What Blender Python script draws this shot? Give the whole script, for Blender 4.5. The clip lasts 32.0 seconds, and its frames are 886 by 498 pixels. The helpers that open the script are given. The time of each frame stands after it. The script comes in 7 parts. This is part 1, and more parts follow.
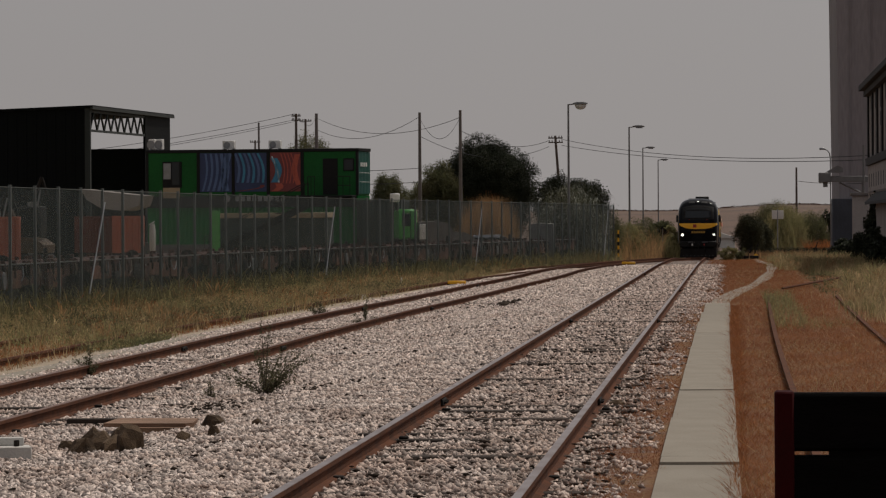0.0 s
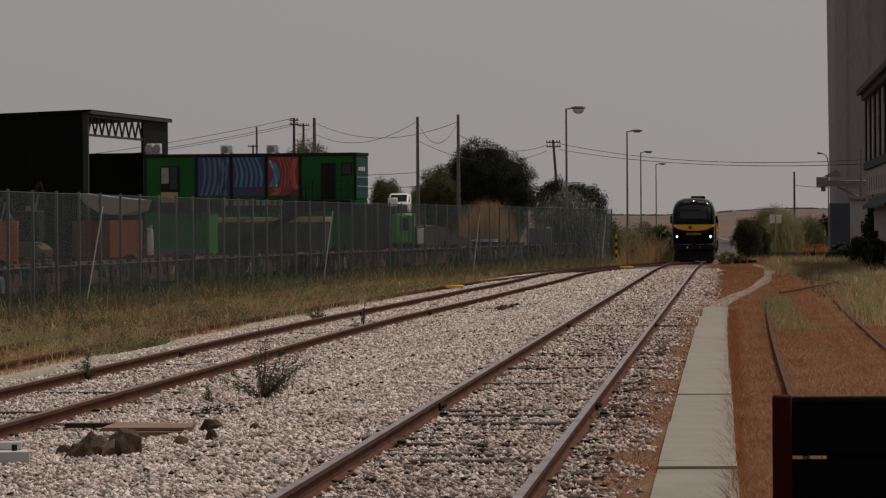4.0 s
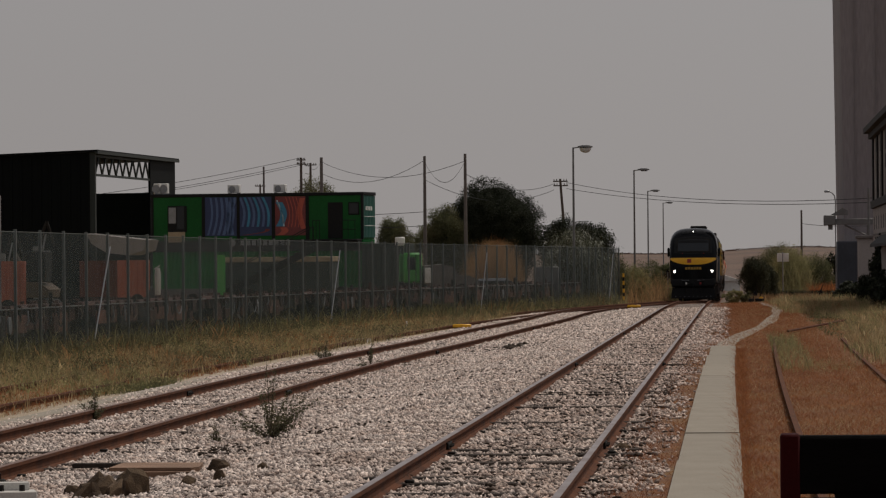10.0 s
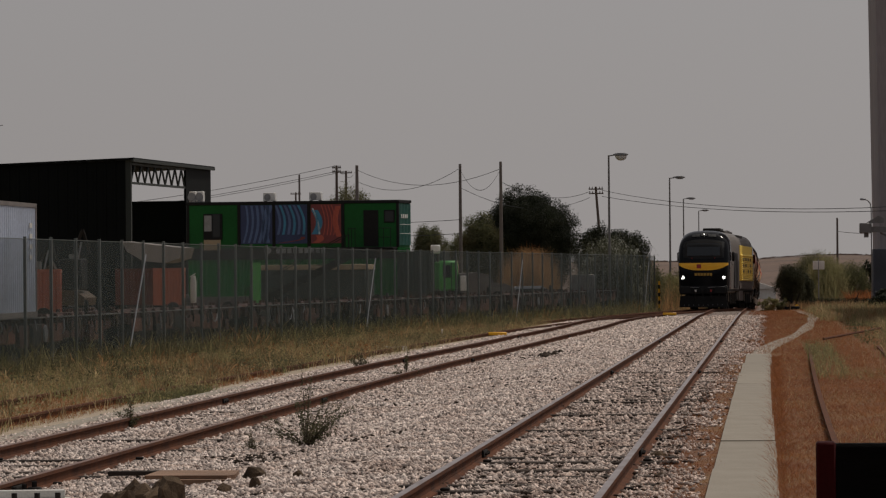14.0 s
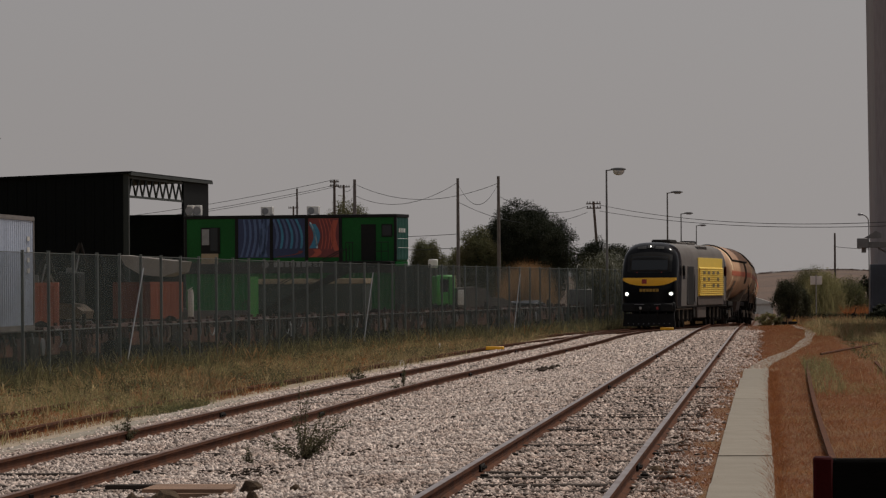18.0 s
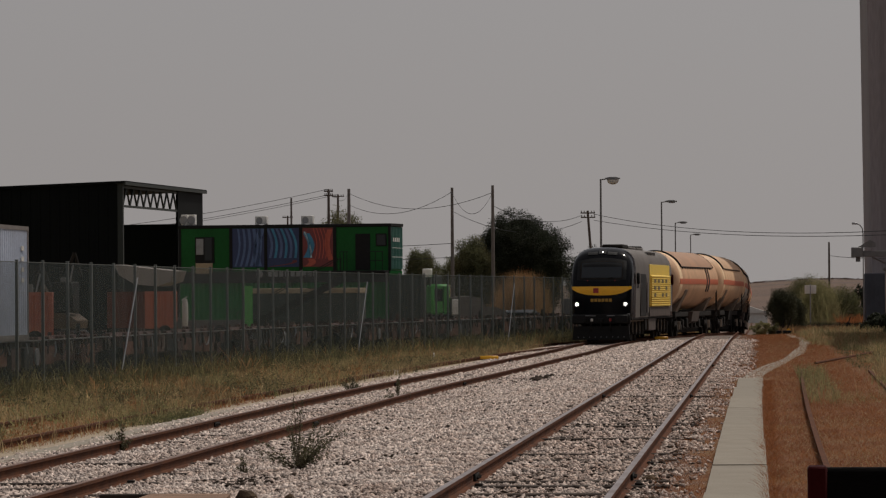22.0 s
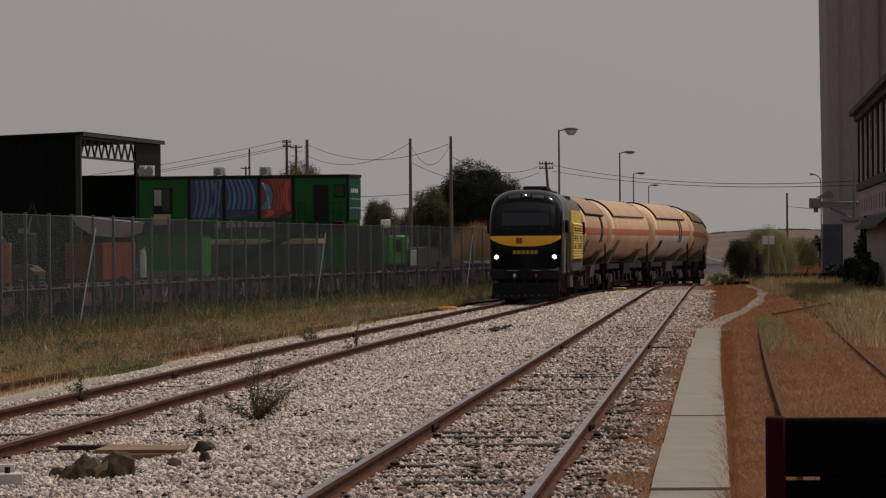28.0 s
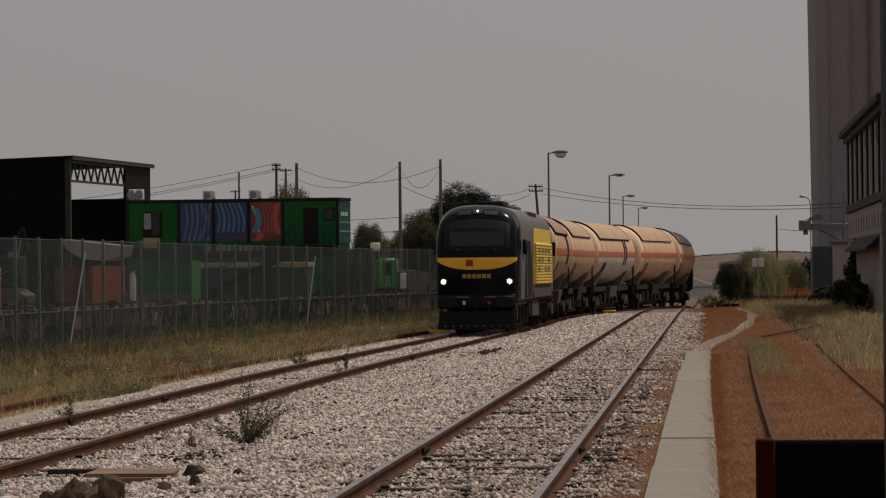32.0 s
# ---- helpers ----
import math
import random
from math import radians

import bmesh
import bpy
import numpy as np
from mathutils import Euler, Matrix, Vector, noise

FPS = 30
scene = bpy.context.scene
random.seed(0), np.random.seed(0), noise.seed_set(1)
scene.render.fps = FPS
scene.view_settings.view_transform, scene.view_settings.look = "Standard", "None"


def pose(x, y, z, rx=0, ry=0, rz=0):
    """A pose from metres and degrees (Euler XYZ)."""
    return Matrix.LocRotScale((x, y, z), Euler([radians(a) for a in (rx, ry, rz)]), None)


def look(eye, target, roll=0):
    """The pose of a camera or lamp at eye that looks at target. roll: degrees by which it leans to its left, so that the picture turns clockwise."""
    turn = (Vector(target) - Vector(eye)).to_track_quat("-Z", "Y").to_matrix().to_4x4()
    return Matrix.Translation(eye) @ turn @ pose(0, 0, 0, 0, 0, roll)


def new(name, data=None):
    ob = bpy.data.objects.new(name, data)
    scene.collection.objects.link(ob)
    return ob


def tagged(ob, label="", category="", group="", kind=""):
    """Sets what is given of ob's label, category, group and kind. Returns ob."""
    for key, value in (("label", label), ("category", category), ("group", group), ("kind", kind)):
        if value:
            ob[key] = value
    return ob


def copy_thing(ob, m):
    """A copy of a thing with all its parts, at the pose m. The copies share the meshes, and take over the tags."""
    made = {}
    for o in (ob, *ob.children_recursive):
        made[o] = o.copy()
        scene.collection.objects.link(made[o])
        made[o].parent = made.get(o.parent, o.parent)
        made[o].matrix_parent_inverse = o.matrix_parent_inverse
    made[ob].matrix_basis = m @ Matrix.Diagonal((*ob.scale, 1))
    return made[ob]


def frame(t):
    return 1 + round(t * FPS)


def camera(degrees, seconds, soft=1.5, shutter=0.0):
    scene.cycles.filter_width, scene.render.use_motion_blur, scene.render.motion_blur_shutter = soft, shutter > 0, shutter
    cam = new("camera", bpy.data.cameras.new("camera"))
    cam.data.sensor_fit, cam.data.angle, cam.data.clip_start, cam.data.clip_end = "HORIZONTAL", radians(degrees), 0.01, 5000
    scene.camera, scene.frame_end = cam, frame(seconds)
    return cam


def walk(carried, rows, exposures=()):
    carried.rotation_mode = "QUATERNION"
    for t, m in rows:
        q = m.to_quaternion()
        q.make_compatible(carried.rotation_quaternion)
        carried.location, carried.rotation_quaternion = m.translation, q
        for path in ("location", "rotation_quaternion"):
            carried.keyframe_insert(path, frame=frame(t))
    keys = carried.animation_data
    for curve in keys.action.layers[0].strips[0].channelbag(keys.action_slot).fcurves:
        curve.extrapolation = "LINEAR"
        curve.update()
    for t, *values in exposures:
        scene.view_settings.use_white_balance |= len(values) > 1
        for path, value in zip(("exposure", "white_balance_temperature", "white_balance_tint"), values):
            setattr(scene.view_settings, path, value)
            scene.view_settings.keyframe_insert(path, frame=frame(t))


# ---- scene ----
cam = camera(11.37, 32.0, soft=1.25)


def aim(yaw, pitch, roll):
    """The hand-held camera stays on one spot; yaw, pitch and lean in degrees."""
    return (Matrix.Translation((0, 0, 1.92)) @ pose(0, 0, 0, 0, 0, yaw)
            @ pose(0, 0, 0, 90 + pitch, 0, 0) @ pose(0, 0, 0, 0, 0, -roll))


walk(cam, [(t, aim(a, b, c)) for t, a, b, c in [
    (0.0, 3.7119, -0.3555, 0.350), (0.5, 3.6572, -0.3549, 0.307), (1.0, 3.6854, -0.3221, 0.169), (1.5, 3.6854, -0.3334, 0.169),
    (2.0, 3.6722, -0.3740, 0.062), (2.5, 3.6722, -0.3847, 0.058), (3.0, 3.7173, -0.3740, 0.064), (3.5, 3.7828, -0.3465, 0.266),
    (5.5, 3.5184, -0.1151, 0.494), (6.0, 3.6374, -0.0847, 0.502), (6.5, 3.7383, -0.0805, 0.539), (7.0, 3.8086, -0.0358, 0.418),
    (7.5, 3.8141, -0.0203, 0.306), (8.0, 3.9331, 0.0239, 0.241), (8.5, 4.0480, 0.1109, 0.367), (9.0, 4.1227, 0.1867, 0.385),
    (9.5, 4.0167, 0.1932, 0.583), (10.0, 3.7744, 0.2058, 0.488), (10.5, 3.7293, 0.2010, 0.295), (11.0, 3.8802, 0.2469, 0.361),
    (11.5, 3.9680, 0.2547, 0.253), (12.0, 4.0793, 0.2714, 0.238), (12.5, 4.1618, 0.2821, 0.310), (13.0, 4.2268, 0.2714, 0.302),
    (13.5, 4.2594, 0.2869, 0.411), (14.0, 4.2311, 0.3107, 0.497), (14.5, 4.2389, 0.3871, 0.419), (16.5, 4.2612, 0.4103, 0.484),
    (17.0, 4.1847, 0.4282, 0.430), (17.5, 4.1702, 0.4599, 0.306), (18.0, 4.1985, 0.4944, 0.369), (18.5, 4.2094, 0.5052, 0.310),
    (19.0, 4.2262, 0.5201, 0.359), (19.5, 4.2160, 0.5356, 0.473), (20.0, 4.1648, 0.5505, 0.433), (20.5, 4.1425, 0.5613, 0.429),
    (21.0, 4.1455, 0.5481, 0.286), (21.5, 4.1455, 0.5601, 0.348), (22.0, 4.1239, 0.6143, 0.411), (22.5, 3.9975, 0.6645, 0.546),
    (23.0, 3.8369, 0.6251, 0.367), (23.5, 3.7570, 0.4950, 0.489), (24.0, 3.7449, 0.3388, 0.490), (24.5, 3.6999, -0.0292, 0.362),
    (25.0, 3.6320, -0.1181, 0.500), (25.5, 3.4950, -0.1080, 0.510), (27.5, 3.4872, -0.0626, 0.213), (28.0, 3.5911, -0.0221, 0.443),
    (28.5, 3.5677, 0.0573, 0.746), (29.0, 3.4722, 0.1652, 0.681), (29.5, 3.4098, 0.2243, 0.497), (30.0, 3.4698, 0.2368, 0.389),
    (30.5, 3.4908, 0.2421, 0.438), (31.0, 3.5209, 0.2219, 0.431), (31.5, 3.4878, 0.2231, 0.617), (32.0, 3.4566, 0.2732, 0.560)]], exposures=[(0.0, 0.0), (32.0, 0.0)])


def along(x, c):
    """The yard is set out by chainage c along the line, on cross lines a little askew: the true y of a point."""
    return 1.6633 * c - 0.1191 * x


def site(x, c, z=0.0, turn=0.0):
    """Where a thing stands: x across the line, chainage c, height, turn about the upright."""
    return pose(x, along(x, c), z, 0, 0, turn)


# ---- light ----
SUN_AZ, SUN_EL = 50.0, 57.0     # azimuth from +x towards +y, elevation
world = bpy.data.worlds.new("world")
scene.world = world
world.use_nodes = True
wn = world.node_tree
wn.nodes.clear()
sky = wn.nodes.new("ShaderNodeTexSky")
sky.sky_type, sky.sun_disc = "NISHITA", False
sky.sun_elevation, sky.sun_rotation = radians(SUN_EL), radians(90 - SUN_AZ)
sky.air_density, sky.dust_density, sky.ozone_density = 1.0, 6.0, 1.0
grey = wn.nodes.new("ShaderNodeMix")
grey.data_type = "RGBA"
grey.inputs["Factor"].default_value = 0.9
grey.inputs["B"].default_value = (3.22, 3.06, 3.06, 1)
# hazy sky: a little pinker at the horizon, bluer above, brighter towards the sun
tc_w = wn.nodes.new("ShaderNodeTexCoord")
sep_w = wn.nodes.new("ShaderNodeSeparateXYZ")
wn.links.new(tc_w.outputs["Generated"], sep_w.inputs[0])
rise = wn.nodes.new("ShaderNodeMapRange")
rise.interpolation_type = "SMOOTHSTEP"
rise.inputs["From Min"].default_value, rise.inputs["From Max"].default_value = -0.03, 0.14
wn.links.new(sep_w.outputs["Z"], rise.inputs["Value"])
haze = wn.nodes.new("ShaderNodeMix")
haze.data_type = "RGBA"
haze.inputs["A"].default_value, haze.inputs["B"].default_value = (3.36, 3.13, 3.04, 1), (3.10, 3.02, 3.12, 1)
wn.links.new(rise.outputs["Result"], haze.inputs["Factor"])
side = wn.nodes.new("ShaderNodeMapRange")
side.inputs["From Min"].default_value, side.inputs["From Max"].default_value = -1.0, 1.0
side.inputs["To Min"].default_value, side.inputs["To Max"].default_value = 0.76, 1.24
wn.links.new(sep_w.outputs["X"], side.inputs["Value"])
tone = wn.nodes.new("ShaderNodeVectorMath")
tone.operation = "SCALE"
wn.links.new(haze.outputs["Result"], tone.inputs[0]), wn.links.new(side.outputs["Result"], tone.inputs["Scale"])
wn.links.new(tone.outputs["Vector"], grey.inputs["B"])
wbg = wn.nodes.new("ShaderNodeBackground")
wbg.inputs["Strength"].default_value = 0.1
wout = wn.nodes.new("ShaderNodeOutputWorld")
wn.links.new(sky.outputs["Color"], grey.inputs["A"])
wn.links.new(grey.outputs["Result"], wbg.inputs["Color"])
wn.links.new(wbg.outputs["Background"], wout.inputs["Surface"])
sun = new("sun", bpy.data.lights.new("sun", "SUN"))
sun.data.energy, sun.data.angle, sun.data.color = 2.15, radians(0.6), (1.0, 0.93, 0.84)
sd = Vector((math.cos(radians(SUN_EL)) * math.cos(radians(SUN_AZ)),
             math.cos(radians(SUN_EL)) * math.sin(radians(SUN_AZ)), math.sin(radians(SUN_EL))))
sun.matrix_world = look(sd * 60, (0, 0, 0))

# ---- materials ----


def mat(name, col, rough=0.7, metal=0.0, col2=None, scale=6.0, fine=60.0, amount=0.5, bump=0.2, emit=0.0, spread=0.0, coat=0.0, stretch=None, island=False, dist=0.01, spec=0.5):
    """Paint or stone: large stains and fine grain in object space, a bump from the grain."""
    m = bpy.data.materials.new(name)
    m.use_nodes = True
    nt = m.node_tree
    p = nt.nodes["Principled BSDF"]
    p.inputs["Roughness"].default_value, p.inputs["Metallic"].default_value = rough, metal
    p.inputs["Coat Weight"].default_value, p.inputs["Specular IOR Level"].default_value = coat, spec
    N, L = nt.nodes.new, nt.links.new
    tc = N("ShaderNodeTexCoord")
    vec = tc.outputs["Object"]
    if stretch:
        mp = N("ShaderNodeMapping")
        mp.inputs["Scale"].default_value = stretch
        L(vec, mp.inputs["Vector"])
        vec = mp.outputs["Vector"]
    big, small = N("ShaderNodeTexNoise"), N("ShaderNodeTexNoise")
    big.inputs["Scale"].default_value, small.inputs["Scale"].default_value = scale, fine
    big.inputs["Detail"].default_value, small.inputs["Detail"].default_value = 5, 3
    L(vec, big.inputs["Vector"]), L(vec, small.inputs["Vector"])
    ramp = N("ShaderNodeValToRGB")
    ramp.color_ramp.elements[0].position, ramp.color_ramp.elements[1].position = 0.38, 0.66
    L(big.outputs["Fac"], ramp.inputs["Fac"])
    c2 = col2 or tuple(c * 0.55 for c in col)
    mix = N("ShaderNodeMix")
    mix.data_type = "RGBA"
    mix.inputs["A"].default_value, mix.inputs["B"].default_value = (*col, 1), (*c2, 1)
    am = N("ShaderNodeMath")
    am.operation = "MULTIPLY"
    am.inputs[1].default_value = amount
    L(ramp.outputs["Color"], am.inputs[0]), L(am.outputs[0], mix.inputs["Factor"])
    hsv = N("ShaderNodeHueSaturation")
    v = N("ShaderNodeMath")
    v.operation = "MULTIPLY_ADD"
    v.inputs[1].default_value, v.inputs[2].default_value = 0.5, 0.75
    L(small.outputs["Fac"], v.inputs[0])
    val = v.outputs[0]
    if spread:
        oi = N("ShaderNodeNewGeometry") if island else N("ShaderNodeObjectInfo")
        a = N("ShaderNodeMath")
        a.operation = "MULTIPLY_ADD"
        a.inputs[1].default_value, a.inputs[2].default_value = 2 * spread, 1 - spread
        L(oi.outputs["Random Per Island" if island else "Random"], a.inputs[0])
        b = N("ShaderNodeMath")
        b.operation = "MULTIPLY"
        L(val, b.inputs[0]), L(a.outputs[0], b.inputs[1])
        val = b.outputs[0]
    L(val, hsv.inputs["Value"]), L(mix.outputs["Result"], hsv.inputs["Color"])
    L(hsv.outputs["Color"], p.inputs["Base Color"])
    if bump:
        bp = N("ShaderNodeBump")
        bp.inputs["Strength"].default_value, bp.inputs["Distance"].default_value = bump, dist
        L(small.outputs["Fac"], bp.inputs["Height"]), L(bp.outputs["Normal"], p.inputs["Normal"])
    if emit:
        p.inputs["Emission Color"].default_value, p.inputs["Emission Strength"].default_value = (*col, 1), emit
    return m


RUST = mat("rust_rail", (0.112, 0.043, 0.021), 0.9, 0, (0.045, 0.022, 0.015), 3, 80, 0.7, 0.3, spec=0.12)
SHINE = mat("worn_rail_head", (0.30, 0.26, 0.255), 0.42, 0.8, (0.15, 0.095, 0.075), 1.5, 60, 0.7, 0.1)
SHINE_B = mat("browned_rail_head", (0.17, 0.095, 0.068), 0.55, 0.4, (0.10, 0.05, 0.034), 1.5, 60, 0.7, 0.1)
TIMBER = mat("old_timber", (0.055, 0.042, 0.034), 0.9, 0, (0.025, 0.02, 0.018), 4, 70, 0.7, 0.5, spread=0.3, stretch=(0.4, 3, 3), spec=0.12)
BOARD = mat("weathered_board", (0.25, 0.145, 0.088), 0.9, 0, (0.095, 0.056, 0.036), 3, 60, 0.6, 0.4, stretch=(0.5, 4, 4))
CONC = mat("concrete_slab", (0.245, 0.212, 0.165), 0.9, 0, (0.185, 0.152, 0.112), 1.7, 45, 0.6, 0.3, spread=0.05, stretch=(1, 0.5, 1))
CONC_W = mat("pale_concrete", (0.55, 0.53, 0.49), 0.9, 0, (0.38, 0.35, 0.31), 2, 50, 0.5, 0.3)
SILO = mat("silo_render", (0.25, 0.225, 0.23), 0.9, 0, (0.19, 0.17, 0.172), 0.25, 8, 0.6, 0.1, stretch=(1, 1, 0.15))
WALLW = mat("stained_white_wall", (0.30, 0.265, 0.245), 0.9, 0, (0.19, 0.165, 0.15), 0.5, 14, 0.6, 0.1)
STONE_L = mat("dark_stone", (0.105, 0.070, 0.043), 0.95, 0, (0.022, 0.016, 0.012), 7, 60, 0.8, 0.9, spread=0.3, spec=0.15)
BLACK = mat("black_steel", (0.006, 0.006, 0.0065), 0.6, 0, (0.011, 0.010, 0.009), 5, 50, 0.5, 0.1, spec=0.2)
TARRED = mat("tarred_timber", (0.0035, 0.0032, 0.003), 0.95, 0, (0.006, 0.005, 0.0045), 6, 60, 0.6, 0.6, stretch=(0.4, 3, 3), spec=0.04)
FADED = mat("faded_lettering", (0.15, 0.11, 0.04), 0.7, 0, (0.16, 0.12, 0.045), 3, 30, 0.5, 0.02)
CLOD = mat("dark_clinker", (0.055, 0.040, 0.030), 0.95, 0, (0.025, 0.019, 0.015), 8, 70, 0.6, 0.5, spec=0.1)
GRIME = mat("grimy_running_gear", (0.011, 0.0095, 0.0085), 0.85, 0, (0.030, 0.023, 0.018), 4, 40, 0.6, 0.3, spec=0.2)
LOCO = mat("charcoal_paint", (0.0042, 0.0044, 0.0055), 0.16, 0, (0.006, 0.006, 0.007), 1.5, 25, 0.5, 0.0, spec=0.1)
LOCO_G = mat("grey_paint", (0.145, 0.128, 0.115), 0.55, 0, (0.095, 0.082, 0.073), 1.2, 25, 0.6, 0.04, spec=0.3)
YEL = mat("yellow_paint", (0.86, 0.43, 0.010), 0.45, 0, (0.74, 0.37, 0.015), 2, 40, 0.5, 0.03)
YEL_D = mat("dull_yellow_lettering", (0.36, 0.20, 0.02), 0.5, 0, (0.28, 0.16, 0.02), 2, 40, 0.5, 0.03)
YELP = mat("yellow_panel_paint", (0.86, 0.60, 0.09), 0.5, 0, (0.72, 0.49, 0.07), 2, 30, 0.5, 0.03)
RED = mat("red_paint", (0.30, 0.018, 0.016), 0.5, 0, (0.2, 0.018, 0.016), 3, 40, 0.4, 0.05)
MAROON = mat("dark_red_paint", (0.034, 0.0025, 0.003), 0.85, 0, (0.024, 0.004, 0.004), 3, 40, 0.5, 0.1, spec=0.08)
LAMP_ON = mat("headlight_glow", (1.0, 0.96, 0.88), 0.3, emit=7.0, bump=0)
GLASS_D = mat("dark_glass", (0.012, 0.015, 0.018), 0.12, 0, (0.016, 0.018, 0.02), 2, 20, 0.3, 0, spec=0.35)
TANK_A = mat("dusty_beige_tank", (0.66, 0.40, 0.23), 0.6, 0, (0.45, 0.26, 0.15), 0.9, 30, 0.6, 0.02)
TANK_B = mat("pale_orange_tank", (0.75, 0.485, 0.285), 0.6, 0, (0.54, 0.325, 0.18), 0.9, 30, 0.6, 0.02)
TANK_W = mat("dusty_white_tank", (0.66, 0.60, 0.51), 0.6, 0, (0.50, 0.42, 0.33), 0.9, 30, 0.6, 0.02)
SHIELD = mat("sun_shield_beige", (0.52, 0.32, 0.185), 0.7, 0, (0.38, 0.25, 0.15), 1.2, 15, 0.7, 0.05)
SHIELD_G = mat("sun_shield_grey", (0.27, 0.22, 0.17), 0.6, 0, (0.18, 0.15, 0.13), 1.2, 15, 0.7, 0.05)
STRIPE = mat("orange_stripe", (0.58, 0.13, 0.055), 0.5, 0, (0.48, 0.15, 0.08), 1.0, 15, 0.6, 0.02)
SADDLE_D = mat("grimy_strap", (0.07, 0.045, 0.034), 0.8, 0, (0.035, 0.025, 0.02), 2, 30, 0.6, 0.1)
SADDLE = mat("dusty_saddle", (0.22, 0.165, 0.12), 0.8, 0, (0.07, 0.055, 0.043), 2, 30, 0.6, 0.1)
GALV = mat("galvanised", (0.26, 0.26, 0.27), 0.5, 0.6, (0.18, 0.18, 0.18), 4, 40, 0.5, 0.05)
LAMPP = mat("lamp_post_paint", (0.16, 0.155, 0.15), 0.55, 0.3, (0.10, 0.09, 0.085), 3, 30, 0.5, 0.05)
WOODP = mat("pole_wood", (0.10, 0.075, 0.06), 0.9, 0, (0.05, 0.04, 0.035), 2, 30, 0.6, 0.3, stretch=(3, 3, 0.4))
CONP = mat("pole_concrete", (0.15, 0.13, 0.12), 0.9, 0, (0.09, 0.078, 0.072), 2, 30, 0.6, 0.2)
GREEN = mat("green_container", (0.011, 0.088, 0.020), 0.65, 0, (0.009, 0.062, 0.015), 0.7, 12, 0.6, 0.05, spec=0.15)
GREEN_D = mat("dark_green_container", (0.016, 0.15, 0.034), 0.7, 0, (0.012, 0.11, 0.026), 0.7, 12, 0.6, 0.05, spec=0.08)
GREEN_B = mat("bright_green_paint", (0.055, 0.33, 0.05), 0.6, 0, (0.045, 0.25, 0.04), 2, 20, 0.4, 0.05)
TEAL = mat("teal_container_end", (0.020, 0.115, 0.085), 0.5, 0, (0.014, 0.08, 0.06), 1, 14, 0.5, 0.05)
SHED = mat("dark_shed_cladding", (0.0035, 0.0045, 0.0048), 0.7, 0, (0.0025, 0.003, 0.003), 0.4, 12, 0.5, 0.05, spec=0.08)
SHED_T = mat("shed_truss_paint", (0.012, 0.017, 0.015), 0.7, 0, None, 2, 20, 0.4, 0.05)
ORANGE = mat("faded_orange_container", (0.42, 0.11, 0.055), 0.6, 0, (0.30, 0.085, 0.05), 1, 14, 0.6, 0.05)
WHITEC = mat("pale_blue_grey_container", (0.47, 0.52, 0.62), 0.6, 0, (0.36, 0.40, 0.48), 0.8, 14, 0.6, 0.05)
WHITE = mat("white_plastic", (0.70, 0.68, 0.64), 0.55, 0, (0.5, 0.47, 0.43), 3, 30, 0.5, 0.05)
TARP = mat("grey_green_tarpaulin", (0.030, 0.040, 0.035), 0.75, 0, (0.018, 0.025, 0.022), 1, 14, 0.6, 0.1)
TAN = mat("tan_roof_edge", (0.40, 0.31, 0.20), 0.8, 0, (0.2, 0.15, 0.1), 1, 14, 0.6, 0.1)
PIC_B = mat("printed_blue", (0.022, 0.035, 0.10), 0.6, 0, (0.012, 0.02, 0.06), 1, 10, 0.5, 0)
PIC_L = mat("printed_light_blue", (0.075, 0.12, 0.24), 0.6, 0, (0.05, 0.085, 0.18), 1, 10, 0.5, 0)
PIC_C = mat("printed_cyan", (0.04, 0.20, 0.32), 0.6, 0, (0.03, 0.12, 0.22), 1, 10, 0.5, 0)
PIC_W = mat("printed_pale", (0.45, 0.58, 0.66), 0.6, 0, None, 1, 10, 0.3, 0)
PIC_R = mat("printed_dark_red", (0.17, 0.03, 0.03), 0.6, 0, (0.10, 0.02, 0.025), 1, 10, 0.5, 0)
PIC_O = mat("printed_orange_red", (0.40, 0.075, 0.045), 0.6, 0, (0.30, 0.06, 0.04), 1, 10, 0.5, 0)
EARTHY = mat("dull_yellow_machine", (0.07, 0.038, 0.014), 0.8, 0, (0.03, 0.02, 0.012), 2, 20, 0.7, 0.1)
WAG = mat("rusty_wagon_frame", (0.085, 0.040, 0.031), 0.9, 0, (0.014, 0.011, 0.010), 1.3, 18, 0.95, 0.3, spec=0.15)
WAG_R = mat("rust_red_plate", (0.17, 0.080, 0.055), 0.9, 0, (0.06, 0.033, 0.026), 1.1, 18, 0.9, 0.3, spec=0.15)
DULLRED = mat("dull_red_container", (0.13, 0.036, 0.024), 0.75, 0, (0.08, 0.026, 0.018), 1, 14, 0.6, 0.05, spec=0.15)
BARK = mat("bark", (0.09, 0.065, 0.045), 0.95, 0, None, 6, 40, 0.6, 0.5)
# near-black for dark parts, and for shade painted into recesses
DARKWALL = mat("dark_parts_and_recess_shade", (0.012, 0.011, 0.011), 0.85, 0, None, 2, 20, 0.4, 0.1)
HUT = mat("blue_grey_sheet", (0.062, 0.066, 0.080), 0.7, 0, (0.04, 0.042, 0.05), 1, 12, 0.6, 0.05)


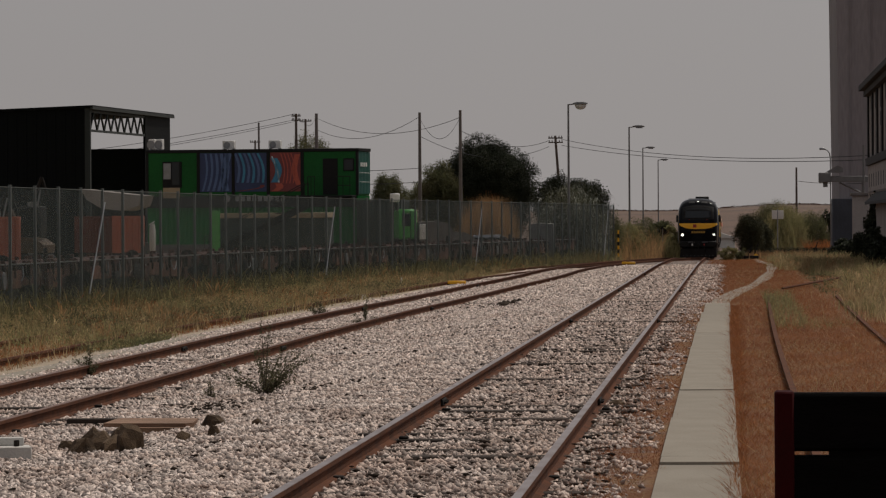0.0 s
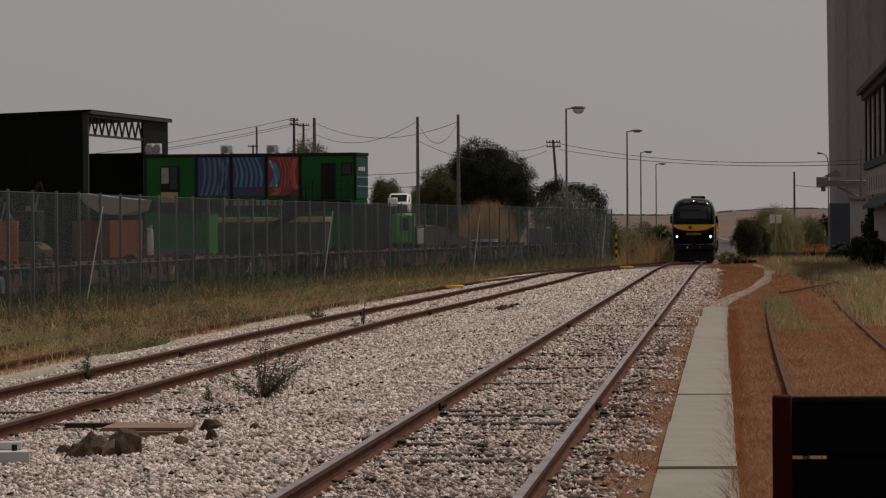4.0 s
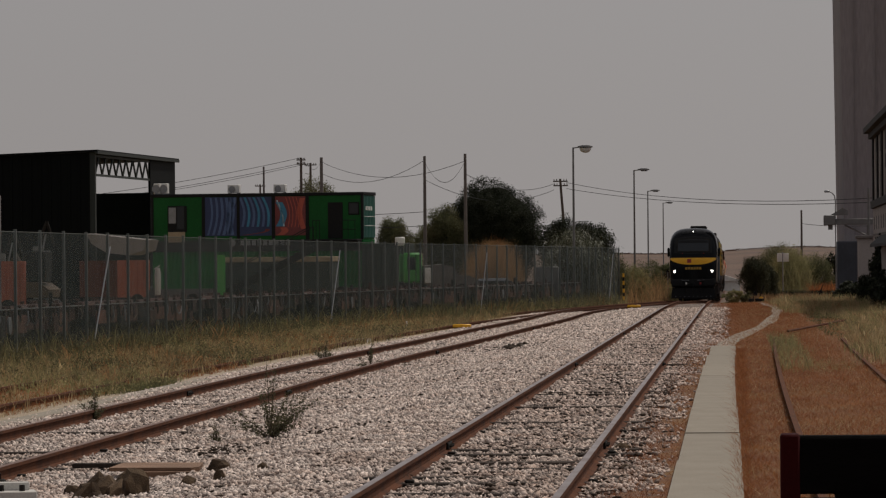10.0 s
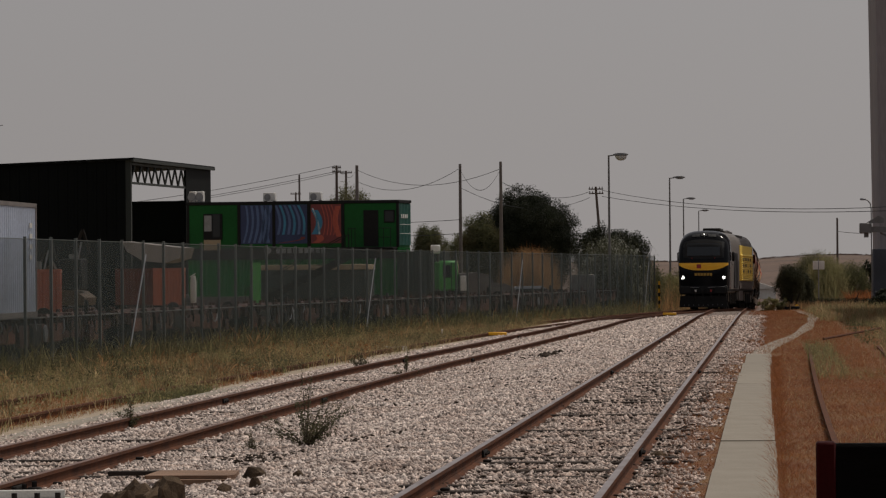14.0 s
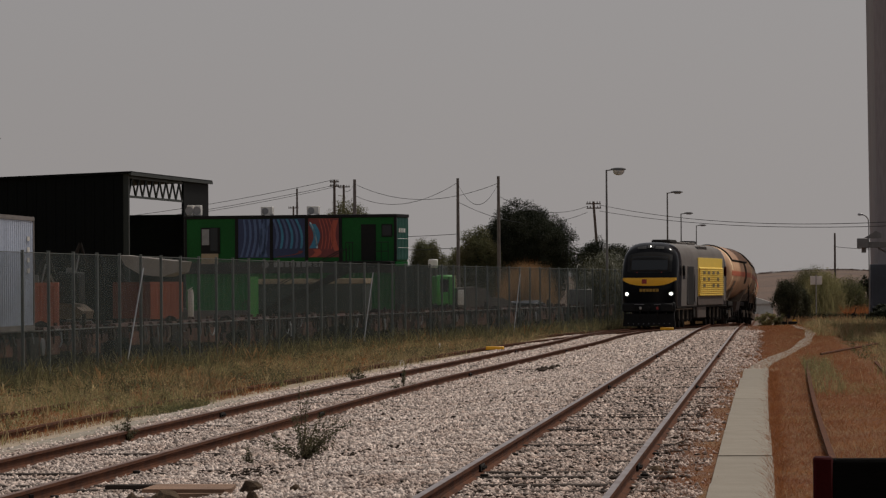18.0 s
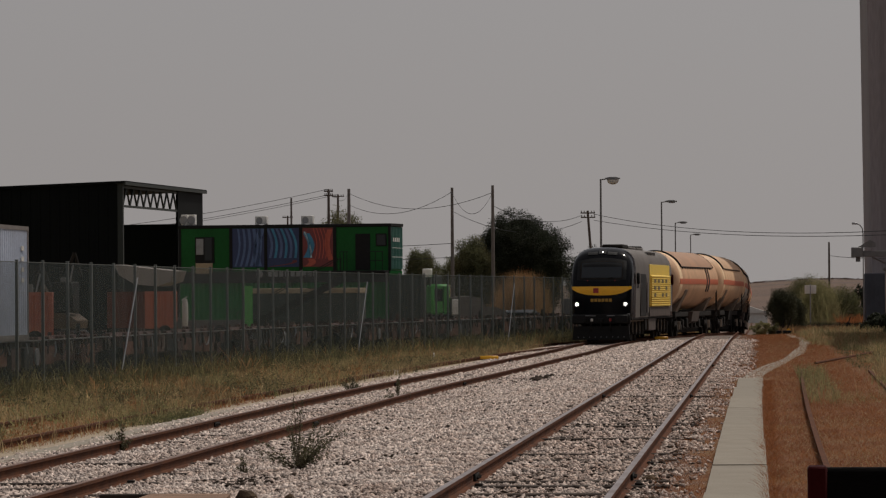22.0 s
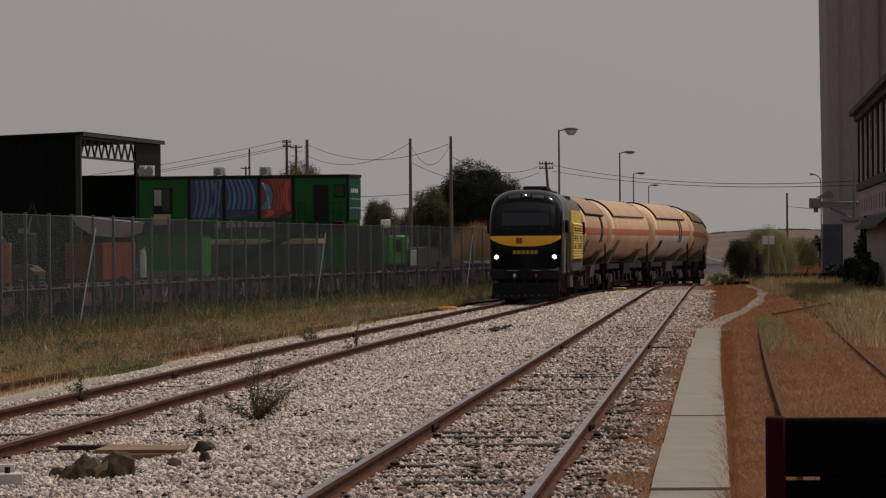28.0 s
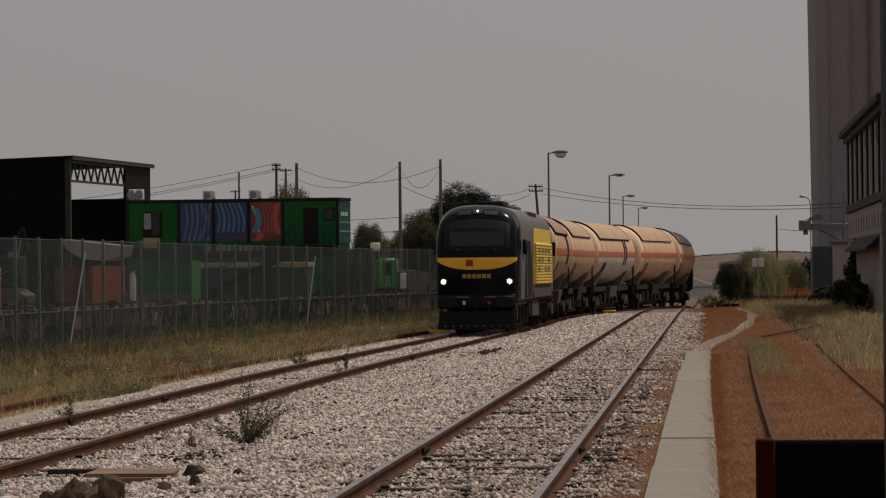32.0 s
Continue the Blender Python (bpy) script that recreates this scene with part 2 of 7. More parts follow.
def leafy(name, col, col2, rough=0.75, thin=0.45):
    m = mat(name, col, rough, 0, col2, 0.5, 9, 0.9, 0, spread=0.45, island=True)
    p = m.node_tree.nodes["Principled BSDF"]
    p.inputs["Specular IOR Level"].default_value = 0.25
    nt = m.node_tree
    tr, mx = nt.nodes.new("ShaderNodeBsdfTranslucent"), nt.nodes.new("ShaderNodeMixShader")
    mx.inputs[0].default_value = thin
    nt.links.new(p.inputs["Base Color"].links[0].from_socket, tr.inputs["Color"])
    nt.links.new(p.outputs[0], mx.inputs[1]), nt.links.new(tr.outputs[0], mx.inputs[2])
    nt.links.new(mx.outputs[0], nt.nodes["Material Output"].inputs["Surface"])
    return m


LEAF_D = leafy("dark_olive_leaf", (0.018, 0.022, 0.011), (0.028, 0.032, 0.014), thin=0.1)
LEAF_M = leafy("mid_olive_leaf", (0.045, 0.047, 0.024), (0.065, 0.062, 0.03), thin=0.25)
LEAF_O = leafy("olive_leaf", (0.09, 0.095, 0.045), (0.13, 0.115, 0.055))
# pale leaf colour paints the sun's glint on backlit canes
LEAF_GLINT = leafy("glint_reed_leaf", (0.26, 0.27, 0.22), (0.48, 0.47, 0.40), 0.5)
STRAW = leafy("straw", (0.43, 0.335, 0.185), (0.30, 0.20, 0.105))
STRAW_G = leafy("green_straw", (0.20, 0.195, 0.088), (0.31, 0.25, 0.125))
REDGRASS = leafy("red_brown_dry_grass", (0.205, 0.068, 0.024), (0.30, 0.125, 0.046))
REED = leafy("dry_reed", (0.36, 0.215, 0.105), (0.25, 0.155, 0.075))
SCRUB_F = leafy("far_scrub_leaf", (0.085, 0.052, 0.042), (0.065, 0.045, 0.038))
# near-black colour stands in for the shade deep inside tree crowns
CROWN_SHADE = mat("crown_core_shade", (0.010, 0.012, 0.006), 0.95, 0, (0.016, 0.019, 0.009), 2.0, 9, 0.9, 1.0, spec=0.05, dist=0.3)
RINGM = mat("pale_end_ring", (0.86, 0.62, 0.38), 0.6, 0, (0.72, 0.48, 0.27), 0.8, 10, 0.6, 0.02)
SHIELD_B = mat("brown_sun_shield", (0.39, 0.215, 0.125), 0.7, 0, (0.27, 0.165, 0.105), 1.2, 15, 0.7, 0.05)
WEED = leafy("weed_leaf", (0.085, 0.085, 0.045), (0.12, 0.10, 0.055))
STONES = mat("ballast_stone", (0.54, 0.45, 0.395), 0.9, 0, (0.33, 0.235, 0.185), 1.6, 60, 0.8, 0.2, spread=0.62, island=True)


def dirty_stones():
    """Brown dirt and oil lie on the stones along the middle of the main track and in patches."""
    m = STONES
    nt = m.node_tree
    N, L = nt.nodes.new, nt.links.new
    p = nt.nodes["Principled BSDF"]
    src = p.inputs["Base Color"].links[0].from_socket
    pos = N("ShaderNodeNewGeometry").outputs["Position"]
    sp = N("ShaderNodeSeparateXYZ")
    L(pos, sp.inputs[0])
    nz = N("ShaderNodeTexNoise")
    nz.inputs["Scale"].default_value, nz.inputs["Detail"].default_value, nz.inputs["Roughness"].default_value = 0.7, 6, 0.7
    L(pos, nz.inputs["Vector"])
    near = N("ShaderNodeMapRange")
    near.inputs["From Min"].default_value, near.inputs["From Max"].default_value = -3.9, -2.7
    near.inputs["To Min"].default_value, near.inputs["To Max"].default_value = -0.27, 0.0
    L(sp.outputs["X"], near.inputs["Value"])
    add = N("ShaderNodeMath")
    L(nz.outputs["Fac"], add.inputs[0]), L(near.outputs["Result"], add.inputs[1])
    amt = N("ShaderNodeMapRange")
    amt.inputs["From Min"].default_value, amt.inputs["From Max"].default_value = 0.32, 0.66
    amt.inputs["To Max"].default_value = 0.55
    L(add.outputs[0], amt.inputs["Value"])
    mx = N("ShaderNodeMix")
    mx.data_type, mx.blend_type = "RGBA", "MULTIPLY"
    mx.inputs["B"].default_value = (0.58, 0.46, 0.39, 1)
    L(amt.outputs["Result"], mx.inputs["Factor"]), L(src, mx.inputs["A"]), L(mx.outputs["Result"], p.inputs["Base Color"])


dirty_stones()


def net_material():
    """Welded mesh too fine to see wire by wire: a grid of wires with gaps."""
    m = mat("green_welded_mesh", (0.028, 0.042, 0.037), 0.6, 0.2, None, 4, 40, 0.4, 0)
    nt = m.node_tree
    N, L = nt.nodes.new, nt.links.new
    tc = N("ShaderNodeTexCoord")
    nz = N("ShaderNodeTexNoise")
    nz.inputs["Scale"].default_value = 0.7
    L(tc.outputs["Object"], nz.inputs["Vector"])
    f = N("ShaderNodeMath")
    f.operation = "MULTIPLY_ADD"
    f.inputs[1].default_value, f.inputs[2].default_value = 0.16, 0.19
    L(nz.outputs["Fac"], f.inputs[0])
    t = N("ShaderNodeBsdfTransparent")
    mx = N("ShaderNodeMixShader")
    out = nt.nodes["Material Output"]
    L(f.outputs[0], mx.inputs[0]), L(t.outputs[0], mx.inputs[1])
    L(nt.nodes["Principled BSDF"].outputs[0], mx.inputs[2]), L(mx.outputs[0], out.inputs["Surface"])
    return m


NET = net_material()
POSTM = mat("green_grey_post", (0.12, 0.13, 0.122), 0.7, 0, None, 4, 40, 0.4, 0.05, spec=0.2)


def ground_material():
    m = bpy.data.materials.new("yard_ground")
    m.use_nodes = True
    nt = m.node_tree
    N, L = nt.nodes.new, nt.links.new
    p = nt.nodes["Principled BSDF"]
    p.inputs["Roughness"].default_value = 0.95
    p.inputs["Specular IOR Level"].default_value = 0.2
    g = N("ShaderNodeNewGeometry")
    pos = g.outputs["Position"]
    sep = N("ShaderNodeSeparateXYZ")
    L(pos, sep.inputs[0])

    def math_(op, a, b=None, c=None):
        n = N("ShaderNodeMath")
        n.operation = op
        for i, v in enumerate((a, b, c)):
            if v is None:
                continue
            if isinstance(v, (int, float)):
                n.inputs[i].default_value = v
            else:
                L(v, n.inputs[i])
        return n.outputs[0]

    def noise_(scale, detail=4, rough=0.55):
        n = N("ShaderNodeTexNoise")
        n.inputs["Scale"].default_value, n.inputs["Detail"].default_value, n.inputs["Roughness"].default_value = scale, detail, rough
        L(pos, n.inputs["Vector"])
        return n.outputs["Fac"]

    def step(x, lo, hi):
        n = N("ShaderNodeMapRange")
        n.inputs["From Min"].default_value, n.inputs["From Max"].default_value = lo, hi
        L(x, n.inputs["Value"])
        return n.outputs["Result"]

    def mixc(f, a, b):
        n = N("ShaderNodeMix")
        n.data_type = "RGBA"
        if isinstance(f, float):
            n.inputs["Factor"].default_value = f
        else:
            L(f, n.inputs["Factor"])
        for k, v in (("A", a), ("B", b)):
            if isinstance(v, tuple):
                n.inputs[k].default_value = (*v, 1)
            else:
                L(v, n.inputs[k])
        return n.outputs["Result"]
    x, y = sep.outputs["X"], sep.outputs["Y"]
    rag = noise_(5.0, 5, 0.65)
    big, mid, fine = noise_(0.35), noise_(2.2), noise_(26, 5)
    vor = N("ShaderNodeTexVoronoi")
    vor.inputs["Scale"].default_value = 17
    L(pos, vor.inputs["Vector"])
    stone = mixc(step(vor.outputs["Distance"], 0.1, 0.75), mixc(step(mid, 0.35, 0.7), (0.40, 0.335, 0.295), (0.27, 0.20, 0.165)), (0.09, 0.065, 0.052))
    soil = mixc(step(mid, 0.35, 0.65), (0.130, 0.050, 0.022), (0.185, 0.085, 0.038))
    soil = mixc(step(big, 0.45, 0.72), soil, (0.20, 0.118, 0.058))
    verge = mixc(step(mid, 0.35, 0.65), (0.27, 0.20, 0.10), (0.18, 0.15, 0.07))
    verge = mixc(step(big, 0.5, 0.7), verge, (0.28, 0.17, 0.09))
    far = mixc(step(noise_(0.012, 3), 0.4, 0.6), (0.155, 0.105, 0.080), (0.12, 0.085, 0.068))
    wob = math_("MULTIPLY_ADD", mid, 1.3, -0.65)
    bend = math_("MULTIPLY", math_("MAXIMUM", math_("SUBTRACT", y, 126.0), 0.0), 0.0204)
    xl = math_("SUBTRACT", math_("ADD", x, wob), bend)
    sand = mixc(step(mid, 0.4, 0.65), (0.40, 0.33, 0.25), (0.30, 0.235, 0.165))
    col = mixc(step(xl, -11.75, -11.25), verge, sand)
    col = mixc(step(xl, -10.55, -10.3), col, stone)
    xr = math_("ADD", math_("MULTIPLY_ADD", wob, 0.9, x), math_("MULTIPLY_ADD", rag, 1.6, -0.8))
    xr = math_("MULTIPLY_ADD", step(y, 100.0, 120.0), -0.4, xr)
    col = mixc(step(xr, -1.5, -0.75), col, soil)
    col = mixc(step(y, 318.0, 402.0), col, far)
    hv = N("ShaderNodeHueSaturation")
    L(col, hv.inputs["Color"]), L(math_("MULTIPLY_ADD", fine, 0.7, 0.65), hv.inputs["Value"])
    L(hv.outputs["Color"], p.inputs["Base Color"])
    b = N("ShaderNodeBump")
    b.inputs["Strength"].default_value, b.inputs["Distance"].default_value = 0.7, 0.04
    L(math_("SUBTRACT", fine, vor.outputs["Distance"]), b.inputs["Height"]), L(b.outputs["Normal"], p.inputs["Normal"])
    return m


GROUND = ground_material()

# ---- mesh helpers ----


class Shape:
    """Collects boxes, rods and surfaces of one part."""

    def __init__(self):
        self.v, self.f = [], []

    def add(self, vs, fs):
        o = len(self.v)
        self.v += [tuple(q) for q in vs]
        self.f += [tuple(i + o for i in q) for q in fs]
        return self

    def box(self, x0, x1, y0, y1, z0, z1, c=0.0):
        """A box, with chamfered edges where c is given."""
        if c <= 0:
            return self.add([(x, y, z) for z in (z0, z1) for y in (y0, y1) for x in (x0, x1)],
                            [(0, 2, 3, 1), (4, 5, 7, 6), (0, 1, 5, 4), (2, 6, 7, 3), (0, 4, 6, 2), (1, 3, 7, 5)])
        bm = bmesh.new()
        bmesh.ops.create_cube(bm, size=1, matrix=Matrix.LocRotScale(((x0 + x1) / 2, (y0 + y1) / 2, (z0 + z1) / 2), None, (x1 - x0, y1 - y0, z1 - z0)))
        bmesh.ops.bevel(bm, geom=bm.edges[:], offset=c, segments=1, affect="EDGES")
        bm.verts.ensure_lookup_table()
        self.add([q.co for q in bm.verts], [[q.index for q in fc.verts] for fc in bm.faces])
        bm.free()
        return self

    def rod(self, a, b, r, r2=None, n=8):
        a, b = Vector(a), Vector(b)
        d = (b - a).normalized()
        u = d.orthogonal().normalized()
        w = d.cross(u)
        r2 = r if r2 is None else r2
        vs = [c + (u * math.cos(k * math.tau / n) + w * math.sin(k * math.tau / n)) * rr for c, rr in ((a, r), (b, r2)) for k in range(n)]
        fs = [(k, (k + 1) % n, n + (k + 1) % n, n + k) for k in range(n)]
        return self.add(vs, fs + [tuple(range(n))[::-1], tuple(range(n, 2 * n))])

    def loft(self, rings, closed=True, caps=True):
        n = len(rings[0])
        vs = [q for r in rings for q in r]
        fs = []
        for i in range(len(rings) - 1):
            for k in range(n if closed else n - 1):
                fs.append((i * n + k, i * n + (k + 1) % n, (i + 1) * n + (k + 1) % n, (i + 1) * n + k))
        if caps:
            fs += [tuple(range(n))[::-1], tuple(range((len(rings) - 1) * n, len(rings) * n))]
        return self.add(vs, fs)

    def prism(self, pts, axis, a, b):
        """A flat outline of (u, v) pushed from a to b along an axis."""
        put = {"x": lambda u, v, w: (w, u, v), "y": lambda u, v, w: (u, w, v), "z": lambda u, v, w: (u, v, w)}[axis]
        return self.loft([[put(u, v, w) for u, v in pts] for w in (a, b)])

    def turn(self, m):
        self.v = [tuple(m @ Vector(q)) for q in self.v]
        return self


def mesh_of(name, sh, material, smooth=40):
    me = bpy.data.meshes.new(name)
    me.from_pydata(sh.v, [], sh.f)
    bm = bmesh.new()
    bm.from_mesh(me)
    bmesh.ops.recalc_face_normals(bm, faces=bm.faces)
    bm.to_mesh(me)
    bm.free()
    me.materials.append(material)
    if smooth:
        me.shade_smooth()
        me.set_sharp_from_angle(angle=radians(smooth))
    return me


def part(name, sh, material, parent, label="", at=None, smooth=40):
    ob = new(name, mesh_of(name, sh, material, smooth) if isinstance(sh, Shape) else sh)
    ob.parent = parent
    if at is not None:
        ob.matrix_basis = at
    if label:
        ob["label"] = label
    return ob


def thing(name, label, category, m=None, group="", kind=""):
    ob = tagged(new(name), label, category, group, kind)
    if m is not None:
        ob.matrix_basis = m
    return ob


def solo(name, sh, material, label, category, m=None, group="", kind="", smooth=40):
    ob = tagged(new(name, mesh_of(name, sh, material, smooth)), label, category, group, kind)
    if m is not None:
        ob.matrix_basis = m
    return ob


def bulk(name, verts, faces_n, material, label, category, kind="stuff", parent=None, smooth=False):
    """One mesh of very many small pieces: verts (N, k, 3), one polygon pattern for each piece."""
    n, k, _ = verts.shape
    pat = np.array(faces_n)
    idx = (pat[None] + (np.arange(n) * k)[:, None, None]).reshape(-1, pat.shape[1])
    me = bpy.data.meshes.new(name)
    me.vertices.add(n * k)
    me.vertices.foreach_set("co", verts.reshape(-1).astype(np.float32))
    me.loops.add(idx.size)
    me.loops.foreach_set("vertex_index", idx.reshape(-1).astype(np.int32))
    me.polygons.add(len(idx))
    me.polygons.foreach_set("loop_start", (np.arange(len(idx)) * pat.shape[1]).astype(np.int32))
    me.update(calc_edges=True)
    me.validate()
    me.materials.append(material)
    ob = new(name, me)
    if parent:
        ob.parent = parent
        if kind:
            ob["kind"] = kind
        return ob
    return tagged(ob, label, category, "", kind)


rng = np.random.default_rng(5)

# ---- lines of the tracks ----
TY = np.arange(-30, 870, 0.5)


def smooth_line(knots, width=9):
    a = np.interp(TY, [k[0] for k in knots], [k[1] for k in knots])
    ker = np.ones(2 * width + 1) / (2 * width + 1)
    for _ in range(2):
        a = np.convolve(np.pad(a, width, mode="edge"), ker, "valid")
    return a


A_X = -2.37
BX = smooth_line([(-32, -8.75), (87.5, -8.75), (105.8, -8.62), (119.1, -8.35), (134.0, -8.1), (149.6, -7.91), (157.4, -7.74), (165.2, -7.62), (173.1, -7.5), (188.8, -7.47), (196.7, -7.39),
                  (204.5, -7.18), (212.3, -6.82), (220.1, -6.24), (227.9, -5.5), (243.4, -3.88), (251.2, -3.22), (263.1, -2.63), (273.1, -2.45), (286.4, -2.37), (870, -2.37)], 8)
AZ = smooth_line([(-33, 0), (196, 0), (248, -0.17), (283, -0.5), (316, -0.86), (358, -1.2), (416, -1.4), (870, -1.6)], 15)
BZ = smooth_line([(-33, -0.2), (225, -0.2), (253, -0.2), (283, -0.5), (316, -0.86), (358, -1.2), (416, -1.4), (870, -1.6)], 15)
CX_ = smooth_line([(-32, -12.6), (84.7, -12.6), (131.2, -11.9), (167.6, -10.9), (187.5, -9.9), (210.6, -8.4), (230.3, -6.3), (250, -4.0), (266.5, -2.9), (870, -2.9)], 10)
FX = smooth_line([(-31, -18.6), (77, -17.9), (105.2, -17.1), (151.5, -15.4), (187.8, -12.6), (219, -9.6), (250.3, -6.9), (275.1, -5.5), (870, -5.5)], 13)


def line(tab, y):
    return float(np.interp(y, TY, tab))


def ground_z(x, y):
    """Height of the yard: the main track lies a little higher than the others."""
    a, b = np.interp(y, TY, AZ) - 0.17, np.interp(y, TY, BZ) - 0.17
    k = np.clip((x + 6.6) / 2.2, 0, 1)
    k = k * k * (3 - 2 * k)
    z = b * (1 - k) + a * k
    r = np.clip((x + 1.2) / 3.0, 0, 1)
    z = z + 0.07 * r * r
    # earth ramp beyond the stacked containers
    m = np.clip((y - 305.5) / 67.4, 0, 1) * np.clip((478 - y) / 58.0, 0, 1)
    s = np.clip((x + 46) / 10.0, 0, 1) * np.clip((-16 - x) / 9.0, 0, 1)
    z = z + 4.38 * m * s * s * (3 - 2 * s)
    return z + 0.02 * np.clip(1.5 - y / 66.0, 0, 1) * np.sin(x * 1.7 + y * 0.25) * np.sin(y * 0.55 + x)

# ---- ground ----


def build_ground():
    xs = np.concatenate([[-2500, -900, -350, -140, -70, -55, -50, -46, -43, -40, -38, -36, -34, -32, -30, -28.5, -27, -25.5, -24, -23], np.arange(-22, 9, 0.5), [10, 12, 16, 24, 40, 80, 200, 600, 2500]])
    ys = np.concatenate([[-900, -200, -50, 0], np.arange(13, 100, 1.0), np.arange(100, 402, 4.0), [420, 450, 500, 570, 670, 830, 1080, 1330, 1500, 1670, 2000, 2700, 4300, 7500]])
    X, Y = np.meshgrid(xs, ys)
    Z = ground_z(X, Y)
    far = np.clip((Y - 500) / 1165, 0, 1)
    Z = Z + far * far * (3 - 2 * far) * (7.6 + 0.9 * np.sin(X / 37.0 + 0.6) + 0.6 * np.sin(X / 13.0))
    n = len(xs)
    me = bpy.data.meshes.new("ground")
    me.from_pydata(np.stack([X, Y, Z], -1).reshape(-1, 3).tolist(), [], [(j * n + i, j * n + i + 1, (j + 1) * n + i + 1, (j + 1) * n + i) for j in range(len(ys) - 1) for i in range(n - 1)])
    me.materials.append(GROUND)
    me.shade_smooth()
    tagged(new("ground", me), "railway yard ground of ballast, dry soil and grass verge", "ground", "", "structure")


build_ground()

# ---- tracks ----
RAILP = [(-0.036, 0.0), (-0.036, -0.035), (-0.010, -0.05), (-0.010, -0.13), (-0.07, -0.15), (-0.07, -0.17), (0.07, -0.17), (0.07, -0.15), (0.010, -0.13), (0.010, -0.05), (0.036, -0.035), (0.036, 0.0)]


def rail(parent, fx, fz, y0, y1, side, sink=0.0, wear=None):
    ys = np.arange(y0, y1 + 0.01, 2.0)
    body, head = Shape(), Shape()
    rings, tops = [], []
    for y in ys:
        x, z = fx(y) + side * 0.87, fz(y) - sink
        rings.append([(x + u, y, z + v) for u, v in RAILP])
        tops.append([(x + u, y, z + v) for u, v in ((-0.034, 0.0), (-0.034, 0.004), (0.034, 0.004), (0.034, 0.0))])
    r = part("rail", body.loft(rings), RUST, parent)
    if wear:
        part("rail_head", head.loft([q for q in tops if q[0][1] < 211]), wear, r, "worn shiny running surface")
    return r


SLEEPER = mesh_of("sleeper", Shape().box(-1.3, 1.3, -0.125, 0.125, -0.13, 0.0, 0.012), TIMBER)
PLATE = mesh_of("fishplate", Shape().box(-0.02, 0.02, -0.3, 0.3, -0.125, -0.05, 0.008).rod((-0.05, -0.2, -0.09), (0.05, -0.2, -0.09), 0.018, n=6).rod((-0.05, 0.2, -0.09), (0.05, 0.2, -0.09), 0.018, n=6)
                .rod((-0.05, -0.07, -0.09), (0.05, -0.07, -0.09), 0.018, n=6).rod((-0.05, 0.07, -0.09), (0.05, 0.07, -0.09), 0.018, n=6), GRIME)
CLIP = mesh_of("rail_clip", Shape().box(-0.045, 0.045, -0.05, 0.05, 0, 0.03, 0.01), GRIME)


def track(name, label, fx, fz, y0, y1, sink=0.0, sl=None, joints=(), wear=None):
    t = thing(name, label, "railway track", kind="structure")
    for s in (-1, 1):
        r = rail(t, fx, fz, y0, y1, s, sink, wear)
        for y in joints:
            if y0 < y < y1:
                part("fishplate", PLATE, None, r, at=pose(fx(y) + s * 0.87 + 0.02, y, fz(y) - sink))
                part("fishplate", PLATE, None, r, at=pose(fx(y) + s * 0.87 - 0.02, y, fz(y) - sink))
    if sl:
        y, k = sl[0], 0
        while y < sl[1]:
            dx = (fx(y + 1) - fx(y - 1)) / 2
            so = part("sleeper", SLEEPER, None, t, at=pose(fx(y) + rng.normal(0, 0.02), y, fz(y) - sink - (0.146 if k % 5 in (0, 2) else 0.185) + rng.normal(0, 0.008), 0, 0, -math.degrees(math.atan(dx)) + rng.normal(0, 0.7)))
            if y < 56 and int(y * 10) % 3 == 0:
                for s in (-0.96, -0.78, 0.78, 0.96):
                    part("rail_clip", CLIP, None, so, at=pose(s, 0, 0.0))
            y += 0.63
            k += 1
    return t


track("track_main", "straight main track with rusty rails and timber sleepers in pale ballast", lambda y: A_X, lambda y: line(AZ, y), 13, 700, 0, (20.0, 167), (49.5, 88.8, 126.7, 165.0), SHINE)
track("track_loop", "rusty curving track with worn rails on pale ballast", lambda y: line(BX, y), lambda y: line(BZ, y), 17, 268, 0.0, (31, 141), (45.9, 77.6, 112.5, 152.3), SHINE_B)
track("track_siding", "disused rusty siding sunk in dry grass", lambda y: line(CX_, y), lambda y: line(BZ, y), 35, 253, 0.05)
track("track_stub", "disused stub track overgrown with red-brown grass", lambda y: 1.57 + 0.26 * (max(0, y - 50) / 66.0) ** 2, lambda y: line(AZ, y), 25.8, 117, 0.045)


# ---- concrete path ----


